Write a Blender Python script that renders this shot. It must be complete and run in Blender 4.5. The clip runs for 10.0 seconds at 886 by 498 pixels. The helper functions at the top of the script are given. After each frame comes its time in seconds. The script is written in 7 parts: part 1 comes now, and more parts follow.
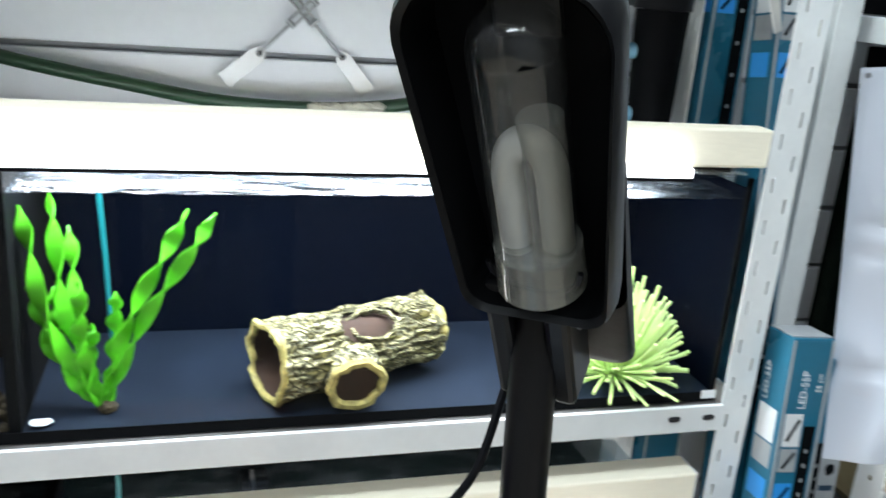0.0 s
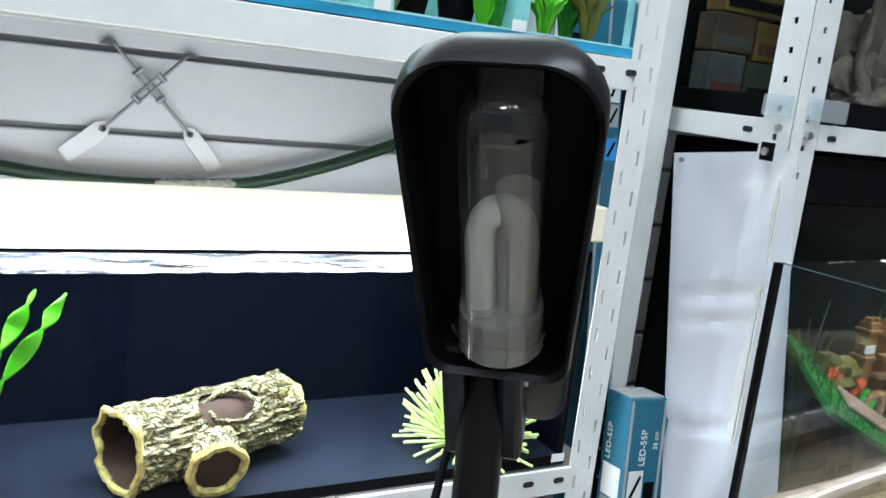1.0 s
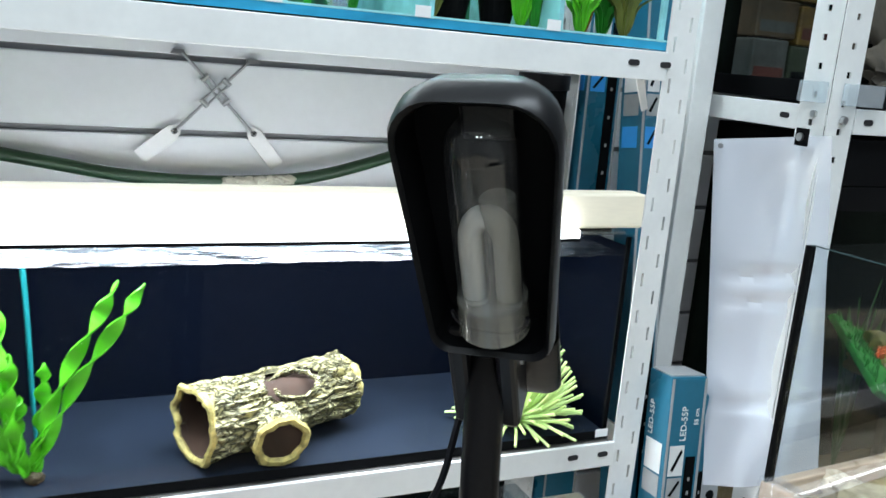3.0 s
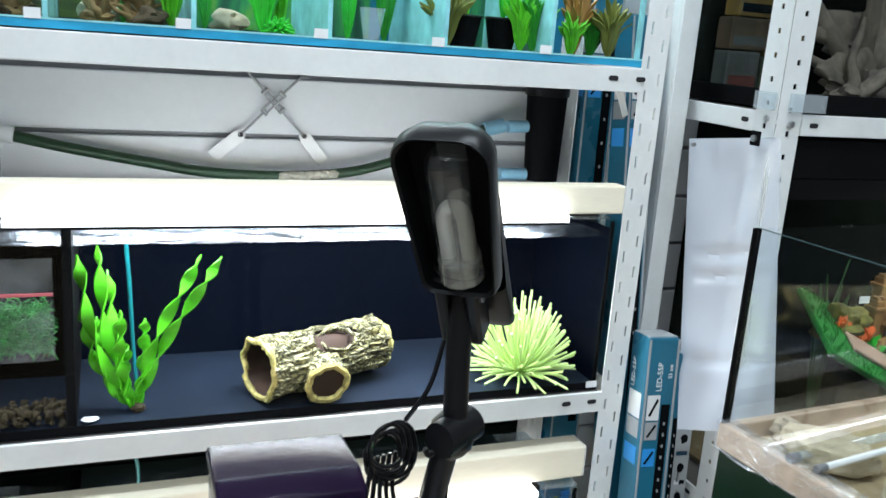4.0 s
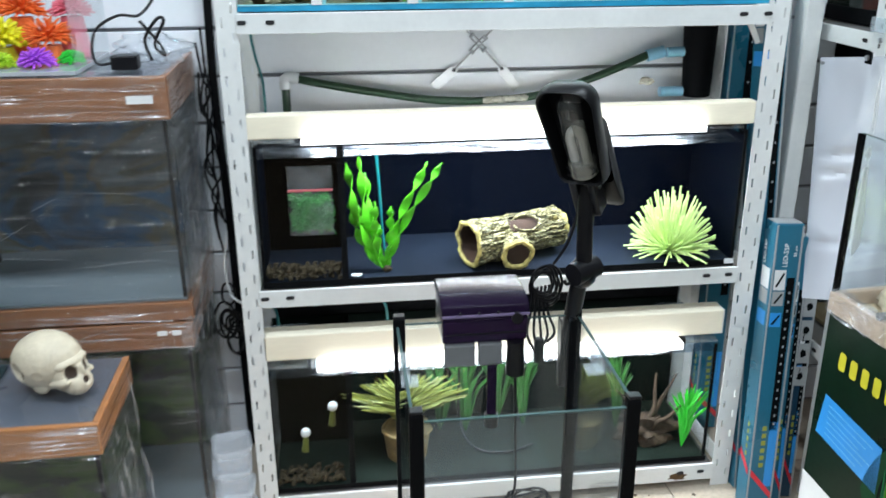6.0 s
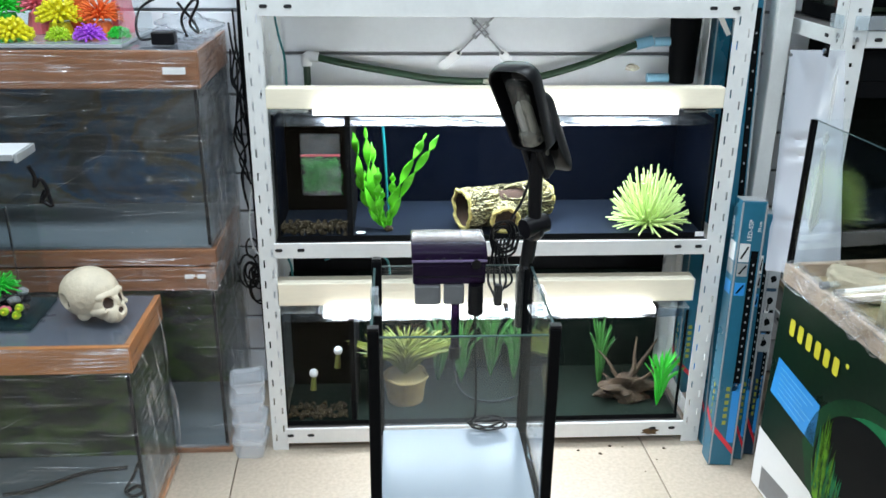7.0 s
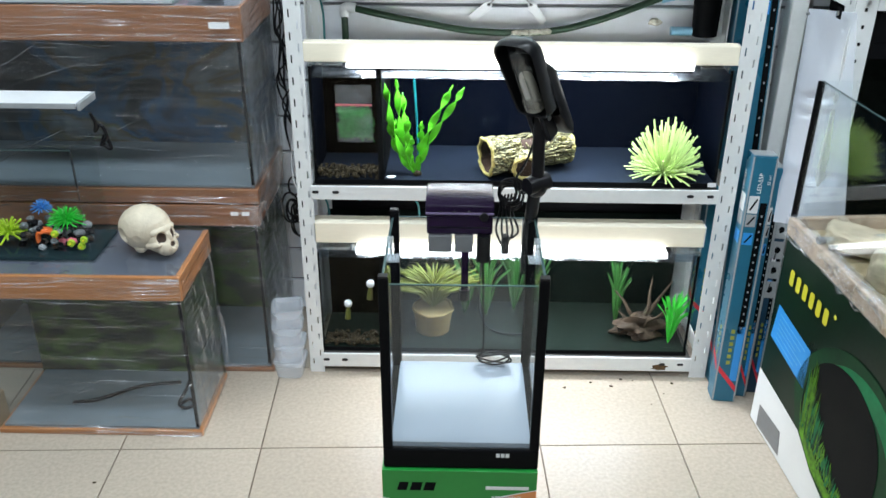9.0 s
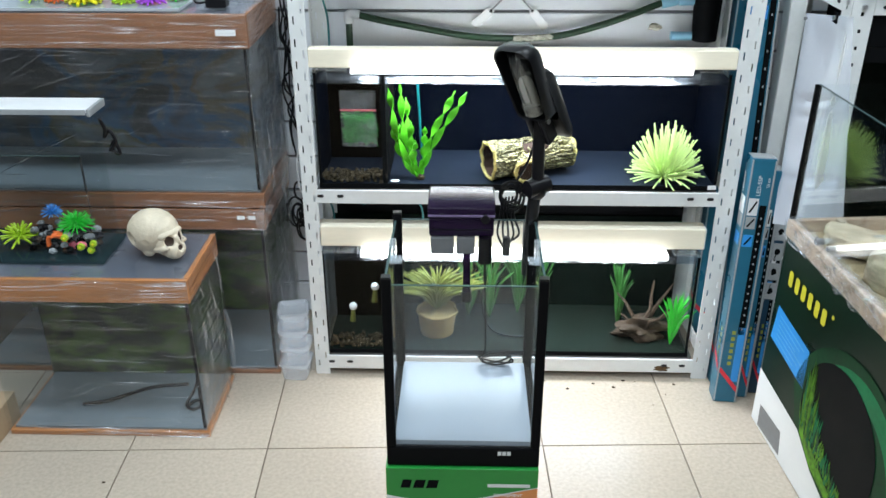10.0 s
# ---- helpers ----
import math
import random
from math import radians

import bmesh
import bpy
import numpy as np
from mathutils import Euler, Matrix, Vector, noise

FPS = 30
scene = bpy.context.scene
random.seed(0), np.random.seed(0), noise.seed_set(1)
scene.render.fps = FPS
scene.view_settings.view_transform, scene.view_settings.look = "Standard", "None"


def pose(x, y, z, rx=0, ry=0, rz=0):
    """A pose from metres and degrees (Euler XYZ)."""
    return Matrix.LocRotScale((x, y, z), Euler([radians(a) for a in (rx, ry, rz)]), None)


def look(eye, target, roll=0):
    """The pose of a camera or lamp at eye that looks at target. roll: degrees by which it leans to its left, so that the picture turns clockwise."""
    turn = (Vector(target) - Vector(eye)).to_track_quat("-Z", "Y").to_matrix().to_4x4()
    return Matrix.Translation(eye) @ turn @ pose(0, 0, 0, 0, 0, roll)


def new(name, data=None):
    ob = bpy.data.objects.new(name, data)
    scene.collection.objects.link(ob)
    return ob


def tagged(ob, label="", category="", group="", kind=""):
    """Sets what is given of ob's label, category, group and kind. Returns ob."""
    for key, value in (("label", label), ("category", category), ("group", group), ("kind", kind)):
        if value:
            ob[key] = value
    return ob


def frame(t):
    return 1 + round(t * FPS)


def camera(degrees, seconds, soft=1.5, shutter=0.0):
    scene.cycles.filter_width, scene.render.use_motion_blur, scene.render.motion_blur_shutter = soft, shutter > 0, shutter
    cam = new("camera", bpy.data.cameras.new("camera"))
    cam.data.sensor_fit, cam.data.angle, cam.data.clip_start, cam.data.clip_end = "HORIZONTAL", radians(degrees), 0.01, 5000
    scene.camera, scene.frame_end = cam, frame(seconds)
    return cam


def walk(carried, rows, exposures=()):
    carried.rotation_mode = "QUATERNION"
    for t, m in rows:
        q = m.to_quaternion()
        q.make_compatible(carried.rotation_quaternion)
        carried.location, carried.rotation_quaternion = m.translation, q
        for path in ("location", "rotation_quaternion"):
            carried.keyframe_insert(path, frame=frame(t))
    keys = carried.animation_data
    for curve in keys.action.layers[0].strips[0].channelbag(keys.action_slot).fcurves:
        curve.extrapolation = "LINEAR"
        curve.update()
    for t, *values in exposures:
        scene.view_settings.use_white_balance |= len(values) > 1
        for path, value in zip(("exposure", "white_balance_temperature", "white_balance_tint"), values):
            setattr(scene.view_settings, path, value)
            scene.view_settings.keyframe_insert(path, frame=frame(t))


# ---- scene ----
cam = camera(54.4, 10.0, shutter=0.4)
PATH = [
    (0, (0.332, -0.819, 1.007), (0.879, 1.008, 0.403), 4.7),
    (0.5, (0.294, -0.806, 0.998), (1.148, 0.908, 0.423), 7.8),
    (1, (0.266, -0.812, 0.999), (1.233, 0.897, 0.619), 6.7),
    (1.5, (0.261, -0.818, 1.01), (1.244, 0.885, 0.645), 5.5),
    (2, (0.262, -0.819, 1.003), (1.243, 0.888, 0.651), 5.6),
    (2.5, (0.267, -0.821, 1.006), (1.227, 0.893, 0.632), 5.4),
    (2.7, (0.268, -0.834, 1.011), (1.171, 0.904, 0.605), 5.2),
    (4, (0.206, -1.118, 1.076), (0.928, 0.684, 0.596), 4.3),
    (4.5, (0.148, -1.195, 1.088), (0.892, 0.579, 0.541), 4.3),
    (5, (0.099, -1.311, 1.131), (0.836, 0.451, 0.538), 4.0),
    (5.5, (0.112, -1.429, 1.16), (0.683, 0.384, 0.54), 2.5),
    (6, (0.156, -1.548, 1.192), (0.383, 0.309, 0.484), -0.3),
    (7.3, (0.277, -1.818, 1.238), (0.316, 0.032, 0.48), 0.5),
    (7.5, (0.283, -1.846, 1.26), (0.253, -0.021, 0.443), -0.1),
    (8, (0.303, -1.889, 1.305), (0.247, -0.107, 0.399), -0.6),
    (8.5, (0.327, -1.888, 1.327), (0.278, -0.102, 0.429), -0.3),
    (9, (0.337, -1.88, 1.324), (0.305, -0.097, 0.418), 0.3),
    (9.5, (0.346, -1.904, 1.333), (0.307, -0.113, 0.444), -0.2),
    (10, (0.346, -1.908, 1.331), (0.298, -0.119, 0.436), -0.1),
]
walk(cam, [(t, look(eye, target, roll)) for t, eye, target, roll in PATH])


# ---- world and light ----
world = bpy.data.worlds.new("world")
scene.world = world
world.use_nodes = True
world.node_tree.nodes["Background"].inputs[0].default_value = (0.75, 0.85, 1.0, 1)
world.node_tree.nodes["Background"].inputs[1].default_value = 0.15


def area(name, eye, target, sx, sy, power, col=(1, 1, 1)):
    d = bpy.data.lights.new(name, "AREA")
    d.shape, d.size, d.size_y, d.energy, d.color = "RECTANGLE", sx, sy, power, col
    ob = new(name, d)
    ob.matrix_world = look(eye, target)
    return ob


# ceiling tubes, and the strips over each row of tanks
for lx, ly in ((-0.6, -0.75), (0.9, -0.75), (-0.6, -2.3), (0.9, -2.3)):
    area("ceiling_tube_light", (lx, ly, 2.5), (lx, ly, 0), 1.2, 0.25, 24, (0.80, 0.92, 1.02))
area("tank_strip_light", (0.47, 0.075, 0.81), (0.47, 0.085, 0), 0.74, 0.07, 6.8, (0.86, 0.93, 1.0))
area("tank_strip_light", (0.47, 0.075, 0.347), (0.47, 0.085, 0), 0.74, 0.07, 5.8, (0.92, 0.96, 1.0))
area("led_bar_light", (0.47, -0.0065, 0.8295), (0.47, -0.002, 1.2), 0.74, 0.006, 0.75, (0.95, 0.98, 1.0))
area("led_bar_light", (0.47, -0.0065, 0.3715), (0.47, -0.002, 0.7), 0.74, 0.006, 0.32, (0.95, 0.98, 1.0))
area("tank_strip_light", (0.47, 0.14, 1.385), (0.47, 0.14, 0), 0.9, 0.10, 8.0, (0.9, 0.98, 1.0))
area("tank_strip_light", (1.62, 0.00, 0.897), (1.56, 0.03, 0), 0.55, 0.06, 1.3, (1.0, 0.97, 0.9))


# ---- materials ----
def nodes_of(name):
    m = bpy.data.materials.new(name)
    m.use_nodes = True
    return m, m.node_tree.nodes, m.node_tree.links, m.node_tree.nodes["Principled BSDF"]


def mat(name, col, rough=0.5, metal=0.0, var=0.15, scale=12.0, bump=0.1, bscale=90.0, spec=0.5, stretch=(1, 1, 1), rnd=0.0, trans=0.0, sub=0.0):
    m, n, l, b = nodes_of(name)
    tc = n.new("ShaderNodeTexCoord")
    mp = n.new("ShaderNodeMapping")
    mp.inputs["Scale"].default_value = stretch
    l.new(tc.outputs["Object"], mp.inputs["Vector"])
    big = n.new("ShaderNodeTexNoise")
    big.inputs["Scale"].default_value, big.inputs["Detail"].default_value = scale, 5
    fine = n.new("ShaderNodeTexNoise")
    fine.inputs["Scale"].default_value, fine.inputs["Detail"].default_value = bscale, 3
    for t in (big, fine):
        l.new(mp.outputs[0], t.inputs["Vector"])
    add = n.new("ShaderNodeMath")
    add.operation = "MULTIPLY_ADD"
    l.new(fine.outputs[0], add.inputs[0])
    add.inputs[1].default_value = 0.4
    l.new(big.outputs[0], add.inputs[2])
    ramp = n.new("ShaderNodeMapRange")
    ramp.inputs[1].default_value, ramp.inputs[2].default_value = 0.4, 1.0
    ramp.inputs[3].default_value, ramp.inputs[4].default_value = 1 - var, 1 + var
    l.new(add.outputs[0], ramp.inputs[0])
    value = ramp.outputs[0]
    if rnd:
        oi = n.new("ShaderNodeObjectInfo")
        r2 = n.new("ShaderNodeMapRange")
        r2.inputs[3].default_value, r2.inputs[4].default_value = 1 - rnd, 1 + rnd
        l.new(oi.outputs["Random"], r2.inputs[0])
        mul = n.new("ShaderNodeMath")
        mul.operation = "MULTIPLY"
        l.new(value, mul.inputs[0])
        l.new(r2.outputs[0], mul.inputs[1])
        value = mul.outputs[0]
    sc = n.new("ShaderNodeVectorMath")
    sc.operation = "SCALE"
    sc.inputs[0].default_value = col
    l.new(value, sc.inputs["Scale"])
    l.new(sc.outputs[0], b.inputs["Base Color"])
    rr = n.new("ShaderNodeMapRange")
    rr.inputs[3].default_value, rr.inputs[4].default_value = max(0.02, rough - 0.12), min(1, rough + 0.12)
    l.new(big.outputs[0], rr.inputs[0])
    l.new(rr.outputs[0], b.inputs["Roughness"])
    b.inputs["Metallic"].default_value = metal
    b.inputs["Specular IOR Level"].default_value = spec
    b.inputs["Transmission Weight"].default_value = trans
    if sub:
        b.inputs["Subsurface Weight"].default_value = sub
        b.inputs["Subsurface Radius"].default_value = (0.01, 0.01, 0.006)
    if bump:
        bp = n.new("ShaderNodeBump")
        bp.inputs["Strength"].default_value, bp.inputs["Distance"].default_value = bump, 0.002
        l.new(fine.outputs[0], bp.inputs["Height"])
        l.new(bp.outputs[0], b.inputs["Normal"])
    return m


def pane_mat(name, tint=(0.965, 0.982, 0.985), ior=1.45, rough=0.02, haze=0.0, streak=False, hazecol=(0.8, 0.82, 0.85), wrinkle=0.0, stretch=(3, 3, 30)):
    """A thin clear sheet: what passes straight through, gloss by Fresnel, and a little haze."""
    m, n, l, b = nodes_of(name)
    n.remove(b)
    out = n["Material Output"]
    tr, gl, mix = n.new("ShaderNodeBsdfTransparent"), n.new("ShaderNodeBsdfGlossy"), n.new("ShaderNodeMixShader")
    tr.inputs[0].default_value = (*tint, 1)
    gl.inputs["Roughness"].default_value = rough
    fr, pw, ma = n.new("ShaderNodeLayerWeight"), n.new("ShaderNodeMath"), n.new("ShaderNodeMath")
    fr.inputs["Blend"].default_value = 0.5
    pw.operation, ma.operation = "POWER", "MULTIPLY_ADD"
    f0 = ((ior - 1) / (ior + 1)) ** 2
    pw.inputs[1].default_value, ma.inputs[1].default_value, ma.inputs[2].default_value = 4.5, 0.9, f0
    l.new(fr.outputs["Facing"], pw.inputs[0])
    l.new(pw.outputs[0], ma.inputs[0])
    l.new(ma.outputs[0], mix.inputs[0])
    base = tr
    if haze:
        df, m2 = n.new("ShaderNodeBsdfDiffuse"), n.new("ShaderNodeMixShader")
        df.inputs[0].default_value = (*hazecol, 1)
        m2.inputs[0].default_value = haze
        l.new(tr.outputs[0], m2.inputs[1])
        l.new(df.outputs[0], m2.inputs[2])
        base = m2
        if streak:
            tc, mp, nz, mr = (n.new("ShaderNode" + k) for k in ("TexCoord", "Mapping", "TexNoise", "MapRange"))
            mp.inputs["Scale"].default_value = stretch
            mp.inputs["Rotation"].default_value = (0.1, 0.3, 0.2)
            nz.inputs["Scale"].default_value, nz.inputs["Detail"].default_value = 2.5, 6
            mr.inputs[1].default_value, mr.inputs[2].default_value = 0.45, 0.8
            mr.inputs[3].default_value, mr.inputs[4].default_value = haze * 0.25, haze * 2.2
            l.new(tc.outputs["Object"], mp.inputs[0])
            l.new(mp.outputs[0], nz.inputs[0])
            l.new(nz.outputs[0], mr.inputs[0])
            l.new(mr.outputs[0], m2.inputs[0])
    if wrinkle:
        tc, mp, nz, bp = (n.new("ShaderNode" + k) for k in ("TexCoord", "Mapping", "TexNoise", "Bump"))
        mp.inputs["Scale"].default_value = stretch
        mp.inputs["Rotation"].default_value = (0.1, 0.25, 0.2)
        nz.inputs["Scale"].default_value, nz.inputs["Detail"].default_value = 2.0, 4
        bp.inputs["Strength"].default_value, bp.inputs["Distance"].default_value = wrinkle, 0.02
        l.new(tc.outputs["Object"], mp.inputs[0])
        l.new(mp.outputs[0], nz.inputs[0])
        l.new(nz.outputs[0], bp.inputs["Height"])
        l.new(bp.outputs[0], gl.inputs["Normal"])
        l.new(bp.outputs[0], fr.inputs["Normal"])
    l.new(base.outputs[0], mix.inputs[1])
    l.new(gl.outputs[0], mix.inputs[2])
    l.new(mix.outputs[0], out.inputs[0])
    return m


def glow(name, col, strength):
    m, n, l, b = nodes_of(name)
    b.inputs["Base Color"].default_value = (*col, 1)
    b.inputs["Emission Color"].default_value = (*col, 1)
    b.inputs["Emission Strength"].default_value = strength
    return m


M_TILE = mat("beige_floor_tile", (0.43, 0.368, 0.292), 0.36, var=0.17, scale=110, bump=0.08, bscale=420, rnd=0.05)
M_GROUT = mat("grout", (0.15, 0.115, 0.08), 0.9)
M_SLAT = mat("white_slat_panel", (0.80, 0.83, 0.87), 0.45, var=0.05, scale=4, bump=0.03)
M_GROOVE = mat("groove_strip", (0.27, 0.28, 0.30), 0.7)
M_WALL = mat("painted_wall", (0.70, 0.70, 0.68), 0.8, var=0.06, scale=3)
# dark grey for the unseen walls, to weaken what the glass reflects
M_WALLD = mat("unseen_wall_grey", (0.16, 0.16, 0.165), 0.8, var=0.5, scale=3)
M_RACK = mat("white_powder_coat", (0.74, 0.76, 0.75), 0.38, var=0.07, scale=14, bump=0.04)
M_HOLE = mat("dark_slot", (0.012, 0.012, 0.014), 0.7)
M_BOARD = mat("shelf_board", (0.10, 0.095, 0.09), 0.7)
M_CREAM = mat("cream_laminate", (0.91, 0.84, 0.67), 0.45, var=0.07, scale=5, stretch=(0.6, 3, 3))
M_BLACK = mat("black_plastic", (0.006, 0.006, 0.0075), 0.32, var=0.2, bump=0.03, spec=0.28)
M_BLACKM = mat("matt_black", (0.004, 0.0043, 0.005), 0.65, spec=0.06)
M_BLACKG = mat("black_back_film", (0.0010, 0.0021, 0.0058), 0.6, spec=0.03)
M_BED = mat("black_tank_bed", (0.0075, 0.0125, 0.023), 0.6, spec=0.2, var=0.35, scale=8)
M_GLASS = pane_mat("clear_glass", ior=1.15)
M_GLASSG = mat("green_glass_edge", (0.05, 0.085, 0.085), 0.15, var=0.05)
M_GLASSR = pane_mat("plain_float_glass", ior=1.52, rough=0.01)
M_TEAL = mat("teal_glass_edge", (0.30, 0.66, 0.70), 0.2, var=0.25, scale=30)
M_TEALB = mat("blue_bottom_edge", (0.03, 0.30, 0.50), 0.2, var=0.4, scale=25, stretch=(0.3, 1, 1))
M_GLASSN = pane_mat("hazy_new_glass", (0.96, 0.975, 0.98), 1.42, 0.02, haze=0.014, hazecol=(0.75, 0.82, 0.86))
M_WATER = pane_mat("water_surface", (0.55, 0.68, 0.82), 1.33, 0.06, haze=0.10, streak=True, hazecol=(0.8, 0.86, 0.95), wrinkle=0.9, stretch=(7, 14, 7))
# film and folds: pale streaked haze in the colour stands in for glints
M_FILM = pane_mat("stretch_film", (0.95, 0.96, 0.97), 1.6, 0.10, haze=0.032, streak=True, wrinkle=1.0, stretch=(1.6, 1.6, 20))
M_FOLD = pane_mat("fold_glint_film", (0.96, 0.97, 0.98), 1.65, 0.18, haze=0.11, streak=True, hazecol=(0.9, 0.92, 0.95), wrinkle=0.5, stretch=(8, 8, 8))
M_BAG = pane_mat("milky_polythene", (0.86, 0.89, 0.92), 1.9, 0.26, haze=0.47, hazecol=(0.84, 0.87, 0.93), wrinkle=0.35, stretch=(5, 5, 9))
M_ZIP = pane_mat("zip_bag_film", (0.93, 0.95, 0.97), 1.7, 0.1, haze=0.14, streak=True, wrinkle=0.9, stretch=(6, 6, 9))
M_TUB = pane_mat("cloudy_tub_plastic", (0.88, 0.9, 0.92), 1.6, 0.12, haze=0.30, hazecol=(0.72, 0.75, 0.79))
M_CLEARP = pane_mat("clear_plastic", (0.9, 0.94, 0.96), 1.5, 0.06, haze=0.22, hazecol=(0.8, 0.86, 0.9))
M_LED = glow("led_diffuser", (0.93, 0.97, 1.0), 3.2)
M_LED2 = glow("led_diffuser_low", (0.95, 0.98, 1.0), 2.4)
M_TUBE = glow("ceiling_tube", (0.95, 0.98, 1.0), 4.0)
M_WHITE = mat("white_plastic", (0.78, 0.80, 0.81), 0.35, var=0.05)
M_LABEL = mat("white_paper_label", (0.78, 0.79, 0.79), 0.7, var=0.06)
M_STEEL = mat("brushed_steel", (0.60, 0.61, 0.62), 0.32, metal=1.0, var=0.1, bscale=200)
M_PLATE = mat("pale_metal_plate", (0.62, 0.64, 0.66), 0.45, metal=0.6, var=0.1)
M_HOSE = mat("dark_green_hose", (0.018, 0.05, 0.024), 0.35, var=0.25, scale=30)
M_CRUST = mat("lime_crust", (0.42, 0.40, 0.33), 0.9, var=0.4, scale=60, bump=0.8)
M_TEALT = mat("teal_air_line", (0.006, 0.14, 0.15), 0.35)
M_CYAN = mat("pale_blue_fitting", (0.28, 0.55, 0.72), 0.35)
M_LEAF = mat("bright_plastic_leaf", (0.10, 0.50, 0.015), 0.4, var=0.28, scale=40, bump=0.15, sub=0.1)
M_LEAFD = mat("green_plastic_leaf", (0.02, 0.26, 0.02), 0.45, var=0.3, scale=40)
M_LEAFN = mat("neon_green_leaf", (0.04, 0.55, 0.04), 0.4, var=0.2, scale=40)
M_LEAFY = mat("yellow_green_leaf", (0.14, 0.155, 0.025), 0.5, var=0.35, scale=30)
M_LEAFR = mat("red_green_leaf", (0.32, 0.17, 0.04), 0.5, var=0.4, scale=50)
M_LEAFK = mat("deep_green_leaf", (0.022, 0.10, 0.017), 0.5, var=0.4, scale=40)
M_MOSSB = mat("fresh_moss", (0.035, 0.24, 0.035), 0.8, var=0.5, scale=90, bump=0.5)
M_ANEM = mat("pale_green_silicone", (0.62, 0.78, 0.31), 0.45, var=0.12, scale=20, sub=0.15)
M_RIM = mat("pale_cut_wood", (0.50, 0.40, 0.13), 0.75, var=0.7, scale=110, bump=0.9)
M_HOLLOW = mat("dark_hollow_wood", (0.045, 0.022, 0.013), 0.85, var=0.4, scale=30)
M_GRAVEL = mat("brown_gravel", (0.045, 0.031, 0.012), 0.85, var=0.5, scale=60, bump=0.9)
M_WOOD = mat("driftwood", (0.04, 0.023, 0.011), 0.8, var=0.5, scale=25, bump=0.7)
M_WOODP = mat("pale_driftwood", (0.33, 0.28, 0.21), 0.8, var=0.5, scale=20, bump=0.7)
M_POT = mat("woven_pot", (0.22, 0.15, 0.055), 0.8, var=0.4, scale=60, bump=0.8)
M_FILT = pane_mat("smoked_purple_plastic", (0.16, 0.09, 0.22), 1.25, 0.25, haze=0.55, hazecol=(0.022, 0.011, 0.038), wrinkle=0.06, stretch=(5, 5, 5))
M_GREYP = mat("grey_plastic", (0.16, 0.165, 0.17), 0.5)
M_BOTTOM = mat("white_tank_base", (0.26, 0.305, 0.355), 0.22, var=0.03, scale=6, spec=0.35, bump=0.0)
M_BULBC = pane_mat("clear_lamp_tube", (0.66, 0.66, 0.62), 1.9, 0.07, haze=0.26, hazecol=(0.55, 0.54, 0.47))
M_CAPS = pane_mat("clear_capsule_glass", (0.93, 0.94, 0.94), 1.75, 0.04, haze=0.05, streak=True, hazecol=(0.8, 0.8, 0.78), stretch=(8, 8, 2))
M_BULB = mat("frosted_lamp_tube", (0.58, 0.57, 0.52), 0.3, var=0.08)
M_VENEER = mat("brown_veneer", (0.27, 0.115, 0.05), 0.4, var=0.28, scale=10, bump=0.1, stretch=(0.5, 6, 9))
M_VENEERO = mat("orange_veneer", (0.44, 0.18, 0.06), 0.38, var=0.22, scale=10, bump=0.1, stretch=(0.5, 6, 9))
M_LIDD = mat("slate_lid", (0.10, 0.115, 0.145), 0.3, var=0.2)
M_GREYB = mat("grey_tank_base", (0.17, 0.20, 0.22), 0.4, var=0.15, scale=10)
M_SKULL = mat("bone_resin", (0.66, 0.58, 0.44), 0.55, var=0.16, scale=16, bump=0.08, bscale=90)
M_CARD = mat("kraft_cardboard", (0.42, 0.30, 0.18), 0.8, var=0.12)
M_KRAFT = mat("taped_kraft_rim", (0.40, 0.30, 0.22), 0.3, var=0.25, scale=25, bump=0.4, bscale=60)
M_BOXG = mat("green_printed_card", (0.012, 0.24, 0.035), 0.35, var=0.06)
M_BOXO = mat("orange_printed_card", (0.72, 0.27, 0.08), 0.35, var=0.06)
M_BOXDK = mat("dark_green_printed_card", (0.004, 0.015, 0.008), 0.3, var=0.5, scale=5, spec=0.12, bump=0.0)
M_BOXGR = mat("mid_green_print", (0.004, 0.040, 0.014), 0.35, var=0.45, scale=12, bump=0.0, spec=0.08)
M_BOXLG = mat("leafy_print", (0.075, 0.21, 0.012), 0.35, var=0.8, scale=60, bump=0.0, spec=0.08)
M_BOXGG = mat("vivid_green_print", (0.008, 0.15, 0.055), 0.35, var=0.4, scale=9, bump=0.0, spec=0.08)
M_BOXBK = mat("black_print", (0.004, 0.005, 0.006), 0.45, var=0.2, spec=0.04, bump=0.0)
M_BOXBL = mat("blue_print", (0.03, 0.29, 0.72), 0.35, var=0.08)
M_BOXW = mat("white_print", (0.70, 0.72, 0.72), 0.4, var=0.04)
M_YELLOW = mat("yellow_print", (0.58, 0.54, 0.03), 0.4, var=0.05)
M_YELLOWD = mat("dull_yellow_print", (0.30, 0.33, 0.05), 0.4, var=0.05)
M_RED = mat("red_print", (0.65, 0.03, 0.05), 0.4)
M_LEDBOX = mat("teal_blue_printed_card", (0.014, 0.13, 0.21), 0.3, var=0.12, scale=8)
M_LEDBOXD = mat("navy_printed_card", (0.012, 0.05, 0.095), 0.3, var=0.12)
M_GREYPR = mat("grey_print", (0.34, 0.36, 0.37), 0.4)
M_STONE = mat("sandstone", (0.44, 0.38, 0.27), 0.9, var=0.45, scale=30, bump=0.35, bscale=220, stretch=(1, 1, 2.5))
# sand colour darkened to stand in for the dim turtle tank
M_DIMSAND = mat("dimmed_brown_sand", (0.13, 0.095, 0.045), 0.9, var=0.3, scale=50, bump=0.5)
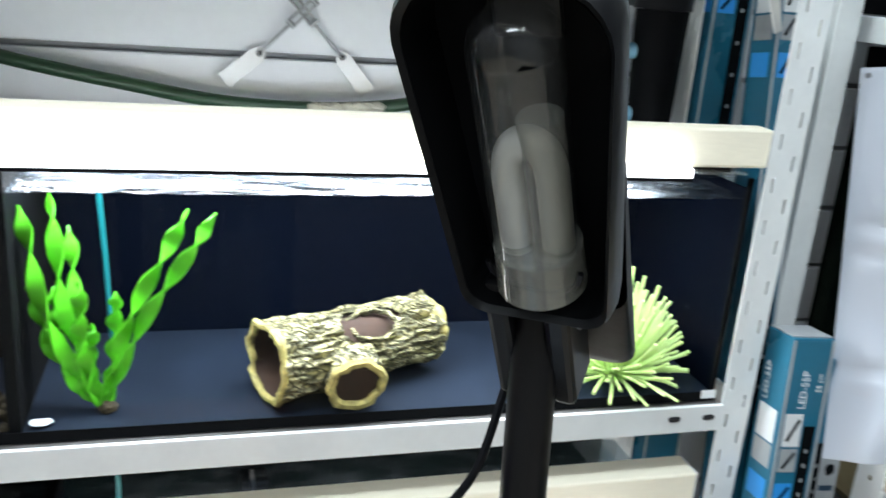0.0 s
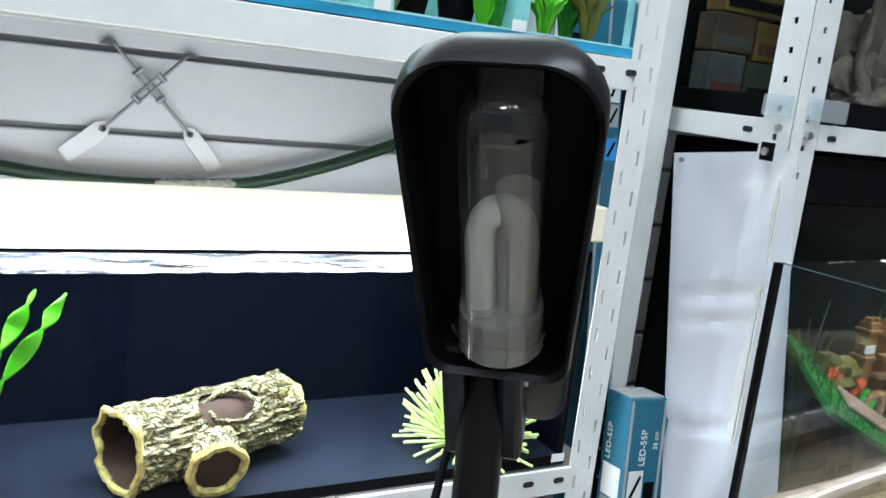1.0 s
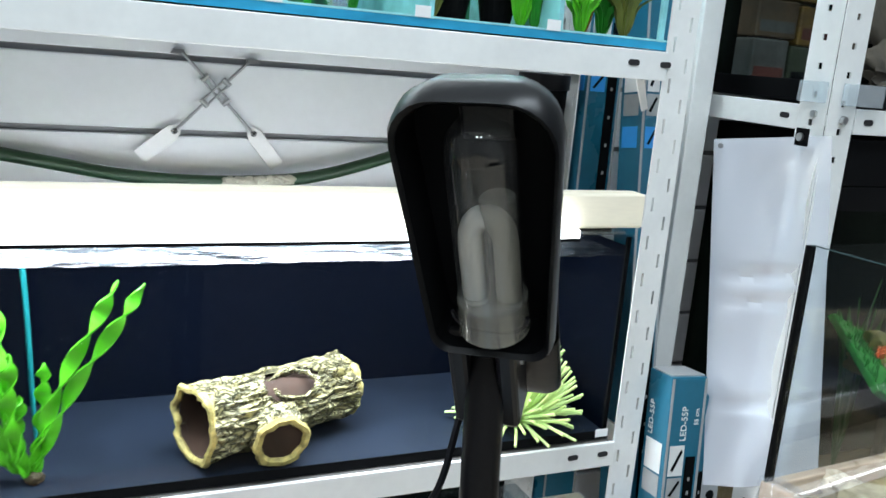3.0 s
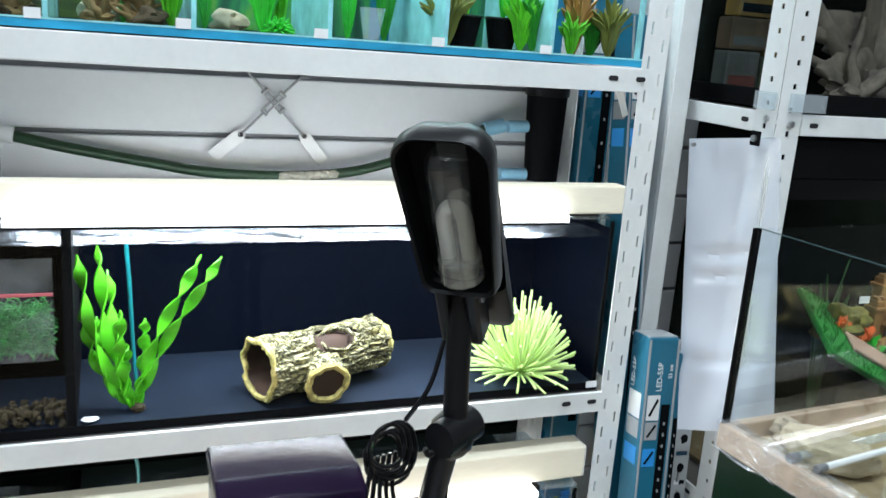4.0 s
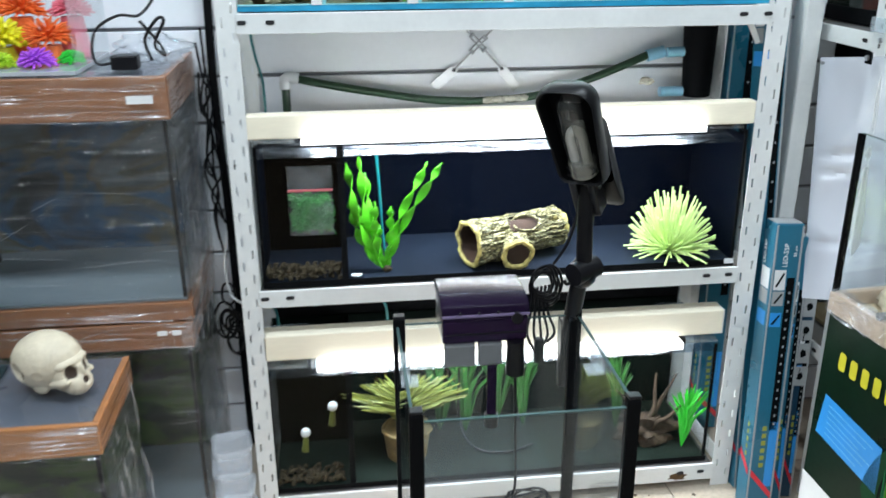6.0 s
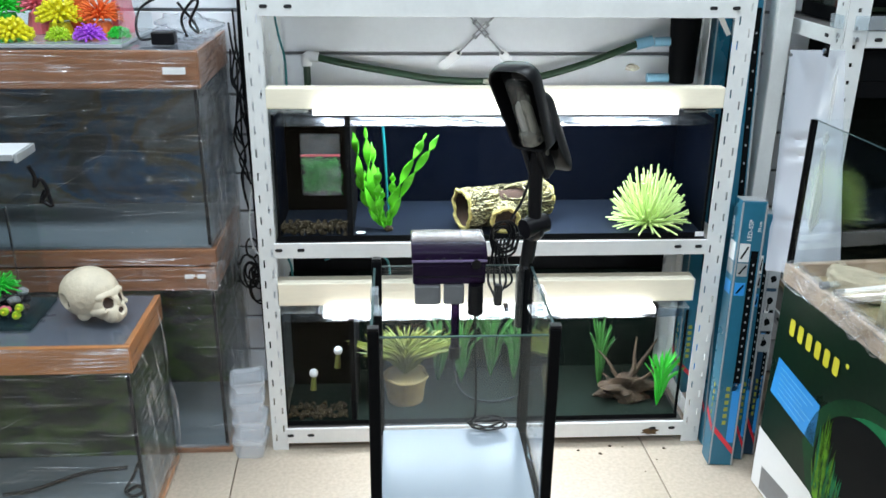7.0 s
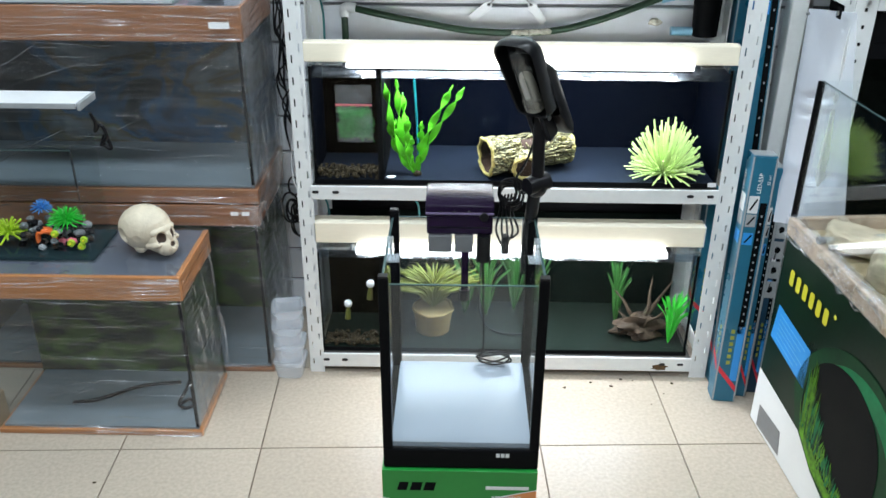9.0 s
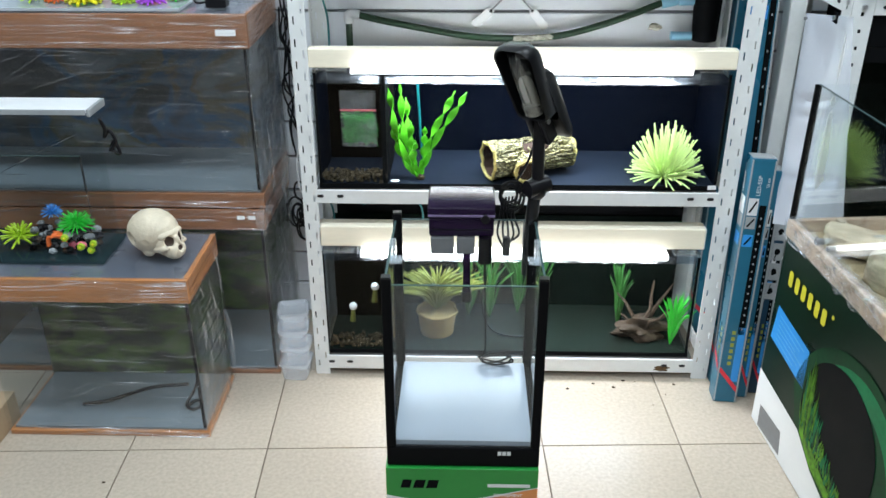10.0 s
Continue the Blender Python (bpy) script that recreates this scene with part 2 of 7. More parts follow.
M_TURTBK = mat("mottled_dark_back", (0.003, 0.005, 0.0035), 0.9, var=0.6, scale=6, spec=0.0)
M_WOODG = mat("dusty_grey_driftwood", (0.085, 0.070, 0.052), 0.85, var=0.75, scale=28, bump=0.9, bscale=120, stretch=(1, 1, 0.5))
M_ROOT = mat("tan_root_tangle", (0.25, 0.17, 0.07), 0.85, var=0.5, scale=40, bump=0.6)
M_DUST = [mat("dusty_print_" + k, c, 0.7, var=0.5, scale=30) for k, c in (("grey", (0.05, 0.058, 0.052)), ("green", (0.024, 0.038, 0.018)), ("tan", (0.06, 0.042, 0.02)), ("ochre", (0.13, 0.08, 0.01)), ("rust", (0.07, 0.018, 0.011)))]
M_SAND = mat("tan_sand", (0.33, 0.26, 0.15), 0.9, var=0.25, scale=50, bump=0.5)
M_TURF = mat("green_turf", (0.02, 0.24, 0.03), 0.8, var=0.5, scale=120, bump=1.0, bscale=300)
M_PINKG = mat("pink_gravel", (0.50, 0.33, 0.24), 0.9, var=0.4, scale=150, bump=0.9)
M_CASTLE = mat("terracotta_resin", (0.42, 0.22, 0.075), 0.7, var=0.4, scale=35, bump=0.6)


def print_mat(name, stops, scale, rough=0.5, stretch=(1, 1, 1), seed=0.0, edge=0.0, escale=30.0):
    """A printed or mottled surface: noise through several colours, and, where asked, shade painted into the cracks
    between cells.
    """
    m, n, l, b = nodes_of(name)
    tc, mp, nz, cr = (n.new("ShaderNode" + k) for k in ("TexCoord", "Mapping", "TexNoise", "ValToRGB"))
    mp.inputs["Scale"].default_value, mp.inputs["Location"].default_value = stretch, (seed, seed, seed)
    nz.inputs["Scale"].default_value, nz.inputs["Detail"].default_value, nz.inputs["Distortion"].default_value = scale, 6, 0.6
    l.new(tc.outputs["Object"], mp.inputs[0])
    l.new(mp.outputs[0], nz.inputs[0])
    l.new(nz.outputs[0], cr.inputs[0])
    ramp = cr.color_ramp
    for i, (at, col) in enumerate(stops):
        e = ramp.elements[i] if i < 2 else ramp.elements.new(at)
        e.position, e.color = at, (*col, 1)
    last = cr.outputs[0]
    if edge:
        vo, mr, mx, bp = n.new("ShaderNodeTexVoronoi"), n.new("ShaderNodeMapRange"), n.new("ShaderNodeVectorMath"), n.new("ShaderNodeBump")
        vo.feature = "DISTANCE_TO_EDGE"
        vo.inputs["Scale"].default_value = escale
        wob, add = n.new("ShaderNodeTexNoise"), n.new("ShaderNodeVectorMath")
        wob.inputs["Scale"].default_value = escale * 0.8
        add.operation = "MULTIPLY_ADD"
        add.inputs[1].default_value = (0.03, 0.03, 0.03)
        l.new(mp.outputs[0], wob.inputs[0])
        l.new(wob.outputs["Color"], add.inputs[0])
        l.new(mp.outputs[0], add.inputs[2])
        l.new(add.outputs[0], vo.inputs["Vector"])
        mr.inputs[2].default_value, mr.inputs[3].default_value = 0.22, 1 - edge
        l.new(vo.outputs["Distance"], mr.inputs[0])
        mx.operation = "SCALE"
        l.new(last, mx.inputs[0])
        l.new(mr.outputs[0], mx.inputs["Scale"])
        last = mx.outputs[0]
        bp.inputs["Strength"].default_value, bp.inputs["Distance"].default_value = 1.0, 0.004
        l.new(mr.outputs[0], bp.inputs["Height"])
        l.new(bp.outputs[0], b.inputs["Normal"])
    l.new(last, b.inputs["Base Color"])
    b.inputs["Roughness"].default_value = rough
    return m


M_SCENE = print_mat("printed_rock_backdrop", ((0.30, (0.012, 0.016, 0.012)), (0.72, (0.10, 0.10, 0.07)), (0.44, (0.022, 0.034, 0.014)), (0.55, (0.06, 0.12, 0.015))), 8, stretch=(1, 1, 2.2), seed=2)
M_SCENEB = print_mat("printed_reef_backdrop", ((0.32, (0.010, 0.012, 0.014)), (0.78, (0.30, 0.30, 0.30)), (0.46, (0.032, 0.038, 0.045)), (0.53, (0.022, 0.085, 0.17)), (0.585, (0.10, 0.085, 0.045)), (0.65, (0.13, 0.155, 0.18))), 4.8, seed=5, stretch=(1, 1, 1.5))
# bark colour darkened in its cracks, as crevice shade
M_LOGBARK = print_mat("crevice_shaded_bark", ((0.30, (0.20, 0.17, 0.06)), (0.72, (0.66, 0.61, 0.38)), (0.50, (0.46, 0.40, 0.19))), 24, 0.8, (0.55, 1, 1), 0, 0.85, 95)
M_BLUEBK = mat("blue_back_film", (0.002, 0.13, 0.24), 0.4, var=0.25, scale=4)
M_GREENBK = print_mat("green_planted_backdrop", ((0.32, (0.003, 0.03, 0.02)), (0.66, (0.10, 0.30, 0.03)), (0.46, (0.006, 0.09, 0.05)), (0.56, (0.02, 0.20, 0.06))), 9, stretch=(3, 1, 0.7))
M_DARKBED = print_mat("mixed_gravel_bed", ((0.35, (0.03, 0.03, 0.02)), (0.65, (0.20, 0.17, 0.09)), (0.5, (0.05, 0.09, 0.05))), 60, 0.8)
M_ORN = {k: mat("ornament_" + k, c, 0.45, var=0.2, scale=40) for k, c in {
    "green": (0.03, 0.60, 0.05), "orange": (0.85, 0.16, 0.03), "yellow": (0.80, 0.72, 0.02), "purple": (0.48, 0.10, 0.72),
    "blue": (0.05, 0.24, 0.60), "lime": (0.45, 0.65, 0.03), "pink": (0.75, 0.16, 0.22)}.items()}


# ---- mesh helpers ----
ORG = {}


def B():
    return bmesh.new()


def thing(name, label, category, m=None, at=(0, 0, 0), group="", kind=""):
    """An Empty at the base of a thing. With m its parts are made in its own axes, else in the world's."""
    ob = new(name)
    ob.empty_display_size = 0.02
    if m is None:
        ob.location = at
        ORG[ob.name] = Vector(at)
    else:
        ob.matrix_world = m
        ORG[ob.name] = Vector((0, 0, 0))
    return tagged(ob, label, category, group, kind)


def part(name, bm, material, parent, label="", smooth=False, shadow=True, kind="", normals=True):
    me = bpy.data.meshes.new(name)
    if normals:
        bmesh.ops.recalc_face_normals(bm, faces=bm.faces)
    off = ORG[parent.name] if parent else Vector((0, 0, 0))
    bmesh.ops.translate(bm, verts=bm.verts, vec=-off)
    for f in bm.faces:
        f.smooth = smooth
    if smooth:
        for e in bm.edges:
            if len(e.link_faces) == 2 and e.calc_face_angle(0) > 0.9:
                e.smooth = False
    bm.to_mesh(me)
    bm.free()
    for k in (material if isinstance(material, (list, tuple)) else [material]):
        me.materials.append(k)
    ob = new(name, me)
    if parent:
        ob.parent = parent
    ORG[ob.name] = off
    ob.visible_shadow = shadow
    return tagged(ob, label, kind=kind)


def solo(name, bm, material, label, category, smooth=False, shadow=True, group="", kind=""):
    return tagged(part(name, bm, material, None, smooth=smooth, shadow=shadow), label, category, group, kind)


def bx(bm, x0, x1, y0, y1, z0, z1, bev=0.0, m=None):
    r = bmesh.ops.create_cube(bm, size=1)
    vs = r["verts"]
    bmesh.ops.transform(bm, verts=vs, matrix=Matrix.Translation(((x0 + x1) / 2, (y0 + y1) / 2, (z0 + z1) / 2)) @ Matrix.Diagonal((abs(x1 - x0), abs(y1 - y0), abs(z1 - z0), 1)))
    if m is not None:
        bmesh.ops.transform(bm, verts=vs, matrix=m)
    if bev:
        es = list({e for v in vs for e in v.link_edges})
        bmesh.ops.bevel(bm, geom=es, offset=bev, segments=2, affect="EDGES", profile=0.5)
    return bm


def cone(bm, p0, p1, r0, r1=None, seg=14, caps=True):
    p0, p1 = Vector(p0), Vector(p1)
    r1 = r0 if r1 is None else r1
    d = p1 - p0
    m = Matrix.Translation((p0 + p1) / 2) @ d.to_track_quat("Z", "Y").to_matrix().to_4x4()
    bmesh.ops.create_cone(bm, cap_ends=caps, segments=seg, radius1=r0, radius2=max(r1, 1e-5), depth=d.length, matrix=m)
    return bm


def ball(bm, c, r, sub=2, scale=(1, 1, 1)):
    bmesh.ops.create_icosphere(bm, subdivisions=sub, radius=r, matrix=Matrix.Translation(c) @ Matrix.Diagonal((*scale, 1)))
    return bm


def smooth_path(pts, n=6):
    """Catmull-Rom through the points."""
    pts = [Vector(p) for p in pts]
    q = [pts[0] * 2 - pts[1]] + pts + [pts[-1] * 2 - pts[-2]]
    out = []
    for i in range(1, len(q) - 2):
        for k in range(n):
            t = k / n
            a, b, c, d = q[i - 1], q[i], q[i + 1], q[i + 2]
            out.append(0.5 * ((2 * b) + (c - a) * t + (2 * a - 5 * b + 4 * c - d) * t * t + (3 * b - a - 3 * c + d) * t ** 3))
    return out + [pts[-1]]


def tube(bm, pts, r, seg=8, n=6, taper=1.0):
    # lips added below the hood to screen off the lamp's bright line
    path = smooth_path(pts, n) if len(pts) > 2 else [Vector(p) for p in pts]
    rings, up = [], Vector((0.31, 0.52, 0.8))
    for i, p in enumerate(path):
        d = (path[min(i + 1, len(path) - 1)] - path[max(i - 1, 0)]).normalized()
        a = d.cross(up)
        a = a.normalized() if a.length > 1e-4 else d.orthogonal().normalized()
        b = d.cross(a)
        rr = r * (1 + (taper - 1) * i / (len(path) - 1))
        rings.append([bm.verts.new(p + rr * (math.cos(2 * math.pi * k / seg) * a + math.sin(2 * math.pi * k / seg) * b)) for k in range(seg)])
    for u, v in zip(rings, rings[1:]):
        for k in range(seg):
            bm.faces.new((u[k], u[(k + 1) % seg], v[(k + 1) % seg], v[k]))
    bm.faces.new(rings[0])
    bm.faces.new(rings[-1][::-1])
    return bm


def ribbon(bm, pts, width, twist=0.0, start=0.0, thick=0.0012, n=10, side=(1, 0, 0), wave=0.0):
    """A flat leaf along a path, pointed at its tip, turning as it goes."""
    path = smooth_path(pts, n)
    prev, N = None, len(path) - 1
    for i, p in enumerate(path):
        d = (path[min(i + 1, N)] - path[max(i - 1, 0)]).normalized()
        s = (Vector(side) - d * d.dot(Vector(side))).normalized()
        w = d.cross(s)
        t = i / N
        a = start + twist * t
        s2, w2 = s * math.cos(a) + w * math.sin(a), w * math.cos(a) - s * math.sin(a)
        h = width / 2 * min(1, 0.35 + 3 * t) * min(1, (1 - t) * 7 + 0.06) * (1 + wave * math.sin(t * 40))
        row = [bm.verts.new(p + s2 * h + w2 * thick), bm.verts.new(p - s2 * h + w2 * thick), bm.verts.new(p - s2 * h - w2 * thick), bm.verts.new(p + s2 * h - w2 * thick)]
        if prev:
            for k in range(4):
                bm.faces.new((prev[k], prev[(k + 1) % 4], row[(k + 1) % 4], row[k]))
        else:
            bm.faces.new(row[::-1])
        prev = row
    bm.faces.new(prev)
    return bm


def flat(bm, pts, normal_off=None):
    """One flat face, or a thin slab when an offset is given."""
    a = [bm.verts.new(p) for p in pts]
    if normal_off is None:
        bm.faces.new(a)
        return bm
    o = Vector(normal_off)
    b = [bm.verts.new(Vector(p) + o) for p in pts]
    bm.faces.new(a)
    bm.faces.new(b[::-1])
    for i in range(len(a)):
        j = (i + 1) % len(a)
        bm.faces.new((a[i], b[i], b[j], a[j]))
    return bm


def rock(bm, c, r, seed, scale=(1, 1, 1), sub=3, rough=0.35):
    res = bmesh.ops.create_icosphere(bm, subdivisions=sub, radius=1)
    for v in res["verts"]:
        p = v.co.normalized()
        k = 1 + rough * noise.noise(p * 1.3 + Vector((seed * 7.1, seed, 3))) + rough * 0.5 * noise.noise(p * 3.1 + Vector((seed, 5, seed * 3)))
        v.co = Vector(c) + Vector((p.x * scale[0], p.y * scale[1], p.z * scale[2])) * r * k
    return bm


def letters(body, size, m, material, parent, name="lettering", label="", thick=0.0004, shear=0.0):
    cu = bpy.data.curves.new(name, "FONT")
    cu.body, cu.size, cu.extrude, cu.align_x, cu.shear = body, size, thick, "CENTER", shear
    tmp = bpy.data.objects.new(name, cu)
    scene.collection.objects.link(tmp)
    dg = bpy.context.evaluated_depsgraph_get()
    me = bpy.data.meshes.new_from_object(tmp.evaluated_get(dg))
    bpy.data.objects.remove(tmp)
    bpy.data.curves.remove(cu)
    me.transform(m)
    me.materials.clear()
    me.materials.append(material)
    ob = new(name, me)
    ob.parent = parent
    off = ORG[parent.name]
    me.transform(Matrix.Translation(-off))
    ORG[ob.name] = off
    return tagged(ob, label)


# ---- the room ----
X0, X1, Y0, Y1, H = -1.55, 2.15, -3.45, 0.335, 2.6
TX, TY, TP, TURN_T = 0.213, -0.297, 0.3255, 2.3

b = B()
bx(b, X0, X1, Y0, Y1 + 0.1, -0.08, -0.004)
floor = tagged(part("floor", b, M_GROUT, None), "beige stone-look tiled shop floor with grey joints", "floor", kind="structure")

# three walls out of view, added dark to hold down fill and reflections
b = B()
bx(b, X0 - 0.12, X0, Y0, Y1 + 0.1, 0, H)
tagged(part("wall_west", b, M_WALLD, None), "unseen shop wall in dark grey that dims reflections", "wall", kind="structure")
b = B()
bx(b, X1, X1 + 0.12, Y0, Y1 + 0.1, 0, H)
tagged(part("wall_east", b, M_WALLD, None), "unseen shop wall in dark grey that dims reflections", "wall", kind="structure")
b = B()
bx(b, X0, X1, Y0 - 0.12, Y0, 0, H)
tagged(part("wall_south", b, M_WALLD, None), "unseen shop wall in dark grey that dims reflections", "wall", kind="structure")
b = B()
bx(b, X0, X1, Y0, Y1 + 0.1, H, H + 0.1)
tagged(part("ceiling", b, M_WALL, None), "plain white ceiling", "ceiling", kind="structure")
b = B()
bx(b, X0, X1, Y1 - 0.006, Y1 + 0.1, 0, H)
wall_north = tagged(part("wall_north", b, M_GROOVE, None), "white slatwall panelling with dark horizontal grooves", "wall", kind="structure")
SLAT = 0.0985
for k in range(-6, 21):
    z0, z1 = 0.596 + SLAT * k + 0.005, 0.596 + SLAT * (k + 1) - 0.003
    if z0 < 0:
        continue
    b = B()
    bx(b, X0, X1, Y1 - 0.018, Y1 - 0.006, z0, z1, 0.002)
    part("slat", b, M_SLAT, wall_north)
# long tube fittings on the ceiling
for lx, ly in ((-0.6, -0.75), (0.9, -0.75), (-0.6, -2.3), (0.9, -2.3)):
    t = thing("ceiling_light", "white twin fluorescent tube fitting on the ceiling", "ceiling light", at=(lx, ly, H), group="ceiling lights")
    b = B()
    bx(b, lx - 0.62, lx + 0.62, ly - 0.15, ly + 0.15, 2.55, 2.6, 0.005)
    part("housing", b, M_WHITE, t)
    for dy in (-0.06, 0.06):
        part("tube", cone(B(), (lx - 0.6, ly + dy, 2.535), (lx + 0.6, ly + dy, 2.535), 0.013), M_TUBE, t, smooth=True)


# ---- perforated racking ----
def perforated(bm, origin, ax, w, z0, z1, cols, pitch, sw, sh, round_hole=False, thick=0.002):
    """A strip of angle iron with rows of slots or holes cut through it; ax is the way across."""
    o, ax = Vector(origin), Vector(ax)
    step = w / len(cols)
    back = Vector((0, 1, 0)) * thick if abs(ax.x) > 0.5 else Vector((-1, 0, 0)) * thick
    for c, shift in enumerate(cols):
        a0, a3 = c * step, (c + 1) * step
        a1, a2 = (a0 + a3) / 2 - sw / 2, (a0 + a3) / 2 + sw / 2
        z = z0

        def quad(u0, u1, v0, v1):
            flat(bm, [o + ax * u + Vector((0, 0, v)) for u, v in ((u0, v0), (u1, v0), (u1, v1), (u0, v1))], back)
        quad(a0, a1, z0, z1)
        quad(a2, a3, z0, z1)
        h = z0 + pitch * (0.5 + shift)
        while h + sh < z1:
            quad(a1, a2, z, h)
            z = h + sh
            h += pitch
        quad(a1, a2, z, z1)
    return bm


def upright(parent, x, y, sx, sy, w, height, slots):
    """An L-shaped post with its corner at (x, y); sx, sy say which way its flanges go."""
    b = B()
    if slots:
        perforated(b, (x, y, 0), (sx, 0, 0), w, 0, height, (0.0, 0.5), 0.05, 0.0034, 0.018)
        perforated(b, (x, y + sy * 0.003, 0), (0, sy, 0), w, 0, height, (0.25, 0.75), 0.05, 0.0034, 0.018)
    else:
        perforated(b, (x, y, 0), (sx, 0, 0), w, 0, height, (0.1,), 0.035, 0.0066, 0.0078)
        perforated(b, (x, y + sy * 0.003, 0), (0, sy, 0), w, 0, height, (0.35,), 0.035, 0.0066, 0.0078)
    return part("upright", b, M_RACK, parent)


def slot(parent, x, y, z, along="x", w=0.016, h=0.0075):
    b = B()
    pts = []
    for k in range(16):
        a = 2 * math.pi * k / 16
        u, v = (w / 2 - h / 2) * (1 if math.cos(a) > 0 else -1) + h / 2 * math.cos(a), h / 2 * math.sin(a)
        pts.append((x + u, y, z + v) if along == "x" else (x, y + u, z + v))
    flat(b, pts, (0, -0.0012, 0) if along == "x" else (-0.0012, 0, 0))
    return part("bolt_slot", b, M_HOLE, parent, "dark oval slot")


rack = thing("shelving_rack", "white perforated steel shelving rack full of aquariums", "shelving rack", at=(0.47, 0.14, 0))
RD = 0.285
upright(rack, -0.043, 0.0, 1, 1, 0.036, 2.1, True)
upright(rack, 0.992, 0.0, -1, 1, 0.042, 2.1, True)
upright(rack, -0.043, RD + 0.012, 1, -1, 0.036, 2.1, True)
upright(rack, 0.992, RD + 0.012, -1, -1, 0.042, 2.1, True)
LEVELS = ((0.020, 0.060, 0.0, 0.922), (0.498, 0.533, 0.0, 0.932), (1.014, 1.049, 0.0, 0.948), (1.46, 1.495, 0.0, 0.955))
for z0, z1, xl, xr in LEVELS:
    b = B()
    bx(b, -0.010, 0.951, -0.0035, 0.002, z0, z1, 0.0012)
    bx(b, -0.010, 0.951, 0.002, 0.018, z0, z0 + 0.002)
    beam = part("front_beam", b, M_RACK, rack)
    for x in (xl, xl + 0.048, xr - 0.047, xr):
        slot(beam, x, -0.0034, (z0 + z1) / 2 + 0.002)
    part("back_beam", bx(B(), -0.010, 0.951, RD, RD + 0.006, z0, z1, 0.0012), M_RACK, rack)
    for x in (-0.040, 0.985):
        part("side_beam", bx(B(), x - 0.002, x + 0.002, 0.004, RD + 0.006, z0, z1, 0.001), M_RACK, rack)
    part("shelf", bx(B(), -0.008, 0.949, 0.003, RD - 0.002, z1 - 0.012, z1 - 0.003), M_BOARD, rack, "dark board shelf")
b = B()
flat(b, [(0.918, 0.010, 1.0135), (0.930, 0.010, 1.0135), (0.956, 0.030, 0.978), (0.948, 0.030, 0.974)], (0, 0.0025, 0))
part("corner_brace", b, M_RACK, rack, "thin diagonal strut")


part("rust_stain", rock(B(), (0.868, -0.0036, 0.032), 0.012, 5, (1.5, 0.05, 0.6), 3, 0.8), mat("brown_rust", (0.10, 0.055, 0.02), 0.9, var=0.6, scale=120), rack, "brown rust stain on the lowest beam")

# ---- aquariums ----
def aquarium(name, label, x0, x1, y0, y1, z0, z1, water, back, bed, edge=M_BLACKM, group="", silicone=0.006, pane_top=None, bed_h=0.006):
    t = thing(name, label, "aquarium", at=((x0 + x1) / 2, (y0 + y1) / 2, z0), group=group)
    g = 0.004
    part("front_pane", bx(B(), x0, x1, y0, y0 + g, z0, z1), M_GLASS, t, shadow=False)
    part("side_pane", bx(B(), x0, x0 + g, y0 + g, y1 - g, z0, z1), M_GLASS, t, shadow=False)
    part("side_pane", bx(B(), x1 - g, x1, y0 + g, y1 - g, z0, z1), M_GLASS, t, shadow=False)
    part("back_pane", bx(B(), x0, x1, y1 - g, y1, z0, z1), back, t)
    part("base_pane", bx(B(), x0 + g, x1 - g, y0 + g, y1 - g, z0 + 0.001, z0 + bed_h), bed, t)
    if edge:
        for x in (x0 + g, x1 - g - silicone):
            part("corner_seal", bx(B(), x, x + silicone, y0 + g, y0 + g + 0.004, z0 + bed_h, z1 - 0.002), edge, t)
        part("bottom_seal", bx(B(), x0 + g, x1 - g, y0 - 0.0012, y0 - 0.0002, z0, z0 + 0.012), edge, t, "black bottom edge strip")
    if water:
        b = B()
        nx, ny = 60, 16
        grid = [[b.verts.new((x0 + g + 0.001 + (x1 - x0 - 2 * g - 0.002) * i / nx, y0 + g + 0.001 + (y1 - y0 - 2 * g - 0.002) * j / ny,
                              water + 0.0015 * noise.noise(Vector((i * 0.6, j * 0.8, x0)))) ) for j in range(ny + 1)] for i in range(nx + 1)]
        for i in range(nx):
            for j in range(ny):
                b.faces.new((grid[i][j], grid[i + 1][j], grid[i + 1][j + 1], grid[i][j + 1]))
        part("water_surface", b, M_WATER, t, "rippled bright water surface", smooth=True, shadow=False)
    return t


TANK = aquarium("aquarium", "long black-backed aquarium with a brightly lit interior on the middle shelf", -0.006, 0.950, 0.010, 0.268, 0.534, 0.815, 0.789, M_BLACKG, M_BED)
part("divider", bx(B(), 0.150, 0.162, 0.016, 0.262, 0.541, 0.815), M_BLACKM, TANK, "black filter compartment divider")
part("dark_end_sheet", bx(B(), 0.9435, 0.9455, 0.016, 0.262, 0.541, 0.80), M_BLACKG, TANK, "dark sheet inside the end pane")
part("filter_wall", bx(B(), 0.0, 0.149, 0.20, 0.204, 0.541, 0.81), mat("brown_filter_sponge", (0.003, 0.002, 0.0012), 0.9, var=0.5, scale=20, spec=0.01), TANK)
# added dark sheet that keeps the end compartment from looking grey
part("dark_end_sheet", bx(B(), -0.0015, 0.0005, 0.016, 0.196, 0.541, 0.80), M_BLACKG, TANK, "dark sheet inside the end pane")
part("price_label", bx(B(), 0.925, 0.945, 0.0082, 0.0088, 0.537, 0.548), M_LABEL, TANK, "small white price label")
LOW = aquarium("aquarium", "long aquarium with fancy plants and driftwood on the lowest shelf", -0.016, 0.940, 0.010, 0.268, 0.062, 0.352, 0.334, mat("dark_green_back_film", (0.0022, 0.0048, 0.0038), 0.6, var=0.6, scale=5, spec=0.03), mat("olive_tank_bed", (0.007, 0.012, 0.009), 0.6, var=0.4, spec=0.08))
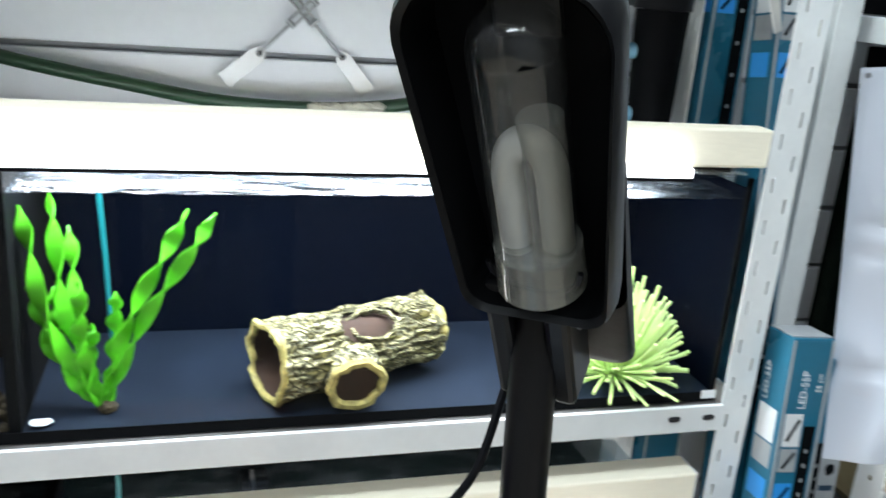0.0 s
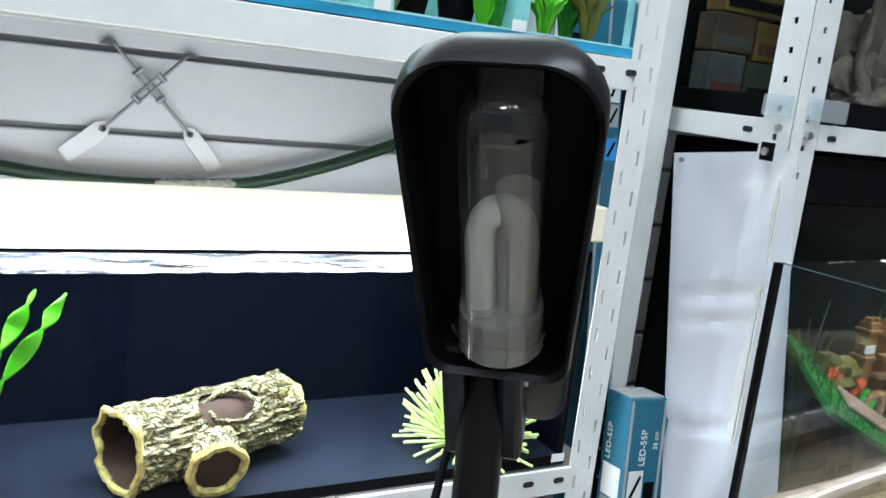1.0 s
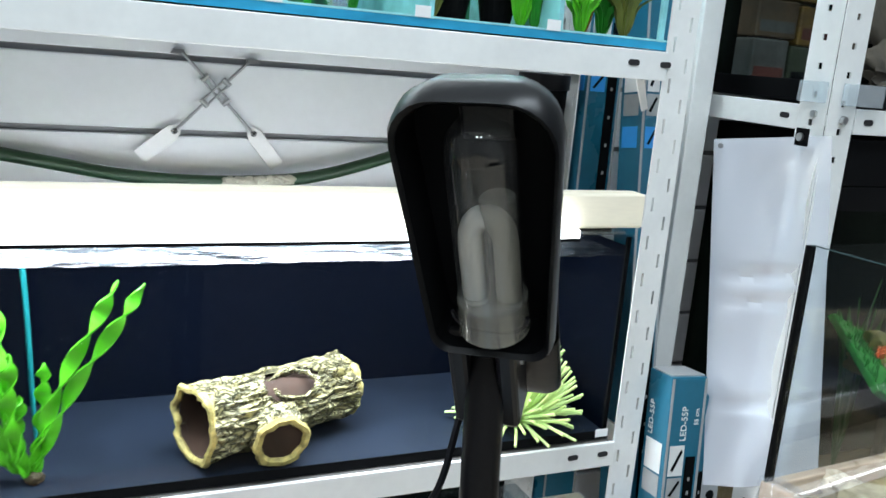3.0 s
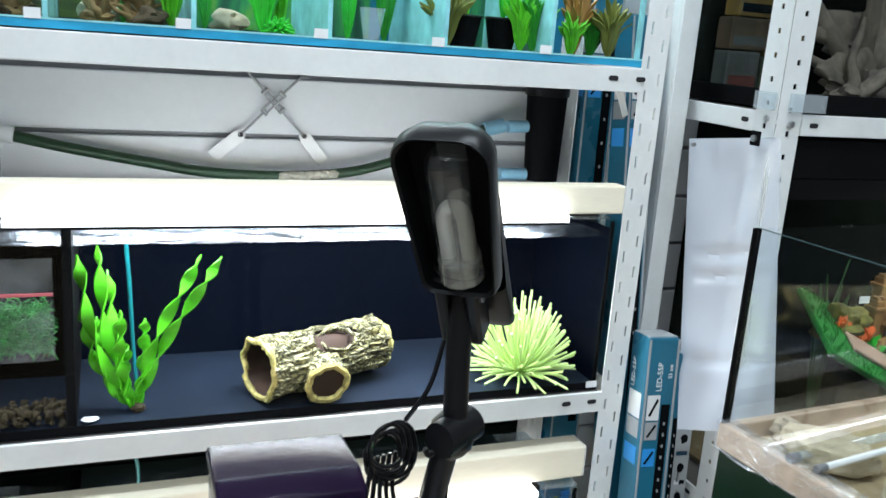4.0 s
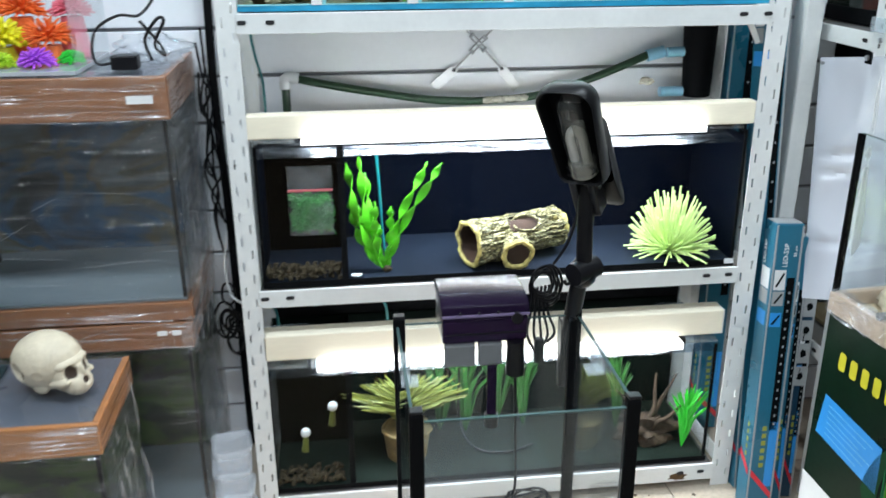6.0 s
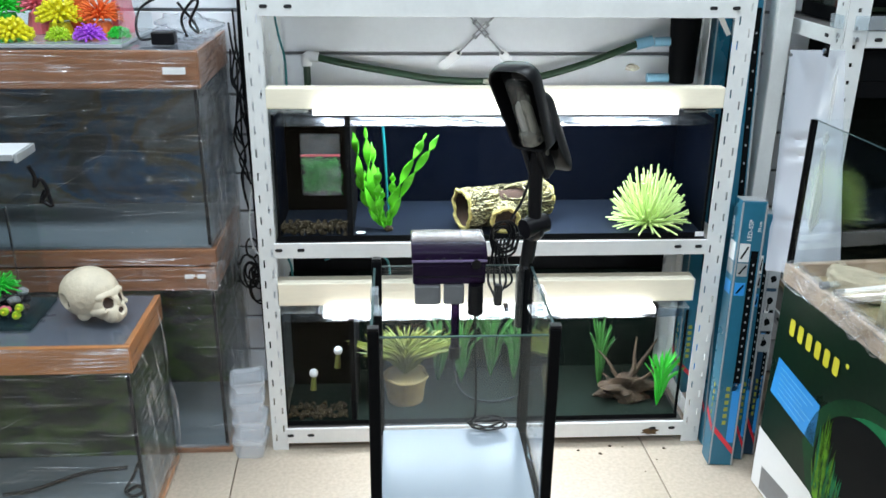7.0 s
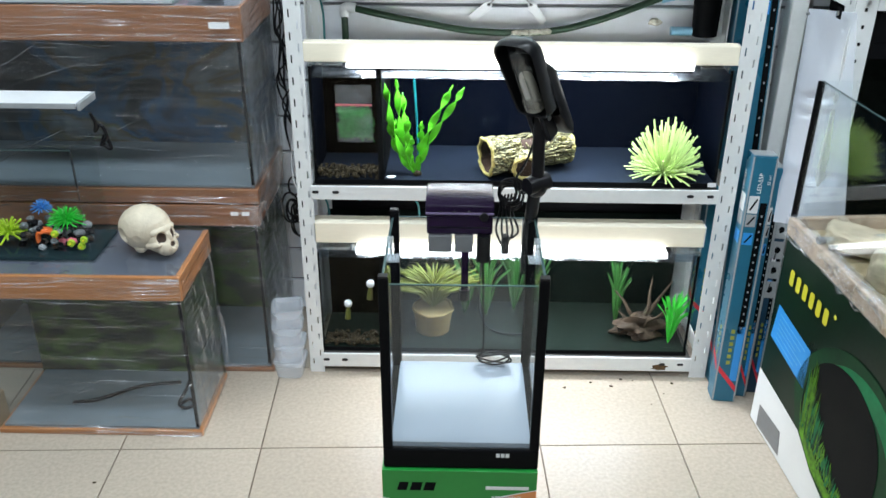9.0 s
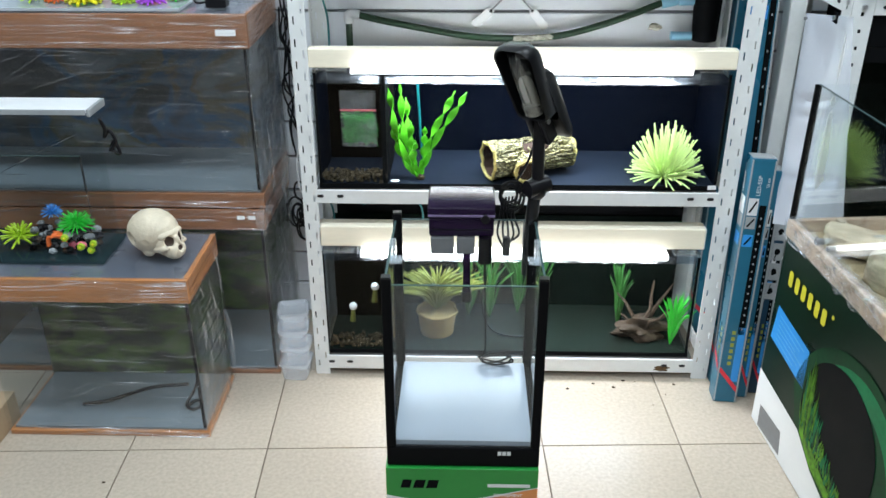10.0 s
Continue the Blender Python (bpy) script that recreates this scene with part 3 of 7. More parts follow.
part("divider", bx(B(), 0.145, 0.157, 0.016, 0.262, 0.069, 0.350), M_BLACKM, LOW, "black filter compartment divider")
part("filter_wall", bx(B(), -0.010, 0.144, 0.19, 0.194, 0.069, 0.345), mat("dark_filter_sponge", (0.004, 0.0033, 0.002), 0.9, var=0.5, scale=20, spec=0.01), LOW)
TOP = aquarium("aquarium", "row of small glass tanks joined with turquoise edges and planted pots", -0.008, 0.955, 0.006, 0.268, 1.051, 1.36, 1.33, M_BLUEBK, M_DARKBED, edge=None)
part("bottom_seal", bx(B(), -0.006, 0.953, 0.004, 0.0058, 1.051, 1.0605), M_TEALB, TOP, "blue bottom glass edge")
# pale strip paints the bright line along the top of the blue edge
part("edge_highlight", bx(B(), -0.006, 0.953, 0.0035, 0.0056, 1.0607, 1.0630), M_TEAL, TOP, "pale turquoise strip painted as the edge highlight")
for x in (0.142, 0.308, 0.478, 0.639, 0.802):
    part("divider", bx(B(), x - 0.003, x + 0.003, 0.0105, 0.262, 1.058, 1.36), M_TEAL, TOP, "turquoise dividing pane")
    part("price_label", bx(B(), x - 0.022, x - 0.004, 0.0025, 0.0035, 1.061, 1.073), M_LABEL, TOP, "small white price label")
part("corner_seal", bx(B(), 0.944, 0.951, 0.0105, 0.016, 1.058, 1.36), M_TEAL, TOP)
for x0, x1, mm in ((0.0, 0.139, M_SCENE), (0.146, 0.305, M_SCENE), (0.312, 0.475, M_GREENBK), (0.482, 0.60, M_GREENBK), (0.643, 0.799, M_GREENBK)):
    part("backdrop_sheet", bx(B(), x0, x1, 0.255, 0.259, 1.062, 1.34), mm, TOP)

# battens and lamps over the tanks
bt = thing("canopy_batten", "plain cream laminate batten brightly lit above the tank", "batten", at=(0.47, 0.02, 0.826))
part("front_board", bx(B(), -0.008, 0.949, 0.000, 0.012, 0.828, 0.872, 0.003), M_CREAM, bt)
part("top_board", bx(B(), -0.008, 0.949, 0.0125, 0.030, 0.860, 0.872, 0.002), M_CREAM, bt)
for x0, x1 in ((-0.0095, -0.0082), (0.9492, 0.9505)):
    part("end_tape", bx(B(), x0, x1, 0.001, 0.029, 0.829, 0.871), M_LABEL, bt, "pale edge tape")
led = thing("led_lamp", "slim white LED lamp lying across the aquarium rim", "lamp", at=(0.47, 0.06, 0.8155), group="aquarium LED lamps")
b = B()
flat(b, [(0.088, -0.010, 0.8165), (0.850, -0.010, 0.8165), (0.872, 0.060, 0.8165), (0.872, 0.12, 0.8165), (0.088, 0.12, 0.8165)], (0, 0, 0.011))
part("housing", b, M_LED, led)
part("rim", bx(B(), 0.088, 0.850, -0.0117, -0.0102, 0.8145, 0.8180), M_BLACKM, led, "dark lower edge")
part("end_cap", bx(B(), 0.873, 0.925, 0.03, 0.12, 0.816, 0.826, 0.002), M_BLACK, led)
# added black sheet: stands in for the shade on the wall under the shelf
solo("shade_board", bx(B(), -0.006, 0.948, 0.272, 0.278, 0.062, 0.494), M_BLACKM, "added matt black sheet standing in for shade behind the lowest tank", "board")
bt2 = thing("canopy_batten", "plain cream laminate batten above the lowest tank", "batten", at=(0.47, 0.02, 0.378))
part("batten", bx(B(), -0.012, 0.935, 0.000, 0.045, 0.381, 0.436, 0.003), M_CREAM, bt2)
for x0, x1 in ((-0.0135, -0.0122), (0.9352, 0.9365)):
    part("end_tape", bx(B(), x0, x1, 0.001, 0.044, 0.382, 0.435), M_LABEL, bt2, "pale edge tape")
for x0, x1, y0, z in ((0.09, 0.50, -0.010, 0.3535), (0.515, 0.850, -0.010, 0.3535)):
    l2 = thing("led_lamp", "slim white LED lamp lying across the aquarium rim", "lamp", at=((x0 + x1) / 2, 0.05, z), group="aquarium LED lamps")
    part("housing", bx(B(), x0, x1, y0, 0.10, z, z + 0.016, 0.003), M_LED2, l2)
    part("end_cap", bx(B(), x0 - 0.012, x0 - 0.0005, 0.01, 0.09, z + 0.001, z + 0.014, 0.002), M_CLEARP, l2)
    part("end_cap", bx(B(), x1 + 0.0005, x1 + 0.012, 0.01, 0.09, z + 0.001, z + 0.014, 0.002), M_BLACK, l2)
for x0, x1 in ((-0.004, 0.075), (0.875, 0.940)):
    solo("glass_cover", bx(B(), x0, x1, 0.02, 0.20, 0.8155, 0.8195), M_CLEARP, "clear glass cover strip lying on the tank rim", "cover glass", shadow=False)
solo("glass_cover", bx(B(), 0.872, 0.938, 0.02, 0.22, 0.3525, 0.3565), M_CLEARP, "clear glass cover strip lying on the tank rim", "cover glass", shadow=False)
solo("glass_cover", bx(B(), -0.010, 0.070, 0.02, 0.22, 0.3525, 0.3565), M_CLEARP, "clear glass cover strip lying on the tank rim", "cover glass", shadow=False)


# ---- what is in the middle tank ----
def blade_plant(name, label, base, tips, width, material, twist=6.0, group="", wave=0.0):
    t = thing(name, label, "plant", at=base, group=group)
    bv = Vector(base)
    for i, (dx, dy, dz, bow) in enumerate(tips):
        tip = bv + Vector((dx, dy, dz))
        mid = bv + Vector((dx * 0.5 - bow, dy * 0.5, dz * 0.52))
        low = bv + Vector((dx * 0.2 - bow * 0.8, dy * 0.2, dz * 0.22))
        part("leaf", ribbon(B(), [bv, low, mid, bv + Vector((dx * 0.8 - bow * 0.4, dy * 0.8, dz * 0.8)), tip], width, twist + i * 0.7, i * 1.1, wave=wave, n=16), material, t, smooth=True)
    part("stem_base", rock(B(), bv + Vector((0, 0, 0.004)), 0.010, 3, (1, 1, 0.8)), M_GRAVEL, t)
    return t


blade_plant("aquarium_plant", "bright green plastic vallisneria with twisted ribbon leaves", (0.238, 0.055, 0.541),
            [(-0.072, 0.0, 0.225, 0.02), (-0.047, 0.02, 0.232, 0.016), (-0.035, 0.05, 0.190, 0.01), (-0.07, 0.012, 0.145, 0.018), (0.085, 0.0, 0.222, 0.012),
             (0.112, 0.0, 0.218, 0.01), (-0.02, -0.01, 0.150, 0.012), (0.012, 0.012, 0.130, -0.002), (-0.012, 0.012, 0.095, 0.01), (-0.05, 0.03, 0.13, 0.02)], 0.0165, M_LEAF, 11.0)
solo("air_line", tube(B(), [(0.225, 0.15, 0.815), (0.232, 0.15, 0.70), (0.236, 0.15, 0.60), (0.240, 0.14, 0.545)], 0.003), M_TEALT, "thin teal air line hanging into the tank", "air line", smooth=True)
solo("suction_cup", rock(B(), (0.178, 0.030, 0.545), 0.009, 2, (1.2, 0.8, 0.35)), M_WHITE, "small white suction cup on the tank bed", "suction cup", smooth=True)

# hollow log ornament
logt = thing("log_ornament", "hollow resin log ornament with knot holes and ridged bark", "ornament", at=(0.50, 0.075, 0.541))
LA, LB = Vector((0.404, 0.052, 0.590)), Vector((0.605, 0.132, 0.592))
ax = (LB - LA).normalized()
ay = Vector((0, 0, 1)).cross(ax).normalized()
az = ax.cross(ay)
b, rim = B(), B()


def bark_tube(bm, A, Bp, r0, r1, n, seg, amp, seed, hole=None):
    d = (Bp - A).normalized()
    u = d.orthogonal().normalized()
    w = d.cross(u)
    rows = []
    for i in range(n + 1):
        t = i / n
        row = []
        for k in range(seg):
            a = 2 * math.pi * k / seg
            q = Vector((math.cos(a) * 2.2, math.sin(a) * 2.2, t * 1.6 + seed))
            rr = (r0 + (r1 - r0) * t) * (1 + 0.10 * noise.noise(q)) + amp * abs(noise.noise(Vector((math.cos(a) * 9, math.sin(a) * 9, t * 5 + seed)))) - amp * 1.3 * max(0, noise.noise(Vector((math.cos(a) * 16, math.sin(a) * 16, t * 7))))
            p = A + d * ((Bp - A).length * t + (0.006 * noise.noise(Vector((a * 1.5, seed, 0))) if i in (0, n) else 0))
            row.append(bm.verts.new(p + (u * math.cos(a) + w * math.sin(a)) * rr))
        rows.append(row)
    for p, q in zip(rows, rows[1:]):
        for k in range(seg):
            c = (p[k].co + p[(k + 1) % seg].co + q[k].co + q[(k + 1) % seg].co) / 4
            if hole and any((c - Vector(hc)).length < hr for hc, hr in hole):
                continue
            bm.faces.new((p[k], p[(k + 1) % seg], q[(k + 1) % seg], q[k]))
    return rows


TOPHOLE = LA + ax * 0.110 + Vector((0.008, -0.024, 0.036))
FRONT = LA + ax * 0.085 + Vector((0.012, -0.042, -0.010))
outer = bark_tube(b, LA, LB, 0.044, 0.037, 60, 110, 0.009, 1.0, [(TOPHOLE - ax * 0.006, 0.024), (TOPHOLE + ax * 0.022, 0.021), (TOPHOLE + ax * 0.040, 0.013), (FRONT, 0.024)])
part("bark", b, M_LOGBARK, logt, smooth=True, normals=False)
b = B()
inner = bark_tube(b, LA + ax * 0.002, LB - ax * 0.002, 0.0385, 0.032, 10, 30, 0.003, 1.0)
b.faces.new(inner[-1])
part("hollow", b, M_HOLLOW, logt, smooth=True)


def ring(bm, c, d, r, w, seg=28, wob=0.12, seed=0.0, squash=1.0):
    d = Vector(d).normalized()
    u = Vector((0, 0, 1)).cross(d).normalized()
    v = d.cross(u)
    rows = []
    for i in range(seg):
        a = 2 * math.pi * i / seg
        rr = r * (1 + wob * noise.noise(Vector((math.cos(a) * 2, math.sin(a) * 2, seed))))
        out = u * math.cos(a) + v * math.sin(a) * squash
        ww = w * (1 + 3.5 * wob * noise.noise(Vector((math.cos(a) * 7, math.sin(a) * 7, seed + 4))))
        rows.append([bm.verts.new(Vector(c) + out * (rr + ww * math.cos(p)) + d * ww * math.sin(p)) for p in [2 * math.pi * k / 6 for k in range(6)]])
    for i in range(seg):
        p, q = rows[i], rows[(i + 1) % seg]
        for k in range(6):
            bm.faces.new((p[k], p[(k + 1) % 6], q[(k + 1) % 6], q[k]))


b = B()
ring(b, LA, -ax, 0.0425, 0.0046, 48, seed=1, wob=0.2)
part("cut_rim", b, M_RIM, logt, smooth=True)
b = B()
ring(b, LB, ax, 0.032, 0.006, 44, 0.2, seed=2)
part("cut_rim", b, M_RIM, logt, smooth=True)
sd = Vector((0.10, -0.97, -0.22)).normalized()
b = B()
bark_tube(b, FRONT - sd * 0.012, FRONT + sd * 0.024, 0.032, 0.032, 12, 52, 0.008, 4.0)
part("branch_stub", b, M_LOGBARK, logt, smooth=True, normals=False)
b = B()
ring(b, FRONT + sd * 0.024, sd, 0.029, 0.0055, 44, 0.14, seed=3)
part("cut_rim", b, M_RIM, logt, smooth=True)
b = B()
cone(b, FRONT + sd * 0.020, FRONT - sd * 0.012, 0.028, 0.022, 24)
part("hollow", b, M_HOLLOW, logt)
b = B()
ring(b, TOPHOLE + ax * 0.010 + Vector((0, 0.002, -0.006)), (0.0, -0.5, 0.86), 0.030, 0.004, 44, 0.2, seed=6, squash=0.68)
part("knot_rim", b, M_LOGBARK, logt, smooth=True)


def anemone(name, label, base, r, n, thick, material, squash=0.9, group="", seed=1, up=0.1, low=0.22):
    """A round tuft of soft tapered tentacles on a low core."""
    rnd = random.Random(seed)
    t = thing(name, label, "ornament", at=base, group=group)
    c = Vector(base) + Vector((0, 0, r * low))
    b = B()
    for i in range(n):
        f = (i + 0.5) / n
        el, az_ = math.asin(up * -1 + (1 + up) * f) , i * 2.39996
        d = Vector((math.cos(el) * math.cos(az_), math.cos(el) * math.sin(az_), math.sin(el)))
        L = r * rnd.uniform(0.86, 1.06)
        tip = c + Vector((d.x, d.y, d.z * squash)) * L + Vector((0, 0, -r * 0.10 * (1 - f)))
        mid = c + d * L * 0.55 + Vector((rnd.uniform(-1, 1), rnd.uniform(-1, 1), rnd.uniform(0, 1))) * r * 0.05
        tip.z = max(tip.z, base[2] + thick)
        tube(b, [c + d * r * 0.12, mid, tip], thick * 1.25, 6, 3, 0.72)
    part("tentacle_tuft", b, material, t, smooth=True, kind="stuff")
    part("core", rock(B(), c + Vector((0, 0, r * 0.1)), r * 0.22, seed, (1, 1, 0.75)), material, t, smooth=True)
    return t


anemone("anemone_ornament", "large pale green silicone anemone with stiff tentacles", (0.833, 0.070, 0.541), 0.094, 165, 0.0021, M_ANEM, 1.42, up=-0.03, low=0.06)

# zip bag of moss and the gravel in the end compartment
zb = thing("moss_bag", "clear zip bag of green moss hanging in the end compartment", "bag", at=(0.10, 0.035, 0.635))
mb, rm = B(), random.Random(77)
for k in range(1100):
    p = Vector((rm.uniform(0.062, 0.134), 0.034 + rm.uniform(-0.010, 0.010), rm.uniform(0.642, 0.706) + 0.006 * math.sin(k)))
    p.x, p.z = min(max(p.x, 0.064), 0.131), min(max(p.z, 0.645), 0.716)
    d = Vector((rm.uniform(-1, 1), rm.uniform(-0.5, 0.5), rm.uniform(-1, 1))) * 0.012
    tube(mb, [p, p + d * 0.5 + Vector((0, 0, 0.002)), p + d], 0.0011, 4, 2, 0.5)
part("moss", mb, M_MOSSB, zb, kind="stuff")
b = B()
nx, nz = 14, 16
g2 = [[b.verts.new((0.056 + 0.083 * i / nx, 0.018 - 0.004 * math.sin(math.pi * i / nx) * math.sin(math.pi * min(1, j / nz * 1.3)) + 0.002 * noise.noise(Vector((i * 0.7, j * 0.5, 3))), 0.636 + 0.136 * j / nz)) for j in range(nz + 1)] for i in range(nx + 1)]
for i in range(nx):
    for j in range(nz):
        b.faces.new((g2[i][j], g2[i + 1][j], g2[i + 1][j + 1], g2[i][j + 1]))
part("film", b, M_ZIP, zb, smooth=True, shadow=False)
part("zip_strip", bx(B(), 0.056, 0.139, 0.0155, 0.0165, 0.7235, 0.7275), mat("red_zip", (0.6, 0.12, 0.14), 0.4), zb, "red zip strip")
for x, y, w, name in ((0.005, 0.03, 0.14, M_GRAVEL),):
    b = B()
    rnd = random.Random(4)
    for i in range(220):
        rock(b, (x + rnd.random() * w, y - 0.008 + rnd.random() * 0.05, 0.545 + rnd.random() * 0.016), rnd.uniform(0.003, 0.006), i, sub=1)
    solo("gravel", b, name, "heap of brown gravel on the compartment bed", "gravel", kind="stuff")
b = B()
rnd = random.Random(9)
for i in range(150):
    rock(b, (-0.005 + rnd.random() * 0.14, 0.022 + rnd.random() * 0.05, 0.073 + rnd.random() * 0.012), rnd.uniform(0.003, 0.006), i, sub=1)
solo("gravel", b, M_GRAVEL, "heap of brown gravel on the compartment bed", "gravel", kind="stuff")

# ---- what is in the lowest tank ----
rnd = random.Random(12)


def tuft(name, label, base, n, height, spread, width, material, seed, lean=0.0, side=True, cat="plant"):
    r = random.Random(seed)
    t = thing(name, label, cat, at=base)
    bv = Vector(base)
    for i in range(n):
        a = 2 * math.pi * i / n + r.uniform(-0.3, 0.3)
        k = r.uniform(0.3, 1.0)
        tip = bv + Vector((math.cos(a) * spread * k + lean, math.sin(a) * spread * k * 0.45, height * r.uniform(0.7, 1.0) * (1.1 - 0.35 * k)))
        mid = bv.lerp(tip, 0.55) + Vector((-math.cos(a) * spread * 0.12, 0, height * 0.10))
        part("leaf", ribbon(B(), [bv, bv.lerp(mid, 0.5), mid, tip], width, r.uniform(-1.5, 1.5), r.uniform(0, 3), n=5), material, t, smooth=True)
    return t


pot = thing("plant_pot", "tan woven pot standing on the tank bed", "pot", at=(0.275, 0.115, 0.069))
part("body", cone(B(), (0.275, 0.115, 0.069), (0.275, 0.115, 0.135), 0.045, 0.053, 32), M_POT, pot, smooth=False)
b = B()
ring(b, (0.275, 0.115, 0.135), (0.001, 0, 1), 0.052, 0.004)
part("rim", b, M_POT, pot, smooth=True)
tuft("aquarium_plant", "bushy yellow-green plastic plant in a woven pot", (0.275, 0.115, 0.137), 150, 0.130, 0.150, 0.0065, M_LEAFY, 5)
tuft("aquarium_plant", "bright green plastic grass tuft", (0.900, 0.06, 0.0685), 34, 0.165, 0.060, 0.0055, M_LEAFN, 7, 0.012)
tuft("aquarium_plant", "tall green plastic vallisneria tuft", (0.775, 0.16, 0.0685), 12, 0.24, 0.035, 0.009, M_LEAFK, 8)
tuft("aquarium_plant", "tall green plastic vallisneria tuft", (0.42, 0.19, 0.0685), 16, 0.25, 0.08, 0.009, M_LEAFK, 9)
tuft("aquarium_plant", "tall green plastic vallisneria tuft", (0.56, 0.20, 0.0685), 12, 0.22, 0.06, 0.009, M_LEAFK, 10)


def driftwood(name, label, base, branches, r, material, seed):
    t = thing(name, label, "driftwood", at=base)
    rr = random.Random(seed)
    part("root", rock(B(), Vector(base) + Vector((0, 0, r * 1.2)), r * 1.9, seed, (1.5, 0.8, 0.7), 3, 0.6), material, t, smooth=True)
    for d in branches:
        p = Vector(base) + Vector((0, 0, r))
        pts = [p]
        for k in range(4):
            p = p + Vector(d) * 0.25 + Vector((rr.uniform(-1, 1), rr.uniform(-1, 1), rr.uniform(-1, 1))) * 0.010
            pts.append(p)
        part("branch", tube(B(), pts, r, 8, 4, 0.25), material, t, smooth=True)
    return t


dw = driftwood("driftwood", "dark branching driftwood on the tank bed", (0.83, 0.10, 0.070), [(0.05, 0.03, 0.15), (-0.06, 0.02, 0.09), (0.08, 0.0, 0.05), (-0.09, -0.02, 0.02), (0.07, 0.06, 0.09), (-0.07, 0.05, 0.05), (0.03, -0.03, 0.04), (0.06, -0.02, 0.10)], 0.0085, M_WOOD, 3)
part("stump", rock(B(), (0.825, 0.10, 0.092), 0.042, 5, (1.45, 0.7, 0.7), 4, 1.1), M_WOOD, dw, smooth=True)
for x, y, n, h, sp, mm, s in ((0.50, 0.22, 14, 0.25, 0.09, M_LEAFK, 52), (0.36, 0.20, 12, 0.23, 0.08, M_LEAFK, 53)):
    tuft("aquarium_plant", "tall dark green grassy plant against the tank back", (x, y, 0.069), n, h, sp, 0.011, mm, s)
# air-driven sponge floats in the end compartment
for x, z in ((0.115, 0.235), (0.055, 0.175)):
    f = thing("tank_float", "small round white float with a hanging yellow weight", "float", at=(x, 0.06, z), group="tank floats")
    part("bulb", ball(B(), (x, 0.06, z), 0.011), M_WHITE, f, smooth=True)
    part("weight", cone(B(), (x - 0.003, 0.06, z - 0.045), (x, 0.06, z - 0.010), 0.008, 0.005), M_LEAFY, f, smooth=True)
solo("loose_cable", tube(B(), [(0.40, 0.23, 0.345), (0.405, 0.20, 0.25), (0.40, 0.15, 0.12), (0.43, 0.10, 0.078), (0.50, 0.08, 0.075), (0.56, 0.10, 0.078)], 0.003), M_BLACK, "thin black cord on the tank bed", "cord", smooth=True)
solo("filter_pump", bx(B(), 0.385, 0.425, 0.225, 0.262, 0.16, 0.33, 0.006), M_BLACKM, "slim black filter pump on the rear pane", "pump")

# ---- what is in the small tanks on top ----
for i, (x, r, s) in enumerate(((0.03, 0.022, 1), (0.07, 0.026, 2), (0.11, 0.02, 3), (0.05, 0.018, 4), (0.095, 0.017, 5), (0.20, 0.03, 6), (0.26, 0.024, 7), (0.36, 0.032, 8))):
    r *= 0.62
    solo("stone", rock(B(), (x, 0.05 + 0.05 * (i % 3), 1.060 + r * 0.7), r, s, (1.2, 1, 0.8), 3, 0.5), M_STONE if i % 2 else M_GRAVEL, "rounded mottled stone in a small tank", "stone", smooth=True, group="stones in the small tanks")
for x, y, mm, n, h, sp in ((0.425, 0.08, M_LEAF, 14, 0.14, 0.035), (0.53, 0.12, M_LEAFN, 12, 0.16, 0.03), (0.60, 0.17, M_LEAFD, 18, 0.18, 0.04), (0.70, 0.10, M_LEAFY, 20, 0.10, 0.035), (0.762, 0.10, M_LEAFN, 22, 0.11, 0.04), (0.870, 0.07, M_LEAFR, 22, 0.12, 0.035), (0.905, 0.08, M_LEAFD, 18, 0.08, 0.035),
                           (0.23, 0.16, M_LEAFD, 12, 0.15, 0.04), (0.835, 0.15, M_LEAFD, 16, 0.16, 0.03), (0.86, 0.06, M_LEAF, 16, 0.07, 0.03), (0.67, 0.19, M_LEAFD, 16, 0.17, 0.03), (0.735, 0.20, M_LEAF, 16, 0.16, 0.04), (0.51, 0.20, M_LEAFD, 14, 0.17, 0.03), (0.34, 0.20, M_LEAFD, 14, 0.16, 0.03)):
    tuft("potted_water_plant", "small leafy water plant in a planted shop tank", (x, y, 1.0585 if x not in (0.70, 0.762) else 1.105), int(n * 1.6), h, sp, 0.0085, mm, int(x * 1000))
for x, y in ((0.70, 0.10), (0.762, 0.10)):
    p = thing("mesh_pot", "small black plastic mesh pot", "pot", at=(x, y, 1.060), group="mesh pots")
    part("body", cone(B(), (x, y, 1.060), (x, y, 1.106), 0.018, 0.026, 20), M_BLACKM, p)
    b = B()
    ring(b, (x, y, 1.106), (0.001, 0, 1), 0.026, 0.002)
    part("rim", b, M_BLACK, p, smooth=True)
for x, y, s in ((0.045, 0.06, 4), (0.10, 0.10, 5), (0.20, 0.07, 6), (0.255, 0.09, 7)):
    q = random.Random(s)
    driftwood("root_tangle", "tan tangled root standing on gravel in a small tank", (x, y, 1.060), [(q.uniform(-0.05, 0.05), q.uniform(-0.03, 0.04), q.uniform(0.02, 0.13)) for k in range(13)], 0.006, M_ROOT, s)
for x, s, mm in ((0.285, 3, M_LEAF), (0.40, 5, M_LEAFN), (0.66, 6, M_LEAFY), (0.775, 8, M_LEAF), (0.795, 9, M_LEAFD), (0.925, 2, M_LEAFY)):
    tuft("potted_water_plant", "leafy bright water plant rooted in a small tank", (x, 0.06, 1.060), 30, 0.10, 0.045, 0.008, mm, s)
cup = thing("plastic_cup", "small white plastic feeding cup in the tank", "cup", at=(0.545, 0.05, 1.060))
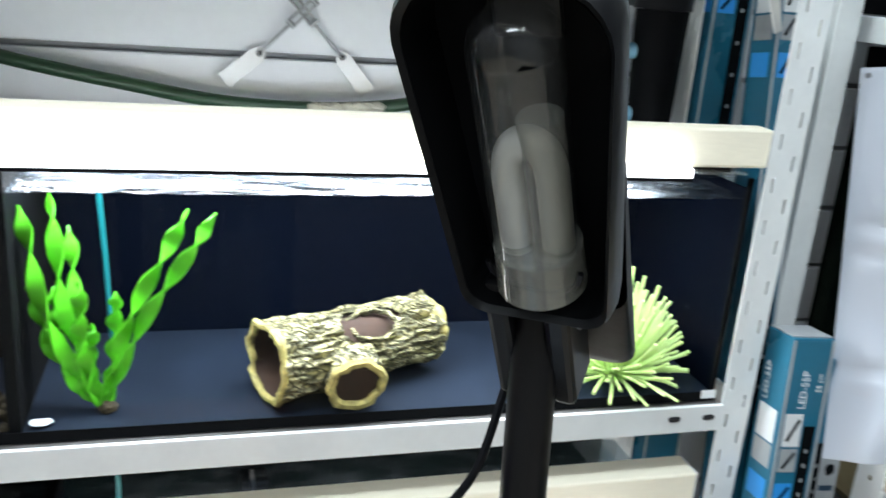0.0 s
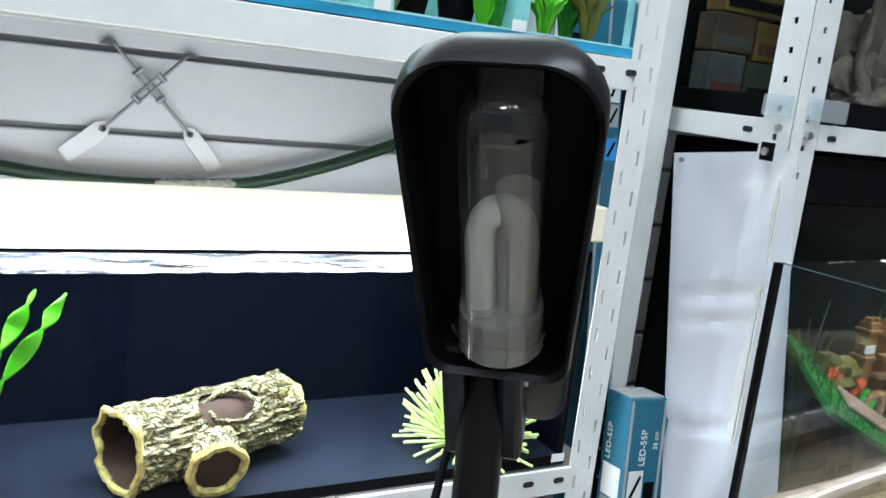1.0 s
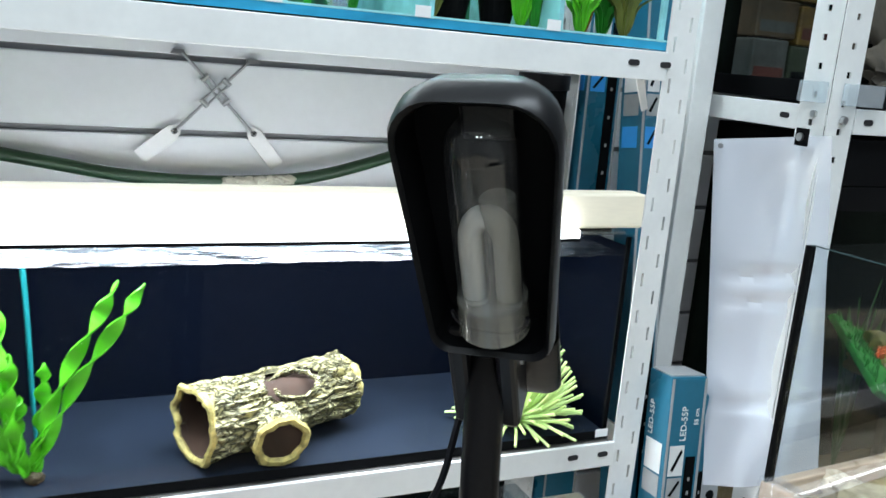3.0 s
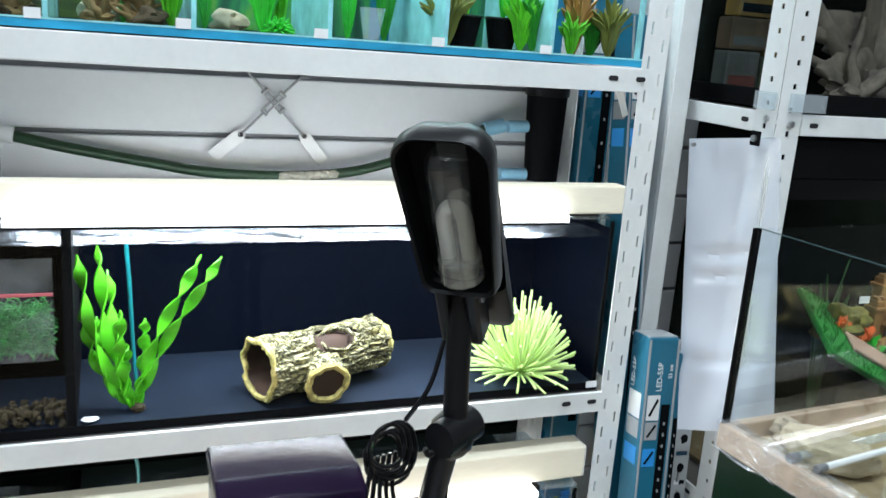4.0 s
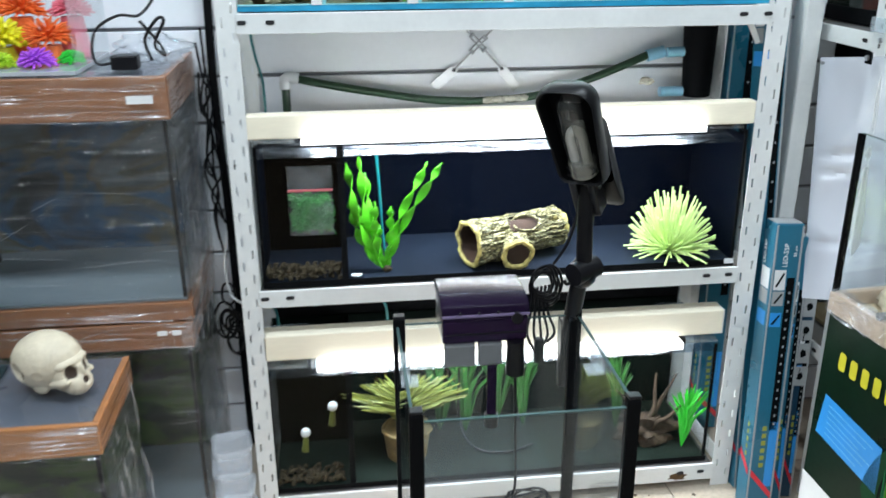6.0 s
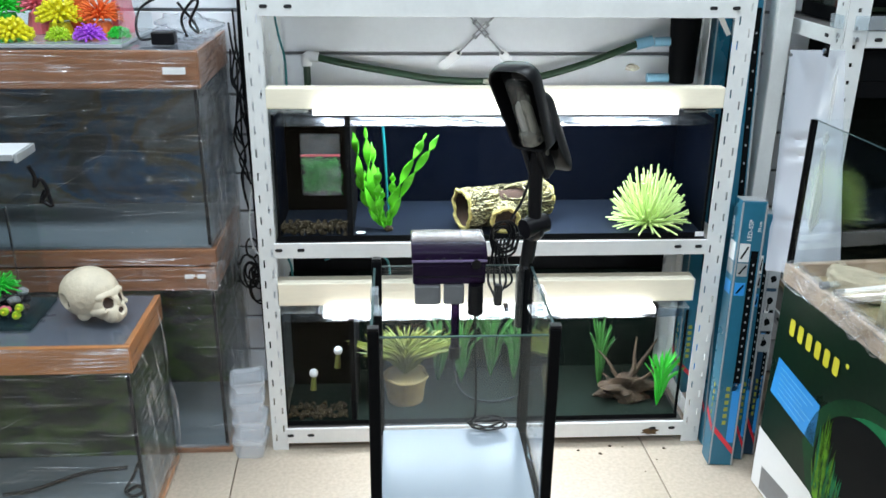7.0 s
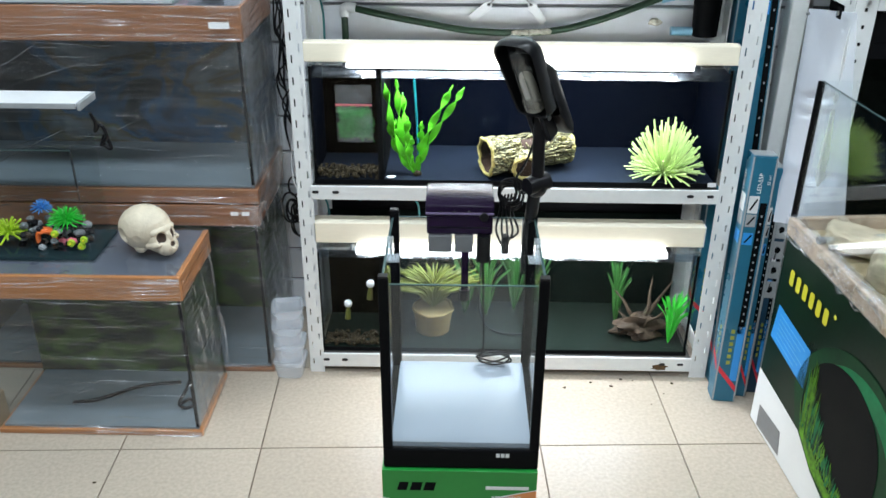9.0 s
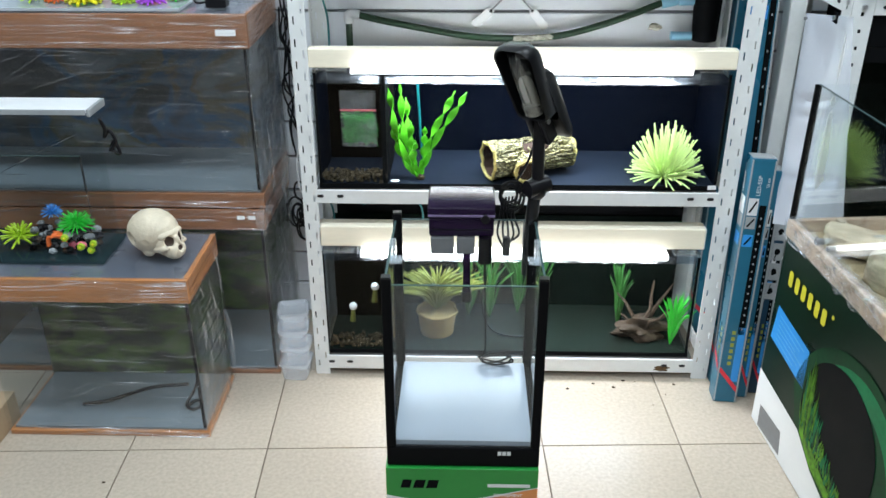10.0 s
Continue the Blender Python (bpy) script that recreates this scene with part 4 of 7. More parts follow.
part("body", cone(B(), (0.545, 0.05, 1.060), (0.545, 0.05, 1.105), 0.010, 0.018, 20), M_CLEARP, cup, smooth=True)
anemone("anemone_ornament", "small bright green ornament in a glass vase", (0.42, 0.05, 1.060), 0.022, 40, 0.0018, M_LEAFN, seed=4)

# ---- on the wall between the shelves ----
WY = Y1 - 0.022


M_ZINC = mat("zinc_plated_steel", (0.36, 0.37, 0.39), 0.3, metal=1.0, var=0.15)


def turnbuckle(hx, hz, tx, tz, down, lift):
    """A rigging screw: rod, open frame, rod, from a hook in the panel groove to a pierced tag plate."""
    t = thing("turnbuckle", "steel rigging screw with a pale pierced tag plate on the slatwall", "turnbuckle", at=(tx, WY, tz), group="rigging screws on the slatwall")
    h, top = Vector((hx, WY - 0.005 - lift, hz)), Vector((tx, WY - 0.004 - lift, tz))
    d = (top - h).normalized()
    s = d.cross(Vector((0, 1, 0)))
    L = (top - h).length
    f0, f1 = h + d * L * 0.40, h + d * L * 0.70
    part("rod", cone(B(), h + d * 0.003, f0 + d * 0.004, 0.0021, seg=10), M_ZINC, t, smooth=True)
    part("rod", cone(B(), f1 - d * 0.004, top, 0.0021, seg=10), M_ZINC, t, smooth=True)
    for k in (-1, 1):
        part("frame_bar", tube(B(), [f0 + s * k * 0.0042, f1 + s * k * 0.0042], 0.0017, 8), M_ZINC, t, smooth=True)
    for p in (f0, f1):
        part("end_nut", cone(B(), p - s * 0.0062, p + s * 0.0062, 0.0034, seg=10), M_ZINC, t, smooth=True)
    e = Vector((down[0], 0, down[1])).normalized()
    s2 = e.cross(Vector((0, 1, 0)))
    b = B()
    flat(b, [h + e * (-0.006) + s2 * 0.006, h - e * 0.009, h - e * 0.006 - s2 * 0.006, h + e * 0.003 - s2 * 0.0105, h + e * 0.056 - s2 * 0.0105, h + e * 0.056 + s2 * 0.0105, h + e * 0.003 + s2 * 0.0105], (0, 0.002, 0))
    part("tag_plate", b, M_PLATE, t, "pale flat metal plate")
    part("plate_hole", cone(B(), h + Vector((0, -0.0022, 0)), h + Vector((0, 0.001, 0)), 0.0042, seg=14), M_HOLE, t)
    part("eye", tube(B(), [h + d * 0.004, h + d * 0.001 + s * 0.003 + Vector((0, -0.003, 0)), h - d * 0.003 + Vector((0, -0.003, 0)), h + d * 0.001 - s * 0.003 + Vector((0, -0.003, 0)), h + d * 0.004], 0.0012, 6, 4), M_ZINC, t, smooth=True)
    k = 1 if tx > hx else -1
    b = B()
    flat(b, [(tx - k * 0.002, WY - 0.004 - lift, tz - 0.003), (tx + k * 0.016, WY - 0.004 - lift, tz - 0.002), (tx + k * 0.011, WY - 0.004 - lift, tz + 0.004), (tx - k * 0.002, WY - 0.004 - lift, tz + 0.004)], (0, 0.006 + lift, 0))
    part("hook", b, M_ZINC, t)


turnbuckle(0.408, 0.896, 0.503, 0.992, (-0.75, -0.62), 0.004)
turnbuckle(0.513, 0.896, 0.418, 0.998, (0.6, -0.75), 0.0)
hose = thing("water_hose", "dark green water hose sagging along the wall from a white elbow", "hose", at=(0.45, 0.28, 0.82))
part("hose_run", tube(B(), [(0.072, 0.29, 0.888), (0.15, 0.285, 0.872), (0.25, 0.28, 0.855), (0.36, 0.272, 0.839), (0.47, 0.27, 0.835), (0.58, 0.272, 0.842), (0.68, 0.28, 0.866), (0.76, 0.285, 0.893), (0.835, 0.288, 0.922)], 0.0085, 12), M_HOSE, hose, smooth=True)
part("hose_drop", tube(B(), [(0.050, 0.29, 0.878), (0.050, 0.29, 0.78)], 0.0085, 12), M_HOSE, hose, smooth=True)
b = B()
tube(b, [(0.078, 0.29, 0.8875), (0.060, 0.29, 0.890), (0.0505, 0.29, 0.886), (0.050, 0.29, 0.868)], 0.0125, 12)
part("elbow", b, M_WHITE, hose, "white plastic elbow", smooth=True)
for i in range(7):
    x = 0.475 + 0.013 * i
    part("crust", rock(B(), (x, 0.265, 0.836 + 0.0006 * i), 0.0095, i, (1.2, 1, 0.75)), M_CRUST, hose, "pale lime crust")
part("connector", cone(B(), (0.83, 0.288, 0.919), (0.868, 0.288, 0.928), 0.013, seg=16), M_CYAN, hose, "pale blue hose coupling", smooth=True)
can = thing("canister_filter", "black cylindrical filter housing fixed behind the tank", "filter", at=(0.943, 0.262, 0.82))
part("body", cone(B(), (0.938, 0.262, 0.835), (0.936, 0.262, 0.985), 0.030, 0.036, 28), M_BLACKM, can, smooth=True)
part("cap", cone(B(), (0.936, 0.262, 0.986), (0.936, 0.262, 1.008), 0.039, seg=28), M_BLACK, can, smooth=True)
part("connector", cone(B(), (0.868, 0.270, 0.928), (0.906, 0.266, 0.93), 0.011, seg=14), M_CYAN, can, "pale blue coupling", smooth=True)
part("connector", cone(B(), (0.855, 0.262, 0.845), (0.906, 0.262, 0.845), 0.011, seg=14), M_CYAN, can, "pale blue coupling", smooth=True)
solo("foam_block", rock(B(), (0.80, 0.20, 0.880), 0.012, 8, (1.3, 1, 0.7)), M_CRUST, "small crumbly pale block on the canopy", "foam")
# dark pipes and teal air lines under the shelf
for z, y, x0, x1, r in ((0.470, 0.20, 0.05, 0.90, 0.010), (0.452, 0.16, 0.35, 0.84, 0.008)):
    solo("drain_pipe", tube(B(), [(x0, y, z), ((x0 + x1) / 2, y, z - 0.002), (x1, y, z)], r, 12), M_GREYP, "dark grey drain pipe under the shelf", "pipe", smooth=True, group="pipes under the shelf")
for pts in ([(-0.005, 0.10, 0.495), (0.004, 0.10, 0.46), (0.012, 0.10, 0.43), (0.014, 0.09, 0.36)], [(0.09, 0.10, 0.452), (0.13, 0.09, 0.470), (0.19, 0.10, 0.466), (0.235, 0.12, 0.44), (0.24, 0.12, 0.36)], [(-0.008, 0.2, 1.01), (0.0, 0.2, 0.95), (0.012, 0.19, 0.90), (0.014, 0.18, 0.82)]):
    solo("air_line", tube(B(), pts, 0.0026), M_TEALT, "thin teal air line", "air line", smooth=True, group="air lines")

# ---- the small tank with its lamp, in the middle of the floor ----
carton = thing("carton", "green and orange printed aquarium carton standing on the floor", "box", at=(0.347, -0.605, 0))
part("body", bx(B(), 0.214, 0.480, -0.742, -0.468, 0.0, 0.3195, 0.002), M_BOXO, carton)
part("top_panel", bx(B(), 0.2142, 0.4798, -0.7428, -0.4685, 0.3196, 0.3222, 0.0006), M_BOXG, carton)
fy = -0.7425


def curve_z(x):
    u = (x - 0.214) / 0.266
    return 0.262 - 0.016 * math.sin(u * math.pi * 1.25) * (1 - 0.2 * u) + 0.012 * u * u


N = 24
b = B()
flat(b, [(0.2145, fy, 0.3205)] + [(0.2145 + 0.265 * i / N, fy, curve_z(0.2145 + 0.265 * i / N)) for i in range(N + 1)] + [(0.4795, fy, 0.3205)], (0, -0.0005, 0))
part("green_band", b, M_BOXG, carton)
b = B()
flat(b, [(0.2145 + 0.265 * i / N, fy - 0.0008, curve_z(0.2145 + 0.265 * i / N) + 0.0005) for i in range(N + 1)] + [(0.2145 + 0.265 * i / N, fy - 0.0008, curve_z(0.2145 + 0.265 * i / N) - 0.006 * (1 - i / N) - 0.0008) for i in range(N, -1, -1)], (0, -0.0004, 0))
part("white_swoosh", b, M_BOXW, carton)
for x, w in ((0.242, 0.018), (0.264, 0.020), (0.287, 0.020)):
    b = B()
    flat(b, [(x - 0.003, fy - 0.0006, 0.279), (x + w - 0.004, fy - 0.0006, 0.279), (x + w, fy - 0.0006, 0.297), (x + 0.002, fy - 0.0006, 0.297)], (0, -0.0005, 0))
    part("brand_mark", b, M_BOXBK, carton, "black slanted brand block")
b = B()
bx(b, 0.392, 0.466, fy - 0.0012, fy - 0.0006, 0.283, 0.290, 0.0002)
part("white_bar", b, M_BOXW, carton, "white rounded bar")
letters("REFINEMENT", 0.0088, Matrix.Translation((0.428, fy - 0.0010, 0.262)) @ pose(0, 0, 0, 90), M_BOXW, carton)
letters("AQUARIUM", 0.0225, Matrix.Translation((0.400, fy - 0.0010, 0.240)) @ pose(0, 0, 0, 90), mat("navy_lettering", (0.02, 0.05, 0.22), 0.4), carton, shear=0.2)
b = B()
flat(b, [(0.268 + 0.024 * math.cos(a), fy - 0.0009, 0.222 + 0.024 * math.sin(a)) for a in [2 * math.pi * k / 28 for k in range(28)]], (0, -0.0005, 0))
part("round_badge", b, M_BOXBL, carton, "round blue printed badge")
for k, (dx, dz, w) in enumerate(((-0.006, 0.008, 0.012), (0.008, -0.002, 0.01), (-0.004, -0.012, 0.009))):
    b = B()
    rock(b, (0.268 + dx, fy - 0.0016, 0.222 + dz), w * 0.5, k, (1, 0.02, 0.7), 2)
    part("badge_patch", b, M_BOXW, carton)
for k in range(4):
    part("text_line", bx(B(), 0.34, 0.46 - 0.015 * (k % 2), fy - 0.0012, fy - 0.0006, 0.216 - 0.014 * k, 0.221 - 0.014 * k), M_BOXW, carton)

AX0, AX1, AY0, AY1, AZ0, AZ1 = 0.217, 0.480, -0.737, -0.478, 0.323, 0.690
nano = thing("glass_tank", "small empty glass tank with black corner posts and a white base", "aquarium", at=(0.348, -0.607, AZ0))
b = B()
bx(b, AX0, AX1, AY0, AY1, AZ0, AZ0 + 0.040, 0.003)
part("base_frame", b, M_BLACKM, nano)
part("floor_sheet", bx(B(), AX0 + 0.014, AX1 - 0.014, AY0 + 0.008, AY1 - 0.012, AZ0 + 0.0405, AZ0 + 0.050), M_BOTTOM, nano, "white tank floor")
for x, y in ((AX0, AY0), (AX1 - 0.016, AY0), (AX0, AY1 - 0.014), (AX1 - 0.016, AY1 - 0.014)):
    part("corner_post", bx(B(), x, x + 0.016, y, y + 0.014, AZ0 + 0.0405, AZ1, 0.0025), M_BLACKM, nano)
    part("post_cap", bx(B(), x + 0.0005, x + 0.0155, y + 0.0005, y + 0.0135, AZ1 + 0.0004, AZ1 + 0.004, 0.001), M_BLACK, nano)
zt = AZ1 - 0.012
part("front_pane", bx(B(), AX0 + 0.0165, AX1 - 0.0165, AY0 + 0.003, AY0 + 0.007, AZ0 + 0.041, zt), M_GLASSN, nano, shadow=False)
part("back_pane", bx(B(), AX0 + 0.0165, AX1 - 0.0165, AY1 - 0.009, AY1 - 0.005, AZ0 + 0.041, zt), M_GLASSN, nano, shadow=False)
for x in (AX0 + 0.003, AX1 - 0.007):
    part("side_pane", bx(B(), x, x + 0.004, AY0 + 0.015, AY1 - 0.015, AZ0 + 0.041, zt), M_GLASSN, nano, shadow=False)
for y in (AY0 + 0.003, AY1 - 0.009):
    part("pane_edge", bx(B(), AX0 + 0.0165, AX1 - 0.0165, y, y + 0.004, zt + 0.0002, zt + 0.0016), M_GLASSG, nano, "pale green polished glass edge")
for x in (AX0 + 0.003, AX1 - 0.007):
    part("pane_edge", bx(B(), x, x + 0.004, AY0 + 0.015, AY1 - 0.015, zt + 0.0002, zt + 0.0016), M_GLASSG, nano, "pale green polished glass edge")
for k in range(3):
    part("brand_mark", bx(B(), 0.408 + 0.008 * k, 0.4145 + 0.008 * k, AY0 - 0.0007, AY0 - 0.0002, AZ0 + 0.026, AZ0 + 0.034), M_BOXW, nano, "small white brand block")
for x in (AX0 + 0.001, AX1 - 0.013):
    c = thing("lid_clip", "clear plastic lid holder clipped on the glass rim", "clip", at=(x, -0.59, zt), group="lid holders")
    part("body", bx(B(), x, x + 0.012, -0.607, -0.575, zt - 0.024, zt + 0.007, 0.002), M_CLEARP, c, shadow=False)
    part("ledge", bx(B(), x + 0.0005 - (0 if x < 0.3 else 0.010), x + 0.0125 + (0.010 if x < 0.3 else 0), -0.603, -0.579, zt - 0.030, zt - 0.0245, 0.001), M_CLEARP, c, shadow=False)

# hang-on filter
hf = thing("hang_on_filter", "smoked purple hang-on filter on the rear glass", "filter", at=(0.342, -0.45, 0.64))
def prism(x0, x1, prof):
    """A bevelled bar with the given outline in y and z."""
    bm = B()
    flat(bm, [(x0, y, z) for y, z in prof], (x1 - x0, 0, 0))
    bmesh.ops.bevel(bm, geom=list(bm.edges), offset=0.0035, segments=3, affect="EDGES", profile=0.5)
    return bm


part("body", prism(0.283, 0.400, ((-0.500, 0.652), (-0.415, 0.652), (-0.415, 0.700), (-0.506, 0.694))), M_FILT, hf, smooth=True)
part("lid", prism(0.281, 0.402, ((-0.5065, 0.6945), (-0.412, 0.7005), (-0.412, 0.7155), (-0.478, 0.7175), (-0.503, 0.7095))), M_FILT, hf, smooth=True)
# pale lilac on the ridge paints the highlight along the lid edge
part("lid_ridge", bx(B(), 0.2815, 0.4015, -0.5095, -0.5068, 0.6945, 0.6985, 0.0010), mat("lilac_ridge_highlight", (0.20, 0.15, 0.27), 0.2, var=0.2), hf, "lid ridge with its highlight put into the colour")
part("tray_line", bx(B(), 0.287, 0.396, -0.5035, -0.5010, 0.6655, 0.6680, 0.0008), M_BLACK, hf)
for k in range(3):
    part("lid_stud", ball(B(), (0.306 + 0.026 * k, -0.5085, 0.7005), 0.0022, 2), M_BLACK, hf, smooth=True)
part("lower_box", bx(B(), 0.286, 0.328, -0.503, -0.489, 0.6170, 0.6515, 0.003), M_GREYP, hf)
part("lower_box", bx(B(), 0.333, 0.366, -0.503, -0.489, 0.6170, 0.6515, 0.003), M_GREYP, hf)
part("pump", cone(B(), (0.385, -0.497, 0.60), (0.385, -0.497, 0.6510), 0.013, 0.012, 18), M_BLACK, hf, smooth=True)
part("knob", cone(B(), (0.384, -0.512, 0.6910), (0.384, -0.5005, 0.6910), 0.008, seg=16), M_BLACK, hf, smooth=True)
part("intake_pipe", cone(B(), (0.352, -0.500, 0.54), (0.352, -0.500, 0.6160), 0.007, seg=14), M_FILT, hf, smooth=True)
part("intake_strainer", cone(B(), (0.352, -0.500, 0.52), (0.352, -0.500, 0.5395), 0.010, seg=14), M_BLACK, hf, smooth=True)

# desk lamp
lamp = thing("clip_lamp", "black adjustable lamp with an unlit twin tube on the tank", "lamp", at=(0.468, -0.470, 0.56))
HM = pose(0.436, -0.550, 0.9445, 116.9, -3.4, -39.0)


def head_ring(wt, wb, top, bot, z, rt=0.022, rb=0.010, n=7):
    """A rounded, tapering outline in the lamp head's own axes."""
    pts = []
    for cx, cy, r, a0 in ((wt - rt, top - rt, rt, 0), (-wt + rt, top - rt, rt, 90), (-wb + rb, bot + rb, rb, 180), (wb - rb, bot + rb, rb, 270)):
        for k in range(n):
            a = radians(a0 + 90 * k / (n - 1))
            pts.append(Vector((cx + r * math.cos(a), cy + r * math.sin(a), z)))
    return pts


def loft(bm, rings, m, close_last=True):
    rows = [[bm.verts.new(m @ p) for p in r] for r in rings]
    for p, q in zip(rows, rows[1:]):
        for k in range(len(p)):
            bm.faces.new((p[k], p[(k + 1) % len(p)], q[(k + 1) % len(p)], q[k]))
    if close_last:
        bm.faces.new(rows[-1])


b = B()
WT, WB, HT = 0.0370, 0.0305, 0.0715
loft(b, [head_ring(WT - 0.0028, WB - 0.0028, HT - 0.0035, -HT + 0.0028, -0.0015), head_ring(WT - 0.001, WB - 0.001, HT - 0.001, -HT + 0.001, 0.0012),
         head_ring(WT, WB, HT, -HT, -0.002), head_ring(WT, WB + 0.0002, HT + 0.001, -HT - 0.003, -0.012), head_ring(WT - 0.003, WB - 0.002, HT - 0.003, -HT - 0.007, -0.027), head_ring(WT - 0.010, WB - 0.005, HT - 0.014, -HT - 0.010, -0.037), head_ring(WT - 0.019, WB - 0.012, HT - 0.036, -HT - 0.004, -0.044)], HM)
shade = part("shade", b, mat("satin_black_shell", (0.004, 0.0043, 0.0052), 0.36, var=0.1, spec=0.28), lamp, "black tapered lamp head", smooth=True)
b = B()
loft(b, [head_ring(0.030, 0.0295, 0.020, -HT - 0.020, -0.030, 0.016, 0.010), head_ring(0.0275, 0.0285, 0.010, -HT - 0.062, -0.040, 0.015, 0.012), head_ring(0.0250, 0.0270, 0.000, -HT - 0.080, -0.052, 0.014, 0.012), head_ring(0.0205, 0.0235, -0.014, -HT - 0.074, -0.062, 0.012, 0.012), head_ring(0.012, 0.014, -0.032, -HT - 0.040, -0.068, 0.008, 0.010)], HM)
part("ballast_housing", b, mat("dull_black_shell", (0.004, 0.0043, 0.005), 0.42, var=0.1, spec=0.12), shade, "humped ballast housing behind the head", smooth=True)
b = B()
loft(b, [head_ring(WT - 0.003, WB - 0.003, HT - 0.004, -HT + 0.003, -0.0015), head_ring(WT - 0.0045, WB - 0.0045, HT - 0.0065, -HT + 0.0055, -0.0255)], HM)
part("inner_liner", b, M_BLACKM, shade, "matt black inside of the head", smooth=True)
UB = [(-0.0078, -0.044), (-0.0078, -0.025), (-0.0074, -0.006), (-0.004, 0.003), (0.002, 0.005), (0.007, 0.001), (0.0088, -0.008), (0.0088, -0.026), (0.0088, -0.044)]
for r, ob_mat, pts in ((0.0062, M_BULB, UB), (0.0084, M_BULBC, [(0.0070, -0.043), (0.0070, -0.02), (0.0066, 0.006), (0.0062, 0.016)])):
    b = B()
    tube(b, [HM @ Vector((x, y, -0.012)) for x, y in pts], r, 16, 5)
    part("lamp_tube", b, ob_mat, shade, "unlit pale fluorescent tube", smooth=True)
b = B()
cone(b, HM @ Vector((0.0005, -0.044, -0.012)), HM @ Vector((0.0005, 0.042, -0.012)), 0.0165, seg=28, caps=False)
ball(b, HM @ Vector((0.0005, 0.042, -0.012)), 0.0165, 3)
bmesh.ops.delete(b, geom=[f for f in b.faces if len(f.verts) == 3 and (HM.inverted() @ f.calc_center_median()).y < 0.042], context="FACES")
part("clear_capsule", b, M_CAPS, shade, "clear glass capsule round the tubes", smooth=True, shadow=False)
part("lamp_base", cone(B(), HM @ Vector((0.0005, -0.060, -0.012)), HM @ Vector((0.0005, -0.0405, -0.012)), 0.0180, 0.0172, 28), M_BULBC, shade, smooth=True)
b = B()
tube(b, [HM @ Vector((0.0185 * math.cos(a), -0.048 + 0.013 * math.sin(a), -0.0055)) for a in [math.pi + math.pi * k / 8 for k in range(9)]], 0.0012, 6, 2)
part("base_ring", b, M_BLACK, shade, smooth=True)
part("reflector", bx(B(), -0.010, 0.014, 0.040, 0.062, -0.0245, -0.020, 0.002, HM), M_BLACK, shade)
for x in (-0.020, 0.005):
    part("hinge_plate", bx(B(), x - 0.0055, x + 0.0055, -0.134, -0.064, -0.036, -0.008, 0.003, HM), M_BLACK, lamp)
part("hinge_pin", cone(B(), HM @ Vector((-0.027, -0.092, -0.023)), HM @ Vector((0.012, -0.092, -0.023)), 0.0045, seg=14), M_STEEL, lamp, "small steel hinge pin")
NECK = HM @ Vector((-0.0075, -0.092, -0.023))
part("upper_arm", tube(B(), [NECK, NECK.lerp(Vector((0.474, -0.505, 0.76)), 0.5), Vector((0.474, -0.505, 0.765))], 0.0108, 14), M_BLACK, lamp, smooth=True)
part("pivot_knob", cone(B(), (0.456, -0.518, 0.753), (0.492, -0.497, 0.757), 0.0155, seg=22), M_BLACK, lamp, smooth=True)
part("pivot_ball", ball(B(), (0.473, -0.503, 0.750), 0.020, 2, (1, 1, 1.15)), M_BLACK, lamp, smooth=True)
part("lower_arm", tube(B(), [(0.472, -0.500, 0.745), (0.469, -0.488, 0.700), (0.4665, -0.4665, 0.62), (0.4665, -0.4665, 0.56)], 0.0115, 14), M_BLACK, lamp, smooth=True)
part("clamp", bx(B(), 0.4555, 0.4775, -0.4775, -0.4525, 0.60, 0.665, 0.003), M_BLACK, lamp)
part("cable_hook", tube(B(), [(0.460, -0.508, 0.742), (0.450, -0.512, 0.738), (0.446, -0.512, 0.744)], 0.0025), M_BLACK, lamp, smooth=True)
cab = thing("lamp_cable", "black lamp cable looped into a loose bundle", "cable", at=(0.43, -0.47, 0.62))
for k in range(6):
    r = 0.018 + 0.003 * (k % 3)
    cx, cz, cy = 0.426 + 0.004 * (k % 3), 0.730 - 0.004 * k, -0.468 + 0.003 * (k - 2)
    pts = [(cx + r * math.cos(a) * 0.9, cy + 0.003 * math.sin(2 * a), cz + (r * 1.1) * math.sin(a)) for a in [2 * math.pi * j / 9 for j in range(10)]]
    part("loop", tube(B(), pts, 0.0021, 6, 4), M_BLACK, cab, smooth=True)
for k in range(5):
    x = 0.416 + 0.006 * k
    part("strand", tube(B(), [(x, -0.465 + 0.002 * k, 0.715), (x - 0.003, -0.464, 0.68), (x + 0.004 * (k - 2), -0.466, 0.645), (0.420 + 0.004 * k, -0.470, 0.615 + 0.004 * k)], 0.0021, 6), M_BLACK, cab, smooth=True)
part("strand", tube(B(), [(0.470, -0.480, 0.83), (0.455, -0.490, 0.79), (0.440, -0.478, 0.755)], 0.0023, 6), M_BLACK, cab, smooth=True)
part("plug", bx(B(), 0.418, 0.432, -0.476, -0.462, 0.60, 0.638, 0.003), M_BLACK, cab)
b = B()
tube(b, [(0.385, -0.500, 0.60), (0.388, -0.500, 0.50), (0.390, -0.498, 0.41)] + [(0.410 + (0.034 - 0.003 * (k // 9)) * math.cos(0.7 * k + 2.6), -0.497 + 0.008 * math.sin(0.9 * k), 0.388 + 0.010 * math.sin(0.7 * k + 2.6) + 0.0006 * (k // 9)) for k in range(28)], 0.0020, 6, 3)
solo("pump_cable", b, M_BLACK, "black pump cord coiled on the tank floor", "cord", smooth=True)

